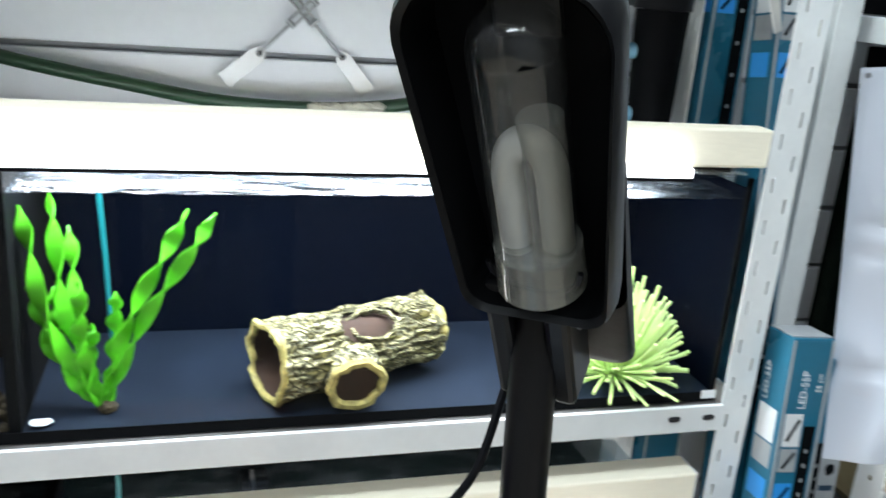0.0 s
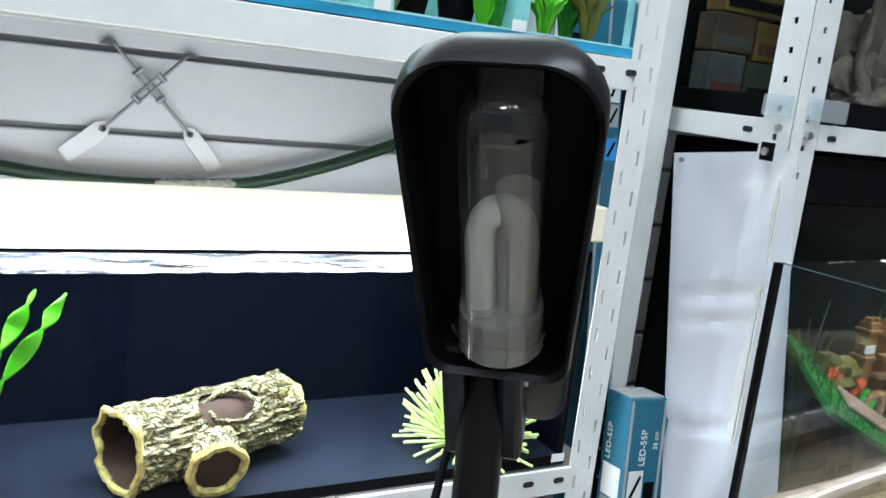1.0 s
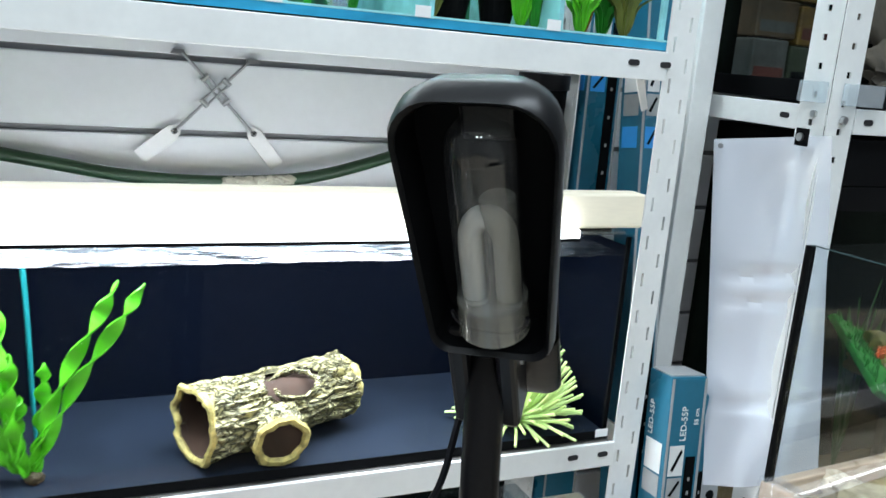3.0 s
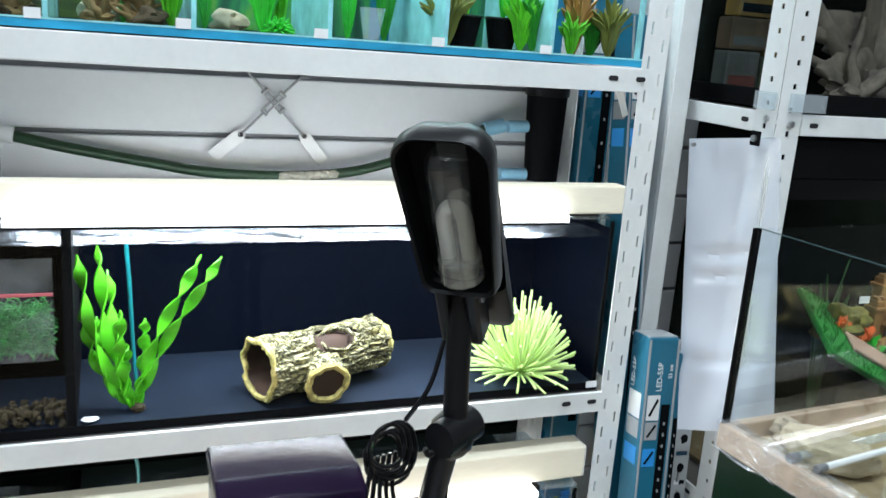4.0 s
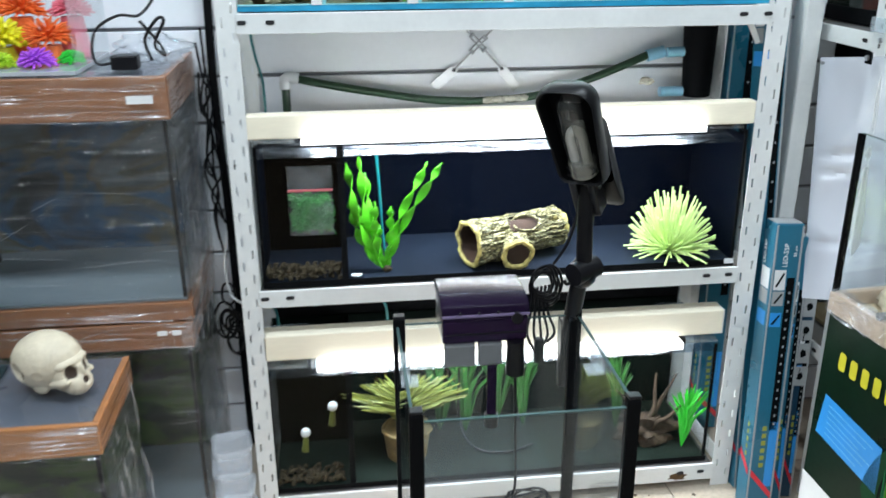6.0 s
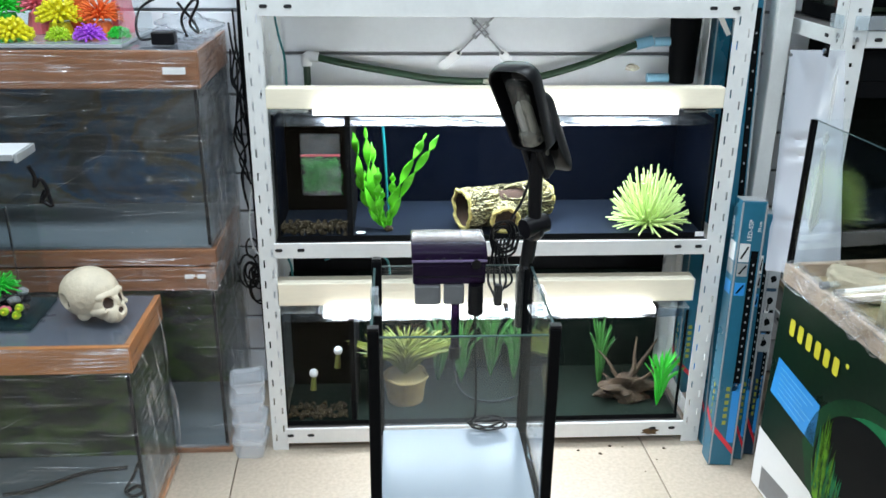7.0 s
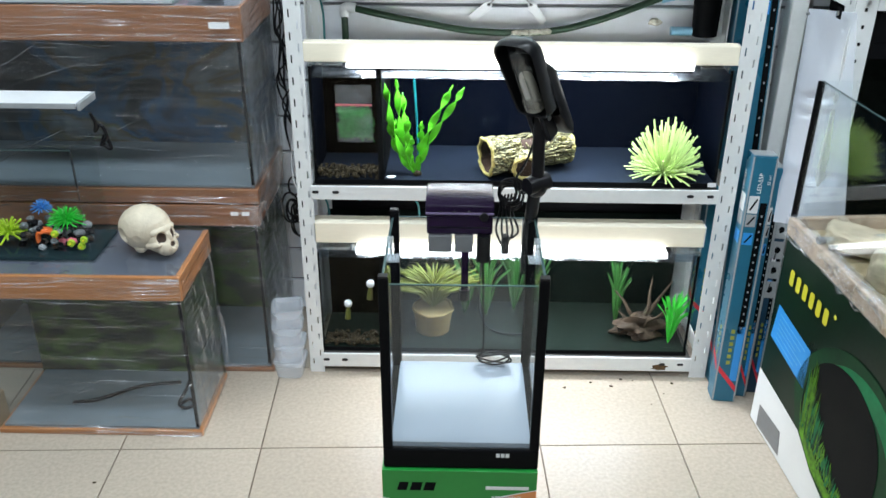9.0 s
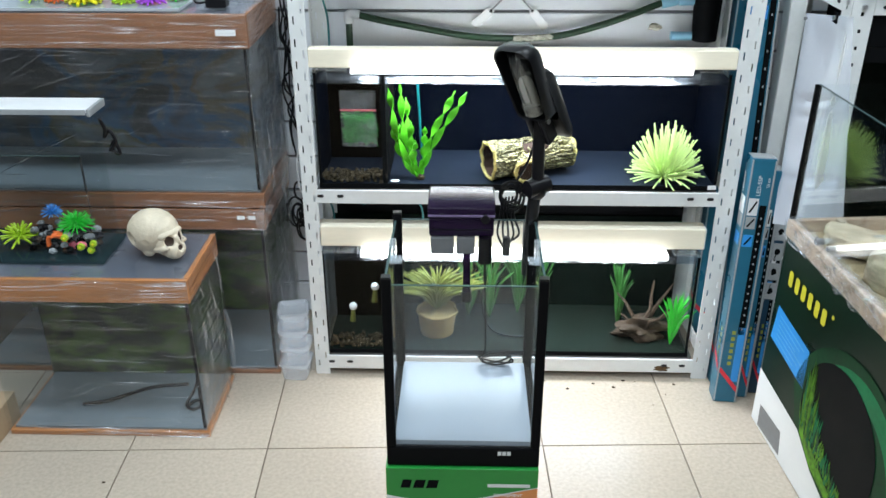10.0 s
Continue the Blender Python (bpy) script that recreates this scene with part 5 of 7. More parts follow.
# ---- wrapped tanks on the other side ----
def film_shell(parent, x0, x1, y0, y1, z0, z1, seed, grid=0.022, amp=0.004, top=True):
    """Stretch film drawn round a tank: front, right end and top, lightly wrinkled."""
    b = B()
    rnd = Vector((seed * 3.1, seed, 0))

    def sheet(o, u, v, nrm, nu, nv):
        g = []
        for i in range(nu + 1):
            row = []
            for j in range(nv + 1):
                p = o + u * (i / nu) + v * (j / nv)
                edge = min(i, nu - i, 2) * min(j, nv - j, 2) / 4
                p = p + nrm * (amp * edge * abs(noise.noise(Vector((p.x * 9, p.y * 9, p.z * 34)) + rnd)) + 0.0015)
                row.append(b.verts.new(p))
            g.append(row)
        for i in range(nu):
            for j in range(nv):
                b.faces.new((g[i][j], g[i + 1][j], g[i + 1][j + 1], g[i][j + 1]))
    nx, ny, nz = (max(4, int(d / grid)) for d in (x1 - x0, y1 - y0, (z1 - z0) * 2))
    sheet(Vector((x0, y0, z0)), Vector((x1 - x0, 0, 0)), Vector((0, 0, z1 - z0)), Vector((0, -1, 0)), nx, nz)
    sheet(Vector((x1, y0, z0)), Vector((0, y1 - y0, 0)), Vector((0, 0, z1 - z0)), Vector((1, 0, 0)), ny, nz)
    if top:
        sheet(Vector((x0, y0, z1)), Vector((x1 - x0, 0, 0)), Vector((0, y1 - y0, 0)), Vector((0, 0, 1)), nx, ny)
    # thin pale ribbons along the folds, in place of light glinting off them
    fb, r = B(), random.Random(seed)
    for k in range(150):
        band = r.random()
        xa = r.uniform(x0, x1)
        za = z0 + (z1 - z0) * (r.uniform(0, 1) if band < 0.55 else r.uniform(0.84, 1.0) if band < 0.85 else r.uniform(0, 0.07))
        L = r.uniform(0.06, 0.34)
        slope = r.uniform(0.30, 0.62) if band < 0.30 else r.uniform(-0.07, 0.05)
        xb = min(x1, xa + L)
        zb = min(max(za + slope * (xb - xa), z0), z1)
        y = y0 - 0.0035
        mid = Vector(((xa + xb) / 2, y - 0.001, (za + zb) / 2 + r.uniform(-0.004, 0.004)))
        if xb - xa > 0.02:
            ribbon(fb, [(xa, y, za), mid, (xb, y, zb)], r.uniform(0.0006, 0.0018) if band < 0.55 else r.uniform(0.0010, 0.0045), r.uniform(-2, 2), 1.2, 0.0001, 8, (0, 0, 1))
    for k in range(40):
        za, ya = r.uniform(z0, z1), r.uniform(y0, y1)
        L = r.uniform(0.03, 0.20)
        ribbon(fb, [(x1 + 0.0035, ya, za), (x1 + 0.0045, ya + 0.02, za - L * 0.5), (x1 + 0.0035, min(y1, ya + 0.03), max(z0, za - L))], r.uniform(0.0008, 0.004), 1.0, 0.6, 0.0001, 8, (0, 1, 0))
    part("fold_glints", fb, M_FOLD, parent, "pale fold ribbons added as glints on the stretch film", smooth=True, shadow=False, kind="stuff")
    return part("film_wrap", b, M_FILM, parent, "glossy crinkled stretch film", smooth=True, shadow=False, normals=False)


def banded_tank(label, x0, x1, y0, y1, z0, z1, foot, band, veneer, back, base, lid, seed, film_top=True):
    t = thing("wrapped_aquarium", label, "aquarium", at=((x0 + x1) / 2, (y0 + y1) / 2, z0), group="wrapped aquariums")
    g = 0.005
    part("foot_frame", bx(B(), x0, x1, y0, y1, z0, z0 + foot, 0.002), veneer, t)
    part("band_front", bx(B(), x0, x1, y0, y0 + 0.012, z1 - band, z1, 0.002), veneer, t)
    part("band_side", bx(B(), x1 - 0.012, x1, y0 + 0.0125, y1, z1 - band, z1, 0.002), veneer, t)
    part("band_side", bx(B(), x0, x0 + 0.012, y0 + 0.0125, y1, z1 - band, z1, 0.002), veneer, t)
    part("lid", bx(B(), x0 + 0.013, x1 - 0.013, y0 + 0.0125, y1 - 0.002, z1 - 0.012, z1 - 0.002), lid, t)
    part("front_pane", bx(B(), x0 + 0.006, x1 - 0.006, y0 + 0.004, y0 + 0.004 + g, z0 + foot, z1 - band), M_GLASS, t, shadow=False)
    part("side_pane", bx(B(), x1 - 0.004 - g, x1 - 0.004, y0 + 0.0095, y1 - 0.006, z0 + foot, z1 - band), M_GLASS, t, shadow=False)
    part("side_pane", bx(B(), x0 + 0.004, x0 + 0.004 + g, y0 + 0.0095, y1 - 0.006, z0 + foot, z1 - band), M_GLASS, t, shadow=False)
    part("back_pane", bx(B(), x0 + 0.004, x1 - 0.004, y1 - 0.006, y1 - 0.001, z0 + foot, z1 - band), back, t, "printed backdrop on the rear pane")
    part("base_pane", bx(B(), x0 + 0.01, x1 - 0.01, y0 + 0.0095, y1 - 0.007, z0 + foot + 0.0005, z0 + foot + 0.006), base, t)
    part("corner_seal", bx(B(), x1 - 0.0165, x1 - 0.0095, y0 + 0.0095, y0 + 0.0145, z0 + foot + 0.0065, z1 - band), M_BLACKM, t)
    film_shell(t, x0 - 0.001, x1 + 0.001, y0 - 0.001, y1, z0 + 0.002, z1 + 0.001, seed, top=film_top)
    return t


banded_tank("film-wrapped tank with dark brown bands under another tank", -0.955, -0.140, -0.005, 0.305, 0.0, 0.480, 0.012, 0.055, M_VENEER, M_SCENE, M_GREYB, M_LIDD, 1, False)
banded_tank("film-wrapped long tank with a reef backdrop stacked on another tank", -0.955, -0.136, -0.005, 0.305, 0.484, 0.947, 0.038, 0.076, M_VENEER, M_SCENEB, M_GREYB, M_LIDD, 2)
small = banded_tank("film-wrapped glass tank with orange-brown bands standing on the floor", -0.742, -0.258, -0.272, -0.030, 0.0, 0.428, 0.014, 0.058, M_VENEERO, M_SCENE, M_GREYB, M_LIDD, 3)
for x, z in ((-0.205, 0.458), (-0.178, 0.458)):
    solo("price_label", bx(B(), x, x + 0.018, -0.0152, -0.0145, z, z + 0.010), M_LABEL, "small white price label on the brown band", "label", group="price labels")
solo("price_label", bx(B(), -0.205, -0.160, -0.0152, -0.0145, 0.902, 0.916), M_LABEL, "small white price label on the brown band", "label", group="price labels")
# a corner of crumpled film between the tanks
b = B()
g = [[b.verts.new((-0.150 - 0.045 * math.sin(j * 0.5) * 0.2 + 0.030 * i / 8, -0.02 - 0.012 * noise.noise(Vector((i * 0.9, j * 0.7, 2))), 0.425 + 0.075 * j / 8 + 0.01 * noise.noise(Vector((i, j, 5))))) for j in range(9)] for i in range(9)]
for i in range(8):
    for j in range(8):
        b.faces.new((g[i][j], g[i + 1][j], g[i + 1][j + 1], g[i][j + 1]))
part("film_flap", b, M_ZIP, small, "loose crumpled film end", smooth=True, shadow=False)
# loose things lying inside the small wrapped tank
solo("loose_cable", tube(B(), [(-0.60, -0.18, 0.024), (-0.54, -0.17, 0.028), (-0.47, -0.12, 0.026), (-0.43, -0.10, 0.024), (-0.36, -0.09, 0.024)], 0.0045), M_BLACK, "black cord lying on the tank base", "cord", smooth=True)
b = B()
tube(b, [(-0.335, -0.18, 0.025), (-0.315, -0.17, 0.032), (-0.300, -0.18, 0.025), (-0.318, -0.195, 0.024), (-0.337, -0.185, 0.03), (-0.325, -0.16, 0.05), (-0.315, -0.145, 0.075)], 0.004)
solo("loose_cable", b, M_BLACK, "black plug cord curled on the tank base", "cord", smooth=True)

# small display tank with a light hood
nx0, nx1, ny0, ny1, nz0, nz1 = -0.775, -0.478, -0.192, -0.070, 0.4305, 0.770
nk = thing("display_tank", "small clear display tank with a white light hood on top", "aquarium", at=((nx0 + nx1) / 2, (ny0 + ny1) / 2, nz0))
part("base_plate", bx(B(), nx0 - 0.012, nx1 + 0.012, ny0 - 0.012, ny1 + 0.012, nz0, nz0 + 0.009, 0.002), pane_mat("tinted_base_glass", (0.35, 0.55, 0.55), 1.5, 0.03, haze=0.3, hazecol=(0.05, 0.09, 0.10)), nk)
part("front_pane", bx(B(), nx0, nx1, ny0, ny0 + 0.004, nz0 + 0.0095, nz1 - 0.086), M_GLASS, nk, shadow=False)
part("back_pane", bx(B(), nx0, nx1, ny1 - 0.004, ny1, nz0 + 0.0095, nz1), M_GLASS, nk, shadow=False)
part("side_pane", bx(B(), nx1 - 0.004, nx1, ny0 + 0.0045, ny1 - 0.0045, nz0 + 0.0095, nz1 - 0.086), M_GLASS, nk, shadow=False)
part("hood", bx(B(), nx0, nx1 + 0.018, ny0 + 0.030, ny1 - 0.004, nz1 + 0.0005, nz1 + 0.009, 0.002), M_WHITE, nk, "white plastic light hood")
part("hood_edge", bx(B(), nx0, nx1 + 0.018, ny0 + 0.0275, ny0 + 0.0298, nz1 - 0.003, nz1 + 0.009, 0.001), M_GREYPR, nk, "grey front edge of the hood")
part("hood_end", bx(B(), nx1 + 0.0185, nx1 + 0.026, ny0 + 0.030, ny1 - 0.004, nz1 - 0.008, nz1 + 0.009, 0.002), M_GREYPR, nk)
part("hood_window", bx(B(), nx0, nx1, ny0 + 0.0005, ny0 + 0.0035, nz1 - 0.084, nz1 - 0.001), M_GLASS, nk, shadow=False)
for ye in (ny0, ny1 - 0.003):
    part("corner_edge", bx(B(), nx1 + 0.0003, nx1 + 0.0022, ye, ye + 0.003, nz0 + 0.0095, nz1 - 0.087), M_GLASSN, nk, "polished glass corner", shadow=False)
part("pane_edge", bx(B(), nx0, nx1, ny0, ny0 + 0.004, nz1 - 0.0858, nz1 - 0.0845), M_GLASSG, nk, "green polished glass edge")
solo("hood_cable", tube(B(), [(-0.452, -0.12, 0.745), (-0.446, -0.115, 0.72), (-0.452, -0.11, 0.70), (-0.438, -0.11, 0.715), (-0.428, -0.11, 0.690), (-0.440, -0.108, 0.672), (-0.424, -0.108, 0.660), (-0.434, -0.105, 0.690), (-0.446, -0.105, 0.665)], 0.0042), M_BLACK, "black hood cord tied in a bundle", "cord", smooth=True)
NZ = nz0 + 0.0095
anemone("anemone_ornament", "bright green rubber anemone in the display tank", (-0.545, -0.135, NZ + 0.045), 0.042, 90, 0.0014, M_ORN["green"], group="small ornaments", seed=2)
anemone("anemone_ornament", "small blue rubber anemone in the display tank", (-0.600, -0.125, NZ + 0.075), 0.025, 50, 0.0012, M_ORN["blue"], group="small ornaments", seed=3)
anemone("anemone_ornament", "yellow-green rubber anemone in the display tank", (-0.675, -0.150, NZ + 0.020), 0.045, 40, 0.0025, M_ORN["lime"], group="small ornaments", seed=5)
cr = thing("crab_ornament", "orange plastic bridge-shaped ornament in the display tank", "ornament", at=(-0.585, -0.160, NZ))
b = B()
tube(b, [(-0.604, -0.16, NZ + 0.010), (-0.602, -0.16, NZ + 0.034), (-0.585, -0.16, NZ + 0.040), (-0.568, -0.16, NZ + 0.034), (-0.566, -0.16, NZ + 0.010)], 0.0055, 10)
part("arch", b, M_ORN["orange"], cr, smooth=True)
part("cap", rock(B(), (-0.585, -0.158, NZ + 0.042), 0.013, 4, (1.4, 1, 0.5)), M_ORN["orange"], cr)
rnd = random.Random(5)
for i in range(60):
    x, y = rnd.uniform(-0.65, -0.50), rnd.uniform(-0.172, -0.09)
    r = rnd.uniform(0.006, 0.011)
    h = rnd.choice((0, 0.004, 0.016, 0.030, 0.042))
    mm = rnd.choice((M_GREYP, M_BLACK, M_BLACK, M_BLACK, M_GREYPR, M_GREYP, M_ORN["pink"], M_BLACKM, M_GREYP, M_WOOD))
    solo("pebble", rock(B(), (x, y, NZ + r * 0.7 + h), r, i, (1.1, 1, 0.8), 2), mm, "small coloured pebble in the display tank", "pebble", group="coloured pebbles")
for x, z in ((-0.522, 0.022), (-0.500, 0.014), (-0.492, 0.030), (-0.555, 0.044)):
    f = thing("flower_ornament", "small round yellow-green flower ornament", "ornament", at=(x, -0.178, NZ), group="flower ornaments")
    part("disc", cone(B(), (x, -0.176, NZ + z), (x, -0.183, NZ + z), 0.0085, 0.0075, 14), M_ORN["lime"], f)
    part("eye", ball(B(), (x, -0.184, NZ + z), 0.003), M_ORN["yellow"], f)

# resin skull ornament, one plain mesh
def exit_at(d, c, r):
    """How far a ray from the middle along d goes before it leaves the ellipsoid (0 when it misses)."""
    a = Vector((d.x / r[0], d.y / r[1], d.z / r[2]))
    o = Vector((-c[0] / r[0], -c[1] / r[1], -c[2] / r[2]))
    A, Bq, C = a.dot(a), 2 * a.dot(o), o.dot(o) - 1
    D = Bq * Bq - 4 * A * C
    if D < 0:
        return 0.0, 1e9
    q = math.sqrt(D)
    return (-Bq + q) / (2 * A), (-Bq - q) / (2 * A)


SOLIDS = [((-0.14, 0, 0.14), (0.94, 0.74, 0.74)), ((0.42, 0, -0.20), (0.46, 0.52, 0.52)), ((0.60, 0, -0.50), (0.36, 0.38, 0.34)), ((0.58, 0, 0.05), (0.28, 0.50, 0.20)),
          ((0.44, 0.43, -0.34), (0.34, 0.13, 0.13)), ((0.44, -0.43, -0.34), (0.34, 0.13, 0.13)), ((-0.18, 0.40, -0.40), (0.24, 0.16, 0.20)), ((-0.18, -0.40, -0.40), (0.24, 0.16, 0.20)), ((0.86, 0, -0.20), (0.10, 0.07, 0.16))]
PITS = [((0.90, 0.32, -0.16), 0.25), ((0.90, -0.32, -0.16), 0.25), ((1.02, 0.0, -0.45), 0.16), ((-0.50, -0.68, 0.10), 0.25), ((0.24, 1.12, -0.12), 0.48), ((0.24, -1.12, -0.12), 0.48), ((0.05, 0, -1.02), 0.50)]
b = B()
bmesh.ops.create_icosphere(b, subdivisions=7, radius=1)
hollow = set()
for v in b.verts:
    d = v.co.normalized()
    r = max(exit_at(d, c, rr_)[0] for c, rr_ in SOLIDS)
    r *= 1 + 0.012 * noise.noise(d * 6) + 0.006 * noise.noise(d * 17)
    if d.x > 0.3 and d.z < -0.45 and r * d.x > 0.45:
        r -= 0.025 * max(0, math.sin(math.atan2(d.y, d.x) * 26)) * min(1, (-0.45 - d.z) * 5)
    for k, (c, pr) in enumerate(PITS):
        far, near = exit_at(d, c, (pr, pr, pr * (0.92 if k < 2 else 1)))
        if near < r and far > 0:
            if k < 4 and r - near > 0.05:
                hollow.add(v.index)
            r = max(near, 0.25)
    v.co = d * r
# faces deep in the pits get dark brown, painting the shade inside them
for f in b.faces:
    if all(v.index in hollow for v in f.verts):
        f.material_index = 1
bmesh.ops.transform(b, verts=b.verts, matrix=pose(-0.353, -0.152, 0.49, 0, -13, -26) @ Matrix.Diagonal((0.068, 0.068, 0.070, 1)))
low = min(v.co.z for v in b.verts)
bmesh.ops.translate(b, verts=b.verts, vec=(0, 0, 0.4335 - low))
solo("skull_ornament", b, [M_SKULL, mat("socket_shade_brown", (0.05, 0.03, 0.02), 0.8)], "bone-coloured resin skull ornament without a jaw on the wrapped tank", "ornament", smooth=True)

# stack of clear tubs
def rounded(w, z, r):
    return [Vector((p.x, p.y, z)) for p in head_ring(w, w, w, -w, 0, r, r, 6)]


for k in range(4):
    z0 = 0.001 + 0.0520 * k
    t = thing("plastic_tub", "cloudy clear lidded plastic tub in a stack", "tub", at=(-0.094, -0.004, z0), group="stack of plastic tubs")
    TM = pose(-0.094 + 0.003 * (k % 2), -0.004, z0, 0, 0, 5 * (k - 1)) @ Matrix.Diagonal((1.0, 1.0, 0.94, 1))
    b = B()
    loft(b, [rounded(0.0385, 0.046, 0.014), rounded(0.0375, 0.040, 0.014), rounded(0.0330, 0.004, 0.013), rounded(0.0305, 0.0, 0.012)], TM)
    part("body", b, M_TUB, t, smooth=True, shadow=False)
    b = B()
    loft(b, [rounded(0.0400, 0.0440, 0.015), rounded(0.0405, 0.0500, 0.015), rounded(0.0395, 0.0530, 0.015), rounded(0.0350, 0.0535, 0.012), rounded(0.0335, 0.0515, 0.011)], TM)
    part("lid", b, M_TUB, t, smooth=True, shadow=False)

# ornaments in the open tank on top of the wrapped tank
sh = thing("display_tank", "low glass tank of rubber reef ornaments on the wrapped tank", "aquarium", at=(-0.6, 0.12, 0.9505))
part("base_plate", bx(B(), -0.93, -0.285, 0.005, 0.25, 0.9505, 0.958, 0.001), pane_mat("pale_base_glass", (0.8, 0.86, 0.88), 1.5, 0.05, haze=0.6, hazecol=(0.62, 0.66, 0.70)), sh)
part("front_pane", bx(B(), -0.93, -0.285, 0.005, 0.009, 0.9585, 1.20), M_GLASS, sh, shadow=False)
part("side_pane", bx(B(), -0.289, -0.285, 0.0095, 0.2455, 0.9585, 1.20), M_GLASS, sh, shadow=False)
part("back_pane", bx(B(), -0.93, -0.285, 0.246, 0.25, 0.9585, 1.20), M_GLASS, sh, shadow=False)
for i, (x, y, z, r, col) in enumerate(((-0.362, 0.055, 0.958, 0.034, "purple"), (-0.515, 0.055, 0.958, 0.045, "yellow"), (-0.425, 0.060, 0.958, 0.026, "lime"), (-0.44, 0.12, 0.985, 0.05, "yellow"), (-0.36, 0.13, 0.985, 0.05, "orange"), (-0.58, 0.07, 0.958, 0.03, "orange"),
                                       (-0.50, 0.17, 1.00, 0.05, "pink"), (-0.315, 0.10, 0.958, 0.024, "green"), (-0.56, 0.15, 1.00, 0.045, "green"), (-0.42, 0.19, 1.03, 0.05, "orange"), (-0.64, 0.09, 0.958, 0.04, "lime"), (-0.33, 0.19, 1.03, 0.04, "pink"))):
    if z > 0.958:
        solo("ornament_stand", cone(B(), (x, y, 0.9585), (x, y, z + 0.002), 0.028, 0.02, 16), M_ORN[col], "small plastic stand under an ornament", "stand", group="ornament stands")
    anemone("reef_ornament", {"purple": "purple spiky rubber urchin", "yellow": "yellow rubber coral tuft", "lime": "lime green rubber tuft", "orange": "orange rubber coral tuft", "pink": "pink rubber coral tuft", "green": "green rubber coral tuft"}[col], (x, y, z), r, 70, 0.0022 if col != "yellow" else 0.004, M_ORN[col], 0.85, group="rubber reef ornaments", seed=i + 20)
ad = thing("power_adapter", "small black power adapter on the wrapped tank", "adapter", at=(-0.213, 0.06, 0.951))
part("body", bx(B(), -0.236, -0.190, 0.04, 0.075, 0.9515, 0.977, 0.003), M_BLACK, ad)
part("cord", tube(B(), [(-0.236, 0.058, 0.962), (-0.262, 0.058, 0.962), (-0.270, 0.07, 0.99), (-0.262, 0.09, 1.02), (-0.225, 0.10, 1.04), (-0.19, 0.12, 1.04), (-0.165, 0.18, 1.09), (-0.16, 0.22, 1.2)], 0.0028), M_BLACK, ad, smooth=True)
part("cord", tube(B(), [(-0.172, 0.08, 0.962), (-0.180, 0.08, 1.0), (-0.155, 0.08, 1.035), (-0.145, 0.085, 1.03), (-0.165, 0.085, 0.99), (-0.150, 0.09, 0.97), (-0.16, 0.10, 0.99), (-0.19, 0.10, 1.03)], 0.003), M_BLACK, ad, smooth=True)
solo("film_scrap", rock(B(), (-0.17, 0.12, 0.975), 0.045, 6, (1.2, 0.9, 0.55), 4, 0.8), M_ZIP, "crumpled clear film on the wrapped tank", "film", smooth=True, shadow=False)

# cable duct and cords on the wall
duct = thing("cable_bundle", "thick black cable bundle hanging down the slatwall", "cable", at=(-0.095, 0.30, 0))
part("duct", tube(B(), [(-0.094, 0.296, 1.5), (-0.094, 0.296, 1.1), (-0.098, 0.296, 0.85), (-0.092, 0.296, 0.6), (-0.090, 0.295, 0.3), (-0.088, 0.295, 0.01)], 0.0085, 8), M_BLACKM, duct, smooth=True)
for k in range(5):
    r = random.Random(k + 40)
    pts = [(-0.115 - 0.012 * (k % 2), 0.300, 0.995 - 0.03 * k)]
    for j in range(7):
        pts.append((-0.108 + r.uniform(-0.022, 0.015), 0.296 + r.uniform(-0.012, 0.004), 0.93 - 0.03 * k - 0.05 * j + r.uniform(-0.015, 0.015)))
    part("cord", tube(B(), pts, 0.0024, 6), M_BLACK, duct, smooth=True)
for k in range(9):
    r = random.Random(k + 70)
    cx, cz, rr = -0.105 + r.uniform(-0.012, 0.012), 0.34 + r.uniform(-0.06, 0.08), r.uniform(0.015, 0.03)
    part("coil", tube(B(), [(cx + rr * math.cos(a) * 0.8, 0.24 + 0.008 * k - 0.01, cz + rr * 1.5 * math.sin(a)) for a in [2 * math.pi * j / 8 + k for j in range(10)]], 0.0026, 6, 4), M_BLACK, duct, smooth=True)
part("white_cord", tube(B(), [(-0.100, 0.285, 0.56), (-0.110, 0.28, 0.48), (-0.100, 0.26, 0.42), (-0.070, 0.24, 0.40)], 0.003, 6), M_WHITE, duct, "white cord", smooth=True)
# corner of a carton beyond the small wrapped tank
crt = thing("carton", "plain brown cardboard carton on the floor", "box", at=(-0.87, -0.35, 0))
part("body", bx(B(), -1.05, -0.752, -0.48, -0.20, 0.0, 0.075, 0.002), M_CARD, crt)
part("tape", bx(B(), -1.049, -0.753, -0.365, -0.315, 0.0752, 0.0757), M_KRAFT, crt)

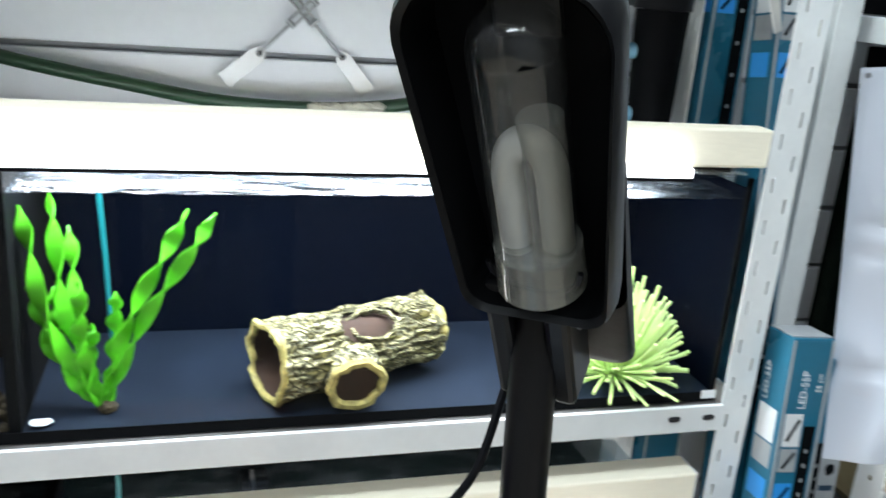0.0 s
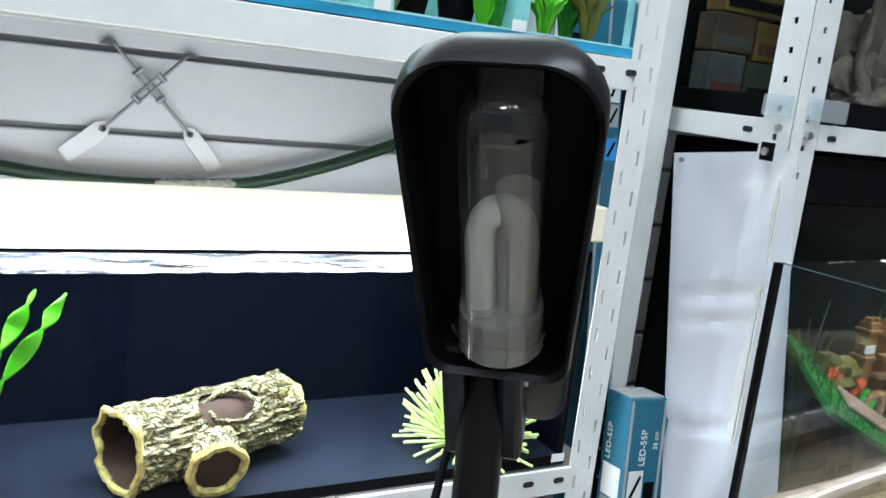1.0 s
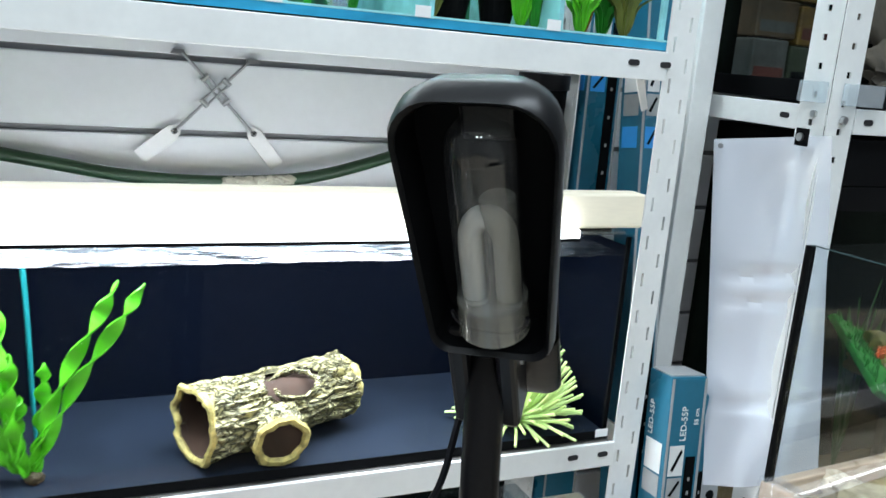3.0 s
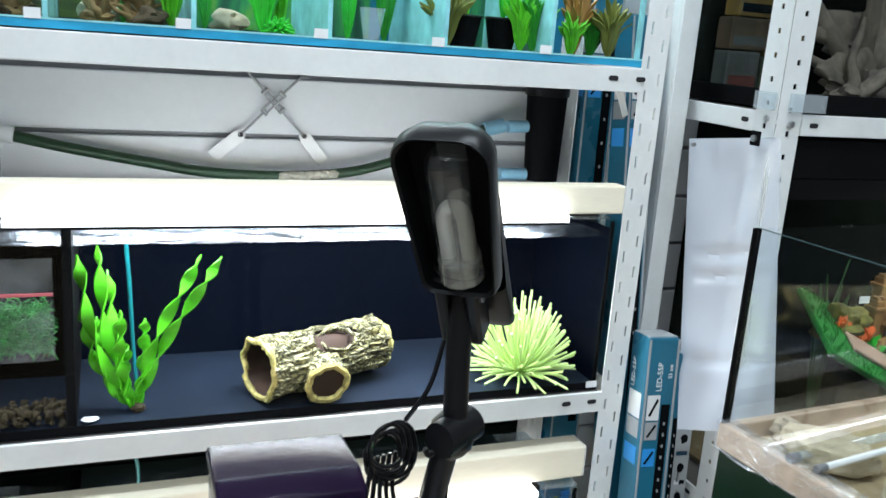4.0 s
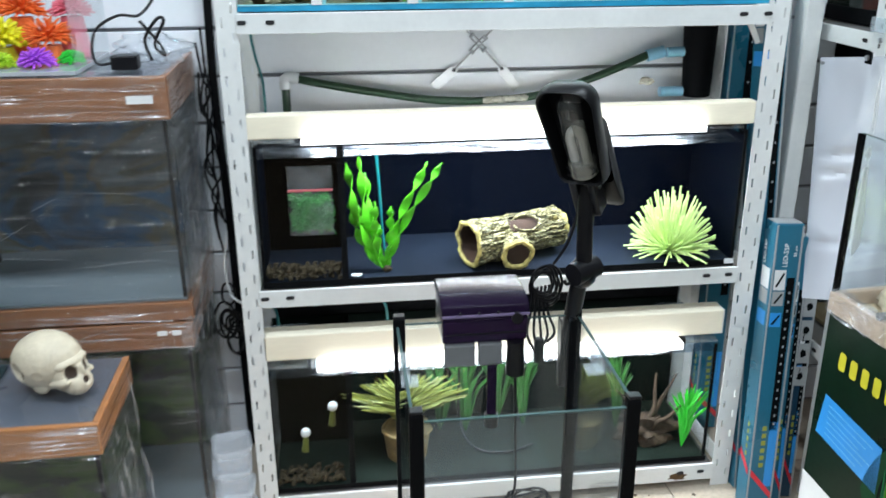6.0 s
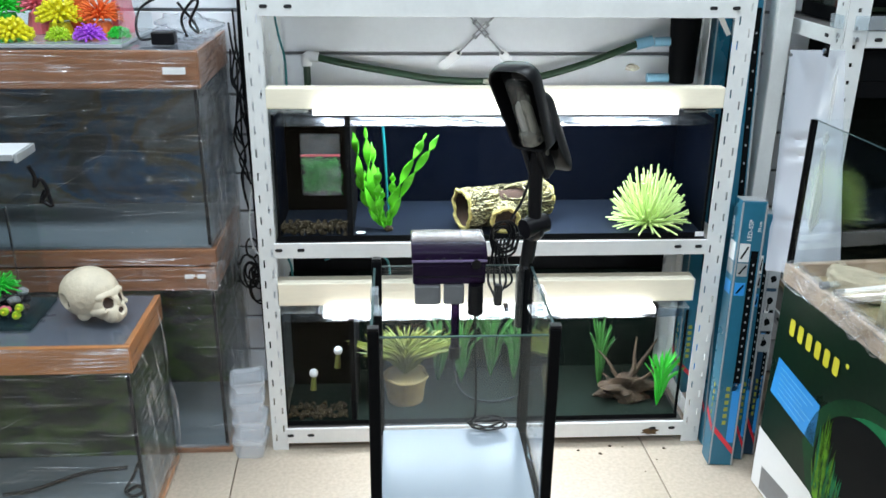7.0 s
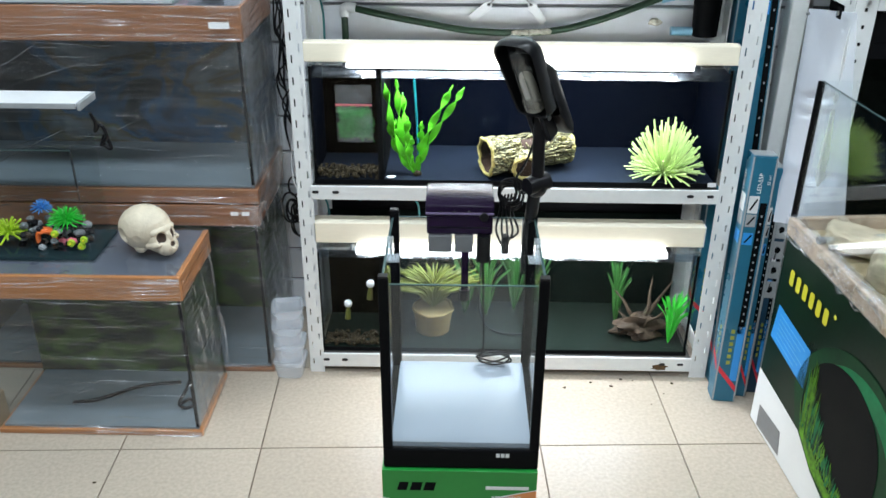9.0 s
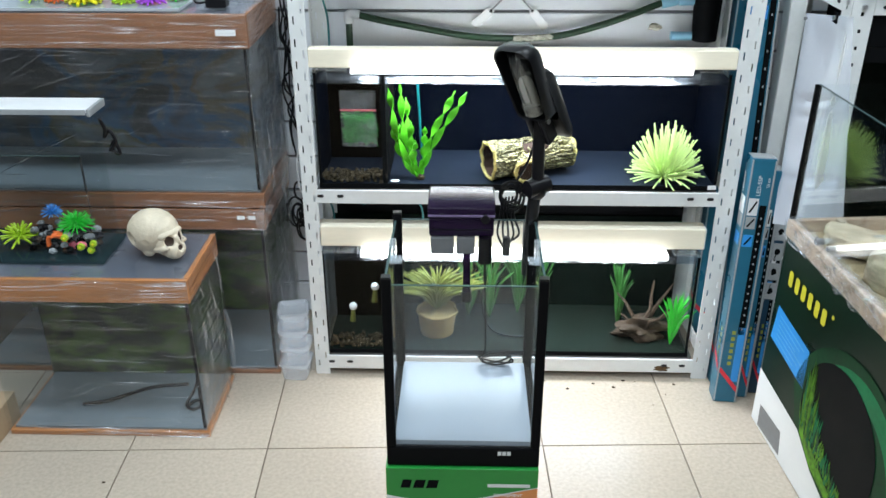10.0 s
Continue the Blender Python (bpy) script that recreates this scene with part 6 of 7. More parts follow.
# ---- lamp cartons leaning in the corner ----
def led_box(w, d, h, x, y, lean, turn, label, face, dark=False, mark=True, tiltx=0.0):
    t = thing("lamp_carton", label, "box", m=pose(x, y, 0.002, -lean, tiltx, turn), group="lamp cartons")
    part("body", bx(B(), 0, w, 0, d, 0, h, 0.0015), M_LEDBOXD if dark else M_LEDBOX, t)
    part("front_sheet", bx(B(), 0.003, w - 0.003, -0.0008, -0.0002, 0.003, h - 0.003), face, t, "printed front sheet")
    for (a0, a1) in ((0.0, 0.004), (w - 0.004, w)):
        part("edge_strip", bx(B(), a0, a1, -0.0012, -0.0009, 0.002, h - 0.002), M_GREYPR, t, "pale edge stripe")
    yy, zz = -0.0013, h
    if mark:
        letters("LED-55P", 0.0135, Matrix.Translation((w * 0.52, yy, h - 0.064)) @ pose(0, 0, 0, 90, -90, 0), M_BOXW, t)
        letters("55 cm", 0.0095, Matrix.Translation((w * 0.84, yy, h - 0.055)) @ pose(0, 0, 0, 90, -90, 0), M_BOXW, t)
        letters("LED-55P", 0.0135, Matrix.Translation((-0.0012, d * 0.62, h - 0.064)) @ Matrix(((0, 0, -1, 0), (0, -1, 0, 0), (-1, 0, 0, 0), (0, 0, 0, 1))) @ pose(0, 0, 0, 0, 0, 180), M_BOXW, t)
    # picture fields, one above another
    for k, (mm, hh) in enumerate(((M_BOXW, 0.042), (M_GREYPR, 0.030), (M_BOXBL, 0.030))):
        z1 = h - 0.094 - 0.045 * k
        part("picture_field", bx(B(), 0.006, w * 0.52, yy - 0.0006, yy, z1 - hh, z1), mm, t)
        part("picture_shape", flat(B(), [(0.009, yy - 0.0011, z1 - hh * 0.8), (0.013, yy - 0.0011, z1 - hh * 0.85), (w * 0.47, yy - 0.0011, z1 - hh * 0.2), (w * 0.42, yy - 0.0011, z1 - hh * 0.12)], (0, -0.0003, 0)), M_BOXBK, t)
        part("picture_field", bx(B(), -0.0009, -0.0003, d * 0.15, d * 0.85, z1 - hh, z1), mm, t)
    part("lamp_picture", bx(B(), w * 0.58, w * 0.86, yy - 0.0006, yy, h * 0.30, h - 0.11), M_BOXBK, t, "printed picture of a dark lamp bar")
    for k in range(16):
        z = h * 0.32 + (h * 0.68 - 0.125) * k / 16
        part("printed_dot", bx(B(), w * 0.69, w * 0.75, yy - 0.0011, yy - 0.0007, z, z + 0.005), M_GREYPR, t)
    # brand blocks and the slanting red stripe near the foot
    for k in range(6):
        za, zb = 0.105 + 0.017 * k, 0.115 + 0.017 * k
        part("brand_mark", bx(B(), w * 0.34, w * 0.50, yy - 0.0006, yy, za, zb), M_YELLOWD, t, "dull yellow brand block")
        part("brand_mark", bx(B(), -0.0009, -0.0003, d * 0.36, d * 0.50, za, zb), M_YELLOWD, t, "dull yellow brand block")
    part("blue_field", bx(B(), w * 0.60, w - 0.005, yy - 0.0006, yy, 0.06, 0.21), M_BOXBL, t)
    part("red_stripe", flat(B(), [(0.004, yy - 0.0008, 0.085), (w - 0.004, yy - 0.0008, 0.030), (w - 0.004, yy - 0.0008, 0.045), (0.004, yy - 0.0008, 0.100)], (0, -0.0003, 0)), M_RED, t)
    part("red_stripe", flat(B(), [(-0.0010, d - 0.003, 0.115), (-0.0010, 0.003, 0.085), (-0.0010, 0.003, 0.100), (-0.0010, d - 0.003, 0.130)], (-0.0003, 0, 0)), M_RED, t)
    part("top_flap", bx(B(), 0.002, w - 0.002, 0.004, d - 0.002, h + 0.0003, h + 0.0018), M_GREYPR, t)
    return t


led_box(0.056, 0.052, 0.635, 0.984, -0.100, 6.0, -4, "teal printed lamp carton leaning against the rack", M_LEDBOX, tiltx=1.5)
led_box(0.050, 0.050, 1.14, 0.997, -0.020, 7.5, 0, "tall teal printed lamp carton leaning on the wall", M_LEDBOX, mark=False, tiltx=0.5)
led_box(0.062, 0.040, 1.20, 0.999, 0.225, 1.5, 0, "tall blue printed lamp carton standing against the wall", M_LEDBOX, mark=False, tiltx=0.3)
led_box(0.030, 0.055, 0.600, 1.043, -0.080, 5.5, -4, "narrow teal printed lamp carton leaning beside another", M_LEDBOX, mark=False, tiltx=1.0)
t = led_box(0.030, 0.050, 0.50, 1.078, -0.062, 4.0, -6, "narrow dark carton with small black and white pictures", M_LEDBOXD, True, False, tiltx=0.5)
for k in range(4):
    z = 0.27 + 0.052 * k
    part("icon_field", bx(B(), 0.004, 0.026, -0.0027, -0.0021, z, z + 0.044), M_GREYPR, t)
    part("icon_shape", rock(B(), (0.015, -0.0030, z + 0.022), 0.008, k, (0.8, 0.03, 1.0), 2, 0.6), M_BOXBK, t)

pb = thing("side_board", "plain pale grey upright board standing between the two racks", "board", at=(1.103, 0.11, 0))
part("front_face", bx(B(), 1.082, 1.117, 0.100, 0.106, 0.0, 2.1, 0.0015), M_RACK, pb)
part("return_flange", bx(B(), 1.082, 1.087, 0.1065, 0.150, 0.0, 2.1, 0.0015), M_RACK, pb)

# ---- second rack ----
r2 = thing("shelving_rack", "white steel rack with round holes holding dark tanks", "shelving rack", at=(1.6, 0.1, 0))
upright(r2, 1.136, -0.092, 1, 1, 0.044, 2.1, False)
upright(r2, 1.136, 0.235, 1, -1, 0.044, 2.1, False)
upright(r2, 2.06, -0.092, -1, 1, 0.044, 2.1, False)
for z0, z1 in ((0.968, 1.000), (0.325, 0.357), (1.45, 1.482)):
    beam = part("front_beam", bx(B(), 1.181, 2.016, -0.094, -0.089, z0, z1, 0.001), M_RACK, r2)
    slot(beam, 1.204, -0.0938, (z0 + z1) / 2)
    beam = part("side_beam", bx(B(), 1.1335, 1.138, -0.046, 0.190, z0, z1, 0.001), M_RACK, r2)
    slot(beam, 1.1338, -0.024, (z0 + z1) / 2, "y")
    part("shelf", bx(B(), 1.140, 2.01, -0.086, 0.22, z1 - 0.010, z1 - 0.002), M_BOARD, r2)
for y, z, nrm in ((-0.072, 0.990, "y"), (-0.0975, 0.985, "x")):
    if nrm == "y":
        part("bolt", cone(B(), (1.130, y, z), (1.1355, y, z), 0.005, seg=6), M_STEEL, r2)
    else:
        part("bolt", cone(B(), (1.158, -0.100, z), (1.158, -0.094, z), 0.005, seg=6), M_STEEL, r2)
for z0, z1, lab, nm in ((0.358, 0.90, "dark turtle tank with a turf ramp under a black hood", "aquarium"), (1.001, 1.40, "tank with driftwood and food packets behind its glass", "aquarium")):
    t = thing(nm, lab, "aquarium", at=(1.6, 0.08, z0))
    yb = 0.150 if z0 < 0.9 else 0.205
    part("front_pane", bx(B(), 1.185, 2.01, -0.080, -0.075, z0 + 0.001, z1), M_GLASS, t, shadow=False)
    part("side_pane", bx(B(), 1.185, 1.190, -0.0745, yb, z0 + 0.001, z1), M_GLASS, t, shadow=False)
    part("back_pane", bx(B(), 1.185, 2.01, yb, yb + 0.005, z0 + 0.001, z1), M_TURTBK, t)
    part("base_pane", bx(B(), 1.191, 2.00, -0.0745, yb - 0.0005, z0 + 0.002, z0 + 0.010), M_DIMSAND if z0 < 0.9 else M_TURTBK, t)
    if z0 < 0.9:
        part("hood", bx(B(), 1.184, 2.01, -0.085, 0.155, 0.9005, 0.962, 0.002), M_BLACKM, t, "matt black tank hood")
        part("hood_lip", bx(B(), 1.184, 2.01, -0.085, -0.0815, 0.868, 0.900), M_BLACKM, t)
        part("hood_lip", bx(B(), 1.1805, 1.1845, -0.080, 0.150, 0.868, 0.900), M_BLACKM, t)
        part("price_label", bx(B(), 1.380, 1.402, -0.0825, -0.0815, 0.690, 0.702), M_LABEL, t)
    else:
        part("base_strip", bx(B(), 1.184, 2.01, -0.086, -0.0805, z0 + 0.001, z0 + 0.030, 0.001), M_BLACKM, t, "black bottom trim")
        part("base_strip", bx(B(), 1.179, 1.1845, -0.080, 0.205, z0 + 0.001, z0 + 0.030, 0.001), M_BLACKM, t, "black bottom trim")
solo("price_holder", bx(B(), 1.150, 1.215, -0.1025, -0.0945, 1.003, 1.030, 0.001), M_CLEARP, "clear plastic price holder clipped on the beam", "price holder")
solo("price_holder", bx(B(), 1.122, 1.130, -0.090, -0.050, 1.004, 1.030, 0.001), M_CLEARP, "clear plastic price holder clipped on the beam", "price holder")
# turtle ramp and its castle
rp = thing("turtle_ramp", "green turf turtle ramp with a pink gravel edge", "ramp", at=(1.45, 0.05, 0.515))
EX = Vector((0.897, 0, -0.442))
EZ = EX.cross(Vector((0, 0.823, 0.568))).normalized()
EY = EZ.cross(EX)
RM = Matrix(((EX.x, EY.x, EZ.x, 1.345), (EX.y, EY.y, EZ.y, -0.050), (EX.z, EY.z, EZ.z, 0.595), (0, 0, 0, 1)))
part("deck", bx(B(), 0.045, 0.46, 0, 0.16, -0.008, 0.004, 0.003, RM), M_TURF, rp)
part("gravel_strip", bx(B(), 0.125, 0.455, 0.040, 0.085, 0.0045, 0.012, 0.003, RM), M_PINKG, rp, "pink gravel patch")
for x in (0.075, 0.30):
    part("leg", bx(B(), 1.345 + x, 1.358 + x, -0.046, -0.034, 0.347, 0.590 - x * 0.52), M_BLACKM, rp)
b = B()
rr = random.Random(6)
for i in range(900):
    x, y = rr.uniform(0.046, 0.455), rr.uniform(0, 0.158)
    if 0.12 < x and 0.036 < y < 0.088:
        continue
    p = RM @ Vector((x, y, 0.003))
    cone(b, p, p + Vector((rr.uniform(-1, 1) * 0.003, rr.uniform(-1, 1) * 0.003, 0.009)), 0.0016, 0.0004, 3, False)
part("turf_blades", b, M_TURF, rp, kind="stuff")
cs = thing("castle_ornament", "orange-brown resin ruin ornament on the ramp", "ornament", at=(1.64, 0.09, 0.53))
part("wall_block", rock(B(), (1.66, 0.105, 0.560), 0.062, 3, (1.5, 0.42, 0.75), 4, 0.6), M_CASTLE, cs)
q = random.Random(8)
for x, y, z0, h in ((1.565, 0.075, 0.53, 0.650), (1.590, 0.090, 0.53, 0.690), (1.615, 0.070, 0.53, 0.685), (1.640, 0.085, 0.52, 0.692), (1.668, 0.065, 0.51, 0.665), (1.695, 0.085, 0.50, 0.672), (1.725, 0.065, 0.50, 0.650), (1.755, 0.080, 0.48, 0.668)):
    b = B()
    w = q.uniform(0.010, 0.014)
    bx(b, x - w, x + w, y - 0.011, y + 0.013, z0, h, 0.003)
    bx(b, x - w - 0.004, x + w + 0.004, y - 0.015, y + 0.017, h - 0.020, h - 0.012, 0.002)
    for k in (-1, 1):
        bx(b, x + k * w * 0.6 - 0.004, x + k * w * 0.6 + 0.004, y - 0.008, y + 0.006, h + 0.0002, h + 0.007, 0.001)
    part("tower", b, M_CASTLE, cs)
for z, x0, x1 in ((0.640, 1.575, 1.70), (0.608, 1.57, 1.75), (0.575, 1.555, 1.77)):
    part("ledge", bx(B(), x0, x1, 0.044, 0.060, z - 0.005, z + 0.005, 0.002), M_CASTLE, cs)
for x, z in ((1.575, 0.565), (1.625, 0.585), (1.69, 0.56)):
    part("arch", tube(B(), [(x - 0.018, 0.045, z - 0.022), (x - 0.016, 0.045, z + 0.002), (x, 0.045, z + 0.014), (x + 0.016, 0.045, z + 0.002), (x + 0.018, 0.045, z - 0.022)], 0.007, 8), M_CASTLE, cs, smooth=True)
    part("doorway", rock(B(), (x, 0.052, z - 0.006), 0.013, 2, (1, 0.3, 1.2), 2, 0.2), M_HOLLOW, cs)
solo("moss_rock", rock(B(), (1.475, 0.030, 0.612), 0.034, 7, (1.25, 0.8, 0.8), 4, 0.9), mat("mossy_resin", (0.16, 0.15, 0.03), 0.8, var=0.8, scale=40, bump=0.8), "mossy yellow-green rock ornament", "ornament", smooth=True)
for x, z in ((1.455, 0.63), (1.50, 0.60), (1.52, 0.61)):
    tuft("aquarium_plant", "small orange plastic plant on the ramp", (x, 0.010, z - 0.030), 9, 0.035, 0.025, 0.010, M_ORN["orange"], int(x * 1000))
tuft("aquarium_plant", "green plastic plant beside the ramp", (1.545, 0.02, 0.530), 16, 0.06, 0.05, 0.012, M_LEAFN, 31)
for x, s2 in ((1.52, 62), (1.72, 64)):
    tuft("aquarium_plant", "dim green plant against the dark tank back", (x, 0.11, 0.370), 12, 0.36, 0.09, 0.012, M_LEAFK, s2)
cs.location += Vector((0.0, -0.035, 0.0))
rp.location += Vector((-0.030, -0.020, 0.022))
# driftwood and packets in the upper tank
driftwood("driftwood", "large pale knotted driftwood behind the glass", (1.42, 0.03, 1.012), [(0.22, 0.02, 0.16), (-0.12, 0.04, 0.20), (0.30, 0.0, 0.05), (0.05, 0.05, 0.28), (-0.14, 0.0, 0.08), (0.12, -0.02, 0.24), (-0.06, -0.04, 0.26), (0.26, -0.02, 0.22), (0.16, -0.05, 0.10)], 0.021, M_WOODG, 11)
for i, (x, y, z, r, sc) in enumerate(((1.36, 0.00, 1.045, 0.05, (1.1, 0.7, 0.8)), (1.46, 0.06, 1.11, 0.07, (1.5, 0.5, 0.9)), (1.60, 0.05, 1.08, 0.07, (1.2, 0.6, 1.0)))):
    solo("driftwood", rock(B(), (x, y, z), r, i + 40, sc, 4, 1.1), M_WOODG, "dusty hollowed lump of grey driftwood", "driftwood", smooth=True, group="driftwood lumps")
driftwood("driftwood", "long crooked driftwood branch leaning on the others", (1.33, -0.03, 1.012), [(0.26, 0.04, 0.17), (0.02, 0.03, 0.12), (0.15, 0.0, 0.07)], 0.012, M_WOODG, 15)
solo("blue_cloth", rock(B(), (1.54, -0.035, 1.045), 0.045, 12, (1.2, 0.6, 0.75), 4, 0.7), mat("blue_net", (0.07, 0.13, 0.22), 0.8, var=0.5, scale=30), "crumpled blue net beside the driftwood", "net", smooth=True)
for i, (x, z, w, h, mm) in enumerate(((1.215, 1.012, 0.07, 0.075, M_DUST[0]), (1.29, 1.012, 0.06, 0.068, M_DUST[1]), (1.215, 1.089, 0.08, 0.055, M_DUST[2]), (1.30, 1.082, 0.075, 0.058, M_DUST[3]), (1.225, 1.146, 0.13, 0.05, M_DUST[3]))):
    p = thing("food_packet", "dusty printed food packet behind the glass", "packet", at=(x, 0.16, z), group="food packets")
    part("body", bx(B(), x, x + w, 0.14, 0.18, z, z + h, 0.003), mm, p)
    part("panel", bx(B(), x + 0.006, x + w - 0.006, 0.1388, 0.1397, z + h * 0.15, z + h * 0.45), (M_DUST[4], M_BOXBK, M_DUST[0])[i % 3], p)

# milky bag hanging on the rack
bag = thing("plastic_bag", "long milky polythene bag hanging from a bolt on the rack", "bag", at=(1.115, -0.03, 0.48))
NU, NV = 26, 56


def bag_sheet(push):
    b = B()
    g = []
    for i in range(NU + 1):
        u = i / NU
        row = []
        for j in range(NV + 1):
            v = j / NV
            top = Vector((1.106, 0.070, 0.940)).lerp(Vector((1.136, -0.104, 0.966)), u)
            bot = Vector((1.070, -0.052, 0.478)).lerp(Vector((1.200, -0.126, 0.500)), u)
            p = top.lerp(bot, v)
            side = Vector((-0.80, -0.60, 0))
            top = top + Vector((0, 0, -0.012 * max(0.0, 0.10 - u) / 0.10))
            puff = math.sin(math.pi * u) ** 0.6 * (0.25 + 0.75 * math.sin(math.pi * min(1, v * 1.05)))
            fold = 0.7 * noise.noise(Vector((u * 1.6 + v, v * 4.0, 1))) + 0.18 * noise.noise(Vector((u * 5, v * 9, 4))) - 0.55 * math.exp(-((v - 0.40 + 0.03 * u) / 0.016) ** 2) - 0.40 * math.exp(-((v - 0.475 + 0.03 * u) / 0.014) ** 2) - 0.45 * math.exp(-((v - 0.77 + 0.02 * u) / 0.016) ** 2)
            row.append(b.verts.new(p + side * (0.014 * puff * push + 0.015 * fold * math.sin(math.pi * u))))
        g.append(row)
    for i in range(NU):
        for j in range(NV):
            b.faces.new((g[i][j], g[i + 1][j], g[i + 1][j + 1], g[i][j + 1]))
    return b


part("front_film", bag_sheet(1.0), M_BAG, bag, smooth=True, shadow=False)
part("back_film", bag_sheet(0.15), M_BAG, bag, smooth=True, shadow=False)
part("hole_mark", cone(B(), (1.098, 0.0455, 0.9335), (1.0945, 0.043, 0.9335), 0.0035, seg=10), M_GREYP, bag, "punched hang hole")
part("grommet", bx(B(), 1.1075, 1.1105, -0.092, -0.072, 0.950, 0.972, 0.001), M_BLACKM, bag, "black square patch")
part("bolt_head", cone(B(), (1.1035, -0.082, 0.961), (1.1072, -0.082, 0.961), 0.005, seg=12), M_STEEL, bag)

# ---- big printed carton with the open glass tank on it ----
bb = thing("aquarium_carton", "large dark green aquarium carton with a printed planted tank", "box", m=pose(1.064, -0.160, 0, 0, 0, -85.8))
BL, BD, BH = 0.80, 0.42, 0.500
part("body", bx(B(), 0, BL, 0.001, BD, 0, BH, 0.003), M_BOXDK, bb)
S = -0.0002


def sheet(name, pts, mm, lift=1, label=""):
    return part(name, flat(B(), [(x, S - 0.0004 * lift, z) for x, z in pts], (0, -0.0003, 0)), mm, bb, label)


def arc(cx, cz, rx, rz, a0, a1, n=20):
    return [(cx + rx * math.cos(radians(a0 + (a1 - a0) * k / n)), cz + rz * math.sin(radians(a0 + (a1 - a0) * k / n))) for k in range(n + 1)]


sheet("white_panel", [(0.002, 0.003), (0.50, 0.003), (0.40, 0.060), (0.30, 0.088), (0.235, 0.132), (0.10, 0.141), (0.002, 0.147)], M_BOXW, 1)
sheet("green_sweep", arc(0.40, 0.20, 0.235, 0.215, -10, 175, 30) + [(0.20, 0.145), (0.30, 0.09), (0.42, 0.06), (0.62, 0.05)], M_BOXGR, 2)
sheet("green_glow", arc(0.41, 0.20, 0.195, 0.192, -5, 150, 26) + arc(0.41, 0.20, 0.150, 0.150, 150, -5, 26), M_BOXGG, 3, "brighter green print behind the picture")
sheet("bright_rim", arc(0.42, 0.21, 0.190, 0.185, 5, 62) + arc(0.42, 0.21, 0.180, 0.172, 62, 5), mat("pale_green_print", (0.07, 0.30, 0.14), 0.25, bump=0.0), 4)
sheet("dark_tank_picture", arc(0.36, 0.235, 0.150, 0.135, 0, 180, 26) + [(0.212, 0.19), (0.235, 0.135), (0.30, 0.095), (0.40, 0.075), (0.50, 0.085), (0.512, 0.16)], M_BOXBK, 5, "printed picture of a black tank")
sheet("ground_print", [(0.216, 0.178), (0.232, 0.137), (0.30, 0.097), (0.40, 0.077), (0.42, 0.092), (0.32, 0.125), (0.25, 0.165)], M_BOXLG, 6)
rr = random.Random(21)
for k in range(210):
    u = rr.random() ** 1.3
    x = 0.222 + 0.26 * u
    foot = max(0.088, 0.165 - 0.40 * (x - 0.222))
    h = rr.uniform(0.018, 0.045) + 0.13 * max(0.0, 1 - abs(x - 0.25) / 0.07) * rr.random()
    w = rr.uniform(0.0025, 0.006)
    z = foot + rr.uniform(-0.01, 0.05) * (1 - u)
    lean = rr.uniform(-0.014, 0.014)
    sheet("leaf_print", [(x, z), (x + w, z), (x + w * 1.1 + lean * 0.5, z + h * 0.55), (x + w * 0.4 + lean, z + h), (x - w * 0.3 + lean * 0.4, z + h * 0.5)], (M_BOXLG, M_BOXLG, M_BOXGR, M_BOXGG)[k % 4], 7 + k % 3)
sheet("blue_field", [(0.020, 0.249), (0.032, 0.338), (0.200, 0.322), (0.204, 0.230)], M_BOXBL, 2)
M_BLUEPR = mat("pale_blue_print", (0.12, 0.40, 0.74), 0.4)
for k in range(6):
    x1 = 0.180 - 0.018 * (k % 3)
    sheet("text_line", [(0.048, 0.322 - 0.012 * k), (x1, 0.310 - 0.012 * k), (x1, 0.3075 - 0.012 * k), (0.048, 0.3195 - 0.012 * k)], M_BLUEPR, 4)
for k in range(6):
    x = 0.053 + 0.0325 * k
    sheet("brand_mark", [(x + 0.003, 0.404), (x + 0.016, 0.404), (x + 0.019, 0.409), (x + 0.019, 0.435), (x + 0.016, 0.440), (x + 0.003, 0.440), (x, 0.435), (x, 0.409)], M_YELLOW, 4, "yellow brand block")
sheet("brand_dot", arc(0.258, 0.441, 0.005, 0.005, 0, 340, 14), M_YELLOW, 3)
sheet("small_photo", [(0.040, 0.008), (0.038, 0.066), (0.153, 0.074), (0.165, 0.016)], M_GREYP, 3, "small grey printed photo")

gt = thing("glass_tank", "open glass tank in a kraft-taped rim on the big carton", "aquarium", m=pose(1.064, -0.160, 0.5005, 0, 0, -85.8))
GZ = 0.342
part("rim_front", bx(B(), -0.004, BL, -0.003, 0.014, 0, 0.040, 0.003), M_KRAFT, gt, "kraft-taped bottom rim")
part("rim_end", bx(B(), -0.004, 0.012, 0.0145, BD, 0, 0.040, 0.003), M_KRAFT, gt)
part("bed", bx(B(), 0.0125, BL, 0.0145, BD, 0.0, 0.012), M_SAND, gt, "tan sandy bed")
part("front_pane", bx(B(), 0.004, BL, 0.003, 0.008, 0.0405, GZ), M_GLASSR, gt, shadow=False)
part("end_pane", bx(B(), 0.004, 0.009, 0.0085, BD, 0.0405, GZ), M_GLASS, gt, shadow=False)
part("corner_seal", bx(B(), 0.000, 0.0038, -0.002, 0.012, 0.0405, GZ), M_BLACKM, gt, "black corner seal")
part("pane_edge", bx(B(), 0.004, BL, 0.003, 0.008, GZ + 0.0003, GZ + 0.0012), M_GLASSG, gt)
b = B()
gg = []
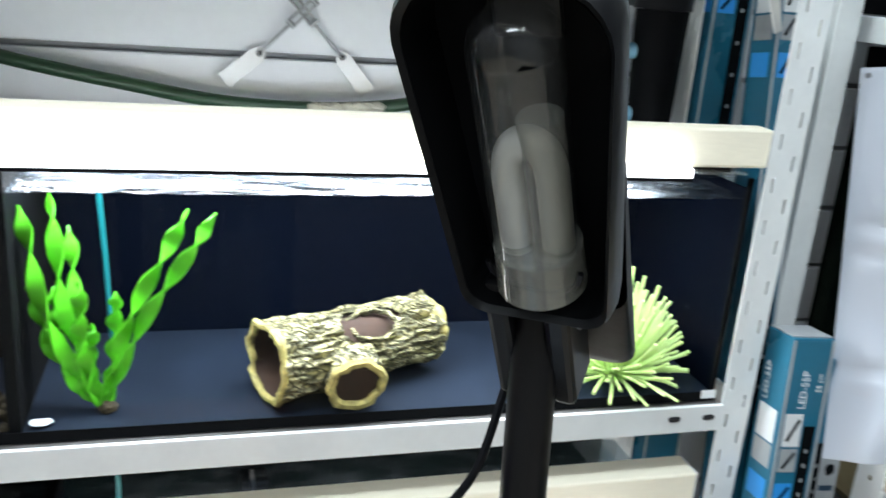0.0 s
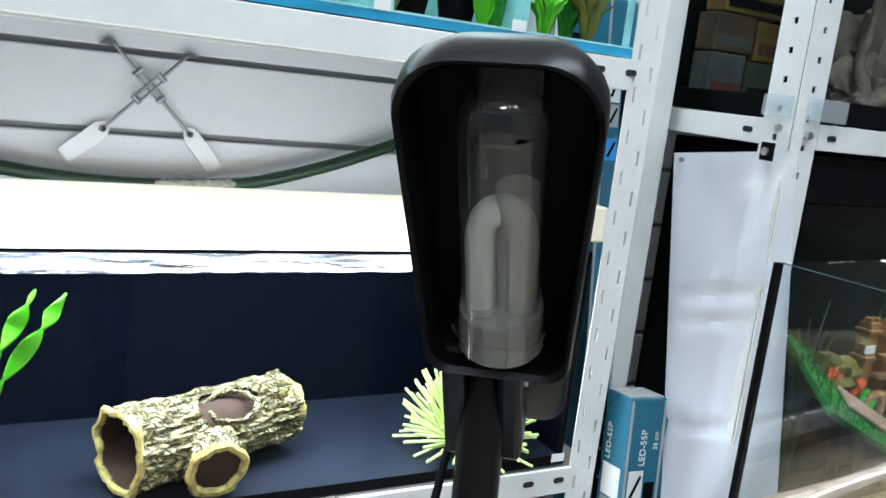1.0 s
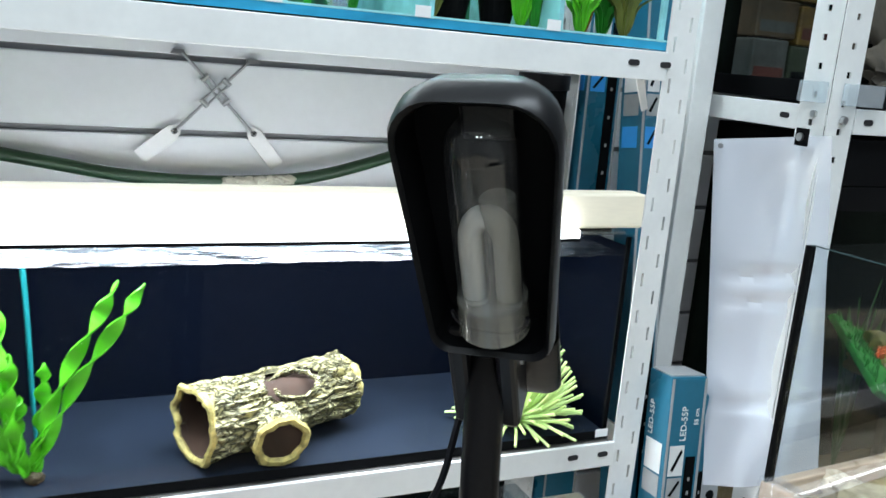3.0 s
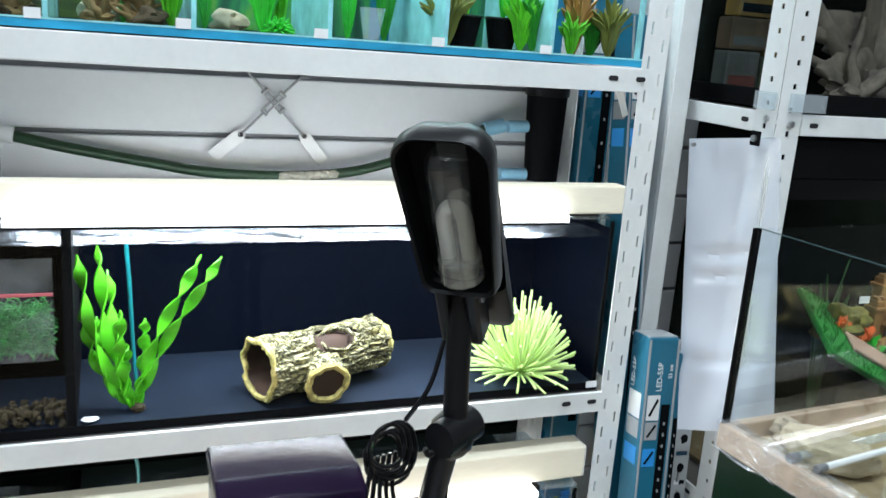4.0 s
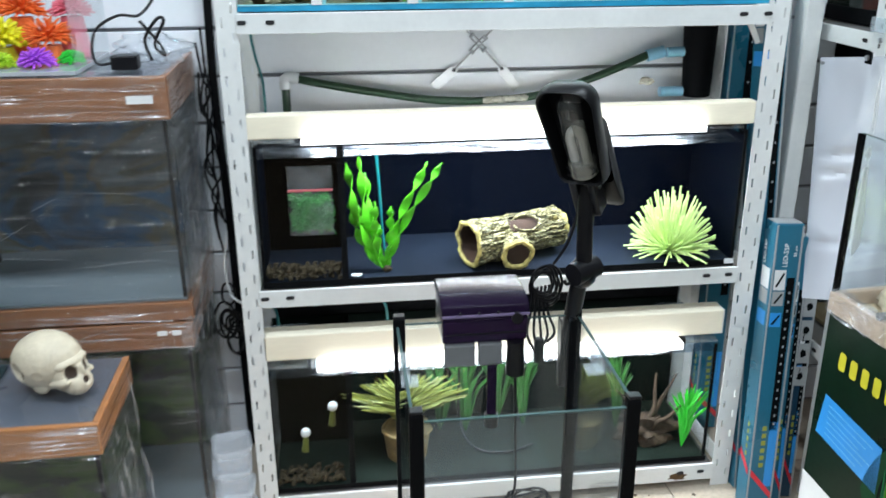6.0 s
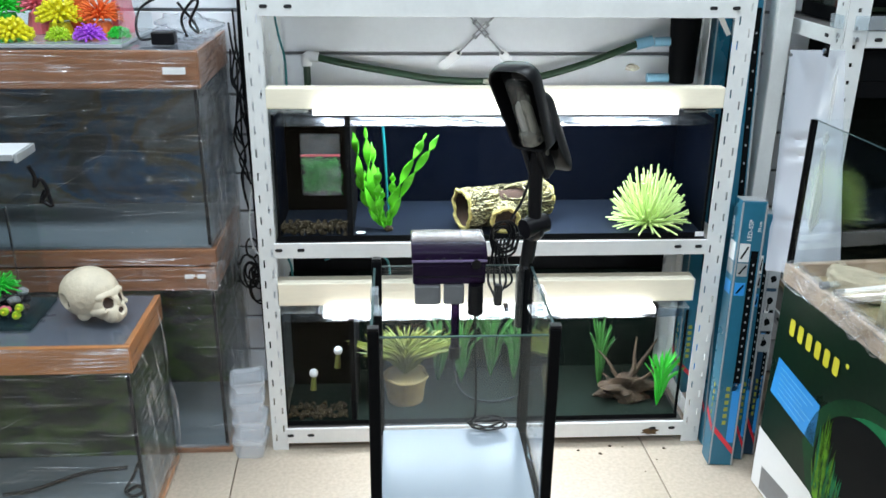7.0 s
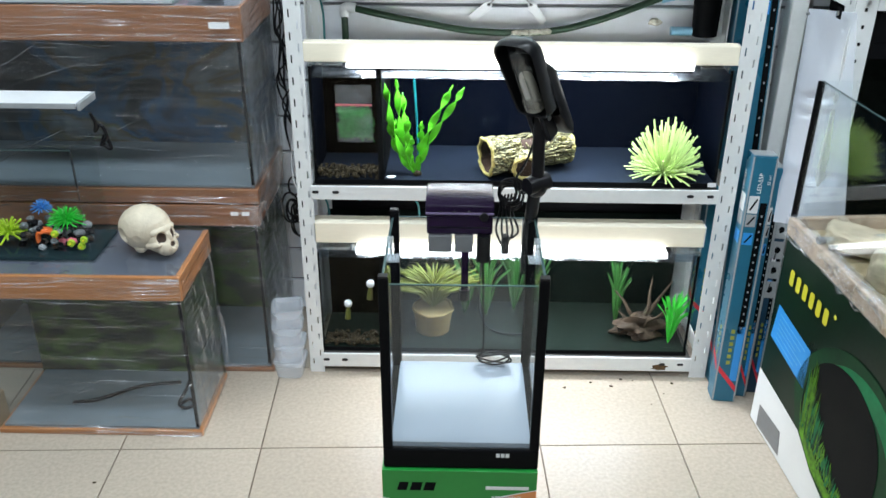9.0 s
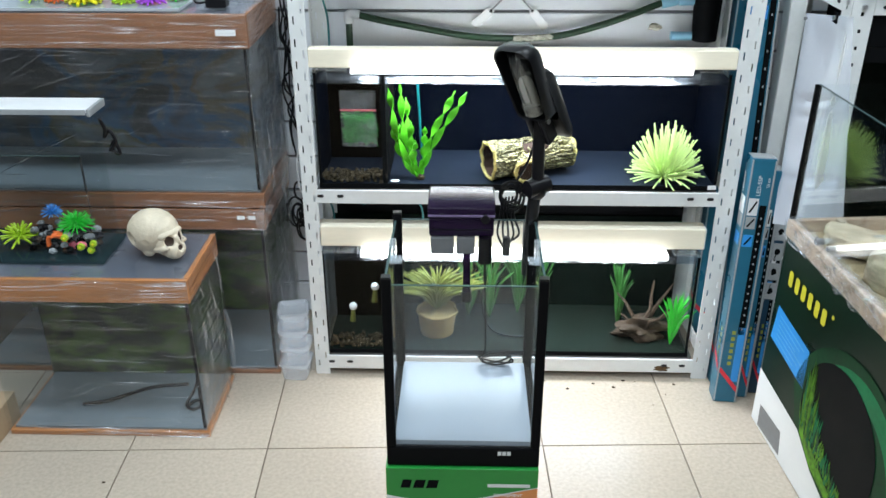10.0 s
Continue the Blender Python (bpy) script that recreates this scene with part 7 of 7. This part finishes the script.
for i in range(60):
    row = []
    for j in range(10):
        x, v = -0.004 + 0.42 * i / 59, j / 9
        y = -0.006 + 0.050 * max(0, v - 0.55)
        z = 0.002 + 0.075 * min(v, 0.6)
        q = noise.noise(Vector((x * 40, v * 4, 7)))
        row.append(b.verts.new((x, y - 0.004 * abs(q) - 0.0006, z + 0.004 * q)))
    gg.append(row)
for i in range(59):
    for j in range(9):
        b.faces.new((gg[i][j], gg[i + 1][j], gg[i + 1][j + 1], gg[i][j + 1]))
part("film_wrap", b, M_ZIP, gt, "crinkled clear film over the rim", smooth=True, shadow=False)


def in_tank(x, y, z):
    return pose(1.064, -0.160, 0.5005, 0, 0, -85.8) @ Vector((x, y, z))


def stone_block(c, r, seed, sc):
    """A rounded block of stone with flat worn faces."""
    b = B()
    res = bmesh.ops.create_icosphere(b, subdivisions=4, radius=1)
    turn = pose(0, 0, 0, seed * 11 % 20 - 10, seed * 17 % 24 - 12, seed * 53)
    for v in res["verts"]:
        p = v.co.normalized()
        q = Vector([math.copysign(abs(k) ** 0.62, k) for k in p])
        q *= 1 + 0.22 * noise.noise(p * 1.4 + Vector((seed, 2, 3))) + 0.09 * noise.noise(p * 4 + Vector((seed, 5, 1)))
        q.z += 0.03 * math.sin(q.z * 14 + seed)
        v.co = Vector(c) + turn @ Vector((q.x * sc[0] * r, q.y * sc[1] * r, q.z * sc[2] * r))
    return b


for i, (x, y, z, r, sc) in enumerate(((0.12, 0.09, 0.040, 0.060, (1.3, 0.9, 0.5)), (0.27, 0.10, 0.045, 0.062, (1.0, 1.0, 0.9)), (0.36, 0.14, 0.05, 0.07, (1.1, 0.9, 0.8)), (0.19, 0.22, 0.03, 0.05, (1.2, 0.8, 0.6)), (0.33, 0.28, 0.04, 0.05, (1, 1, 0.8)))):
    solo("rock", stone_block(in_tank(x, y, z), r * 0.82, i + 3, sc), M_STONE, "rough pale sandstone rock on the tank bed", "rock", smooth=True, group="rocks in the glass tank")
solo("driftwood", rock(B(), in_tank(0.06, 0.10, 0.030), 0.028, 9, (0.8, 1.6, 0.6), 4, 0.9), M_WOODP, "small knot of pale driftwood", "driftwood")
tl = thing("tube_lamp", "white tube lamp lying across the glass tank", "lamp", at=in_tank(0.20, 0.2, 0.05))
part("tube", cone(B(), (1.088, -0.290, 0.548), (1.42, -0.276, 0.566), 0.0065, seg=16), M_CLEARP, tl, "clear glass tube", smooth=True)
part("tube", cone(B(), (1.098, -0.330, 0.552), (1.42, -0.305, 0.570), 0.0050, seg=16), M_WHITE, tl, "white tube", smooth=True)
part("end_cap", cone(B(), (1.072, -0.2907, 0.547), (1.0875, -0.290, 0.548), 0.0072, seg=16), M_GREYP, tl, smooth=True)
part("end_cap", cone(B(), (1.080, -0.3314, 0.551), (1.0975, -0.330, 0.552), 0.0058, seg=16), M_GREYP, tl, smooth=True)
# pale ribbons over the rim film, shaped as its glints
q = random.Random(77)
b = B()
for k in range(26):
    x0 = q.uniform(0.0, 0.36)
    z0 = q.uniform(0.004, 0.050)
    dx = q.uniform(0.02, 0.09)
    ribbon(b, [(x0, -0.0125, z0), (x0 + dx * 0.5, -0.0135, z0 + q.uniform(-0.006, 0.006)), (x0 + dx, -0.0125, min(0.055, max(0.003, z0 + q.uniform(-0.02, 0.02))))], q.uniform(0.002, 0.007), q.uniform(-2, 2), 1.2, 0.0002, 8, (0, 0, 1))
part("fold_glints", b, M_FOLD, gt, "pale fold ribbons added as glints on the clear film", smooth=True, shadow=False, kind="stuff")


b, q = B(), random.Random(15)
for x, y in ((0.74, -0.045), (0.80, -0.020), (0.69, -0.030), (0.87, -0.075), (0.62, -0.055), (0.83, -0.12), (0.77, -0.015), (-0.455, -0.435), (0.90, -0.03), (0.56, -0.02)):
    rock(b, (x, y, 0.0012), q.uniform(0.0015, 0.0035), int(x * 100), (1.3, 1, 0.5), 2, 0.6)
solo("floor_crumbs", b, M_WOOD, "dark crumbs of dirt scattered on the tiles", "dirt", kind="stuff")

# ---- floor tiles ----
tb = B()
bx(tb, 0.0015, TP - 0.0015, 0.0015, TP - 0.0015, -0.006, 0.0, 0.0008)
first = part("tile", tb, M_TILE, None)
tile_mesh = first.data
first.parent = floor
nx0_, nx1_ = int(math.floor((X0 - TX) / TP)) - 1, int(math.ceil((X1 - TX) / TP)) + 1
ny0_, ny1_ = int(math.floor((Y0 - TY) / TP)), int(math.ceil((Y1 - TY) / TP))
started = False
for i in range(nx0_, nx1_):
    for j in range(ny0_, ny1_):
        ob = first if not started else new("tile", tile_mesh)
        started = True
        ob.parent = floor
        ob.matrix_basis = pose(TX, TY, 0, 0, 0, TURN_T) @ pose(TP * i, TP * j, 0)
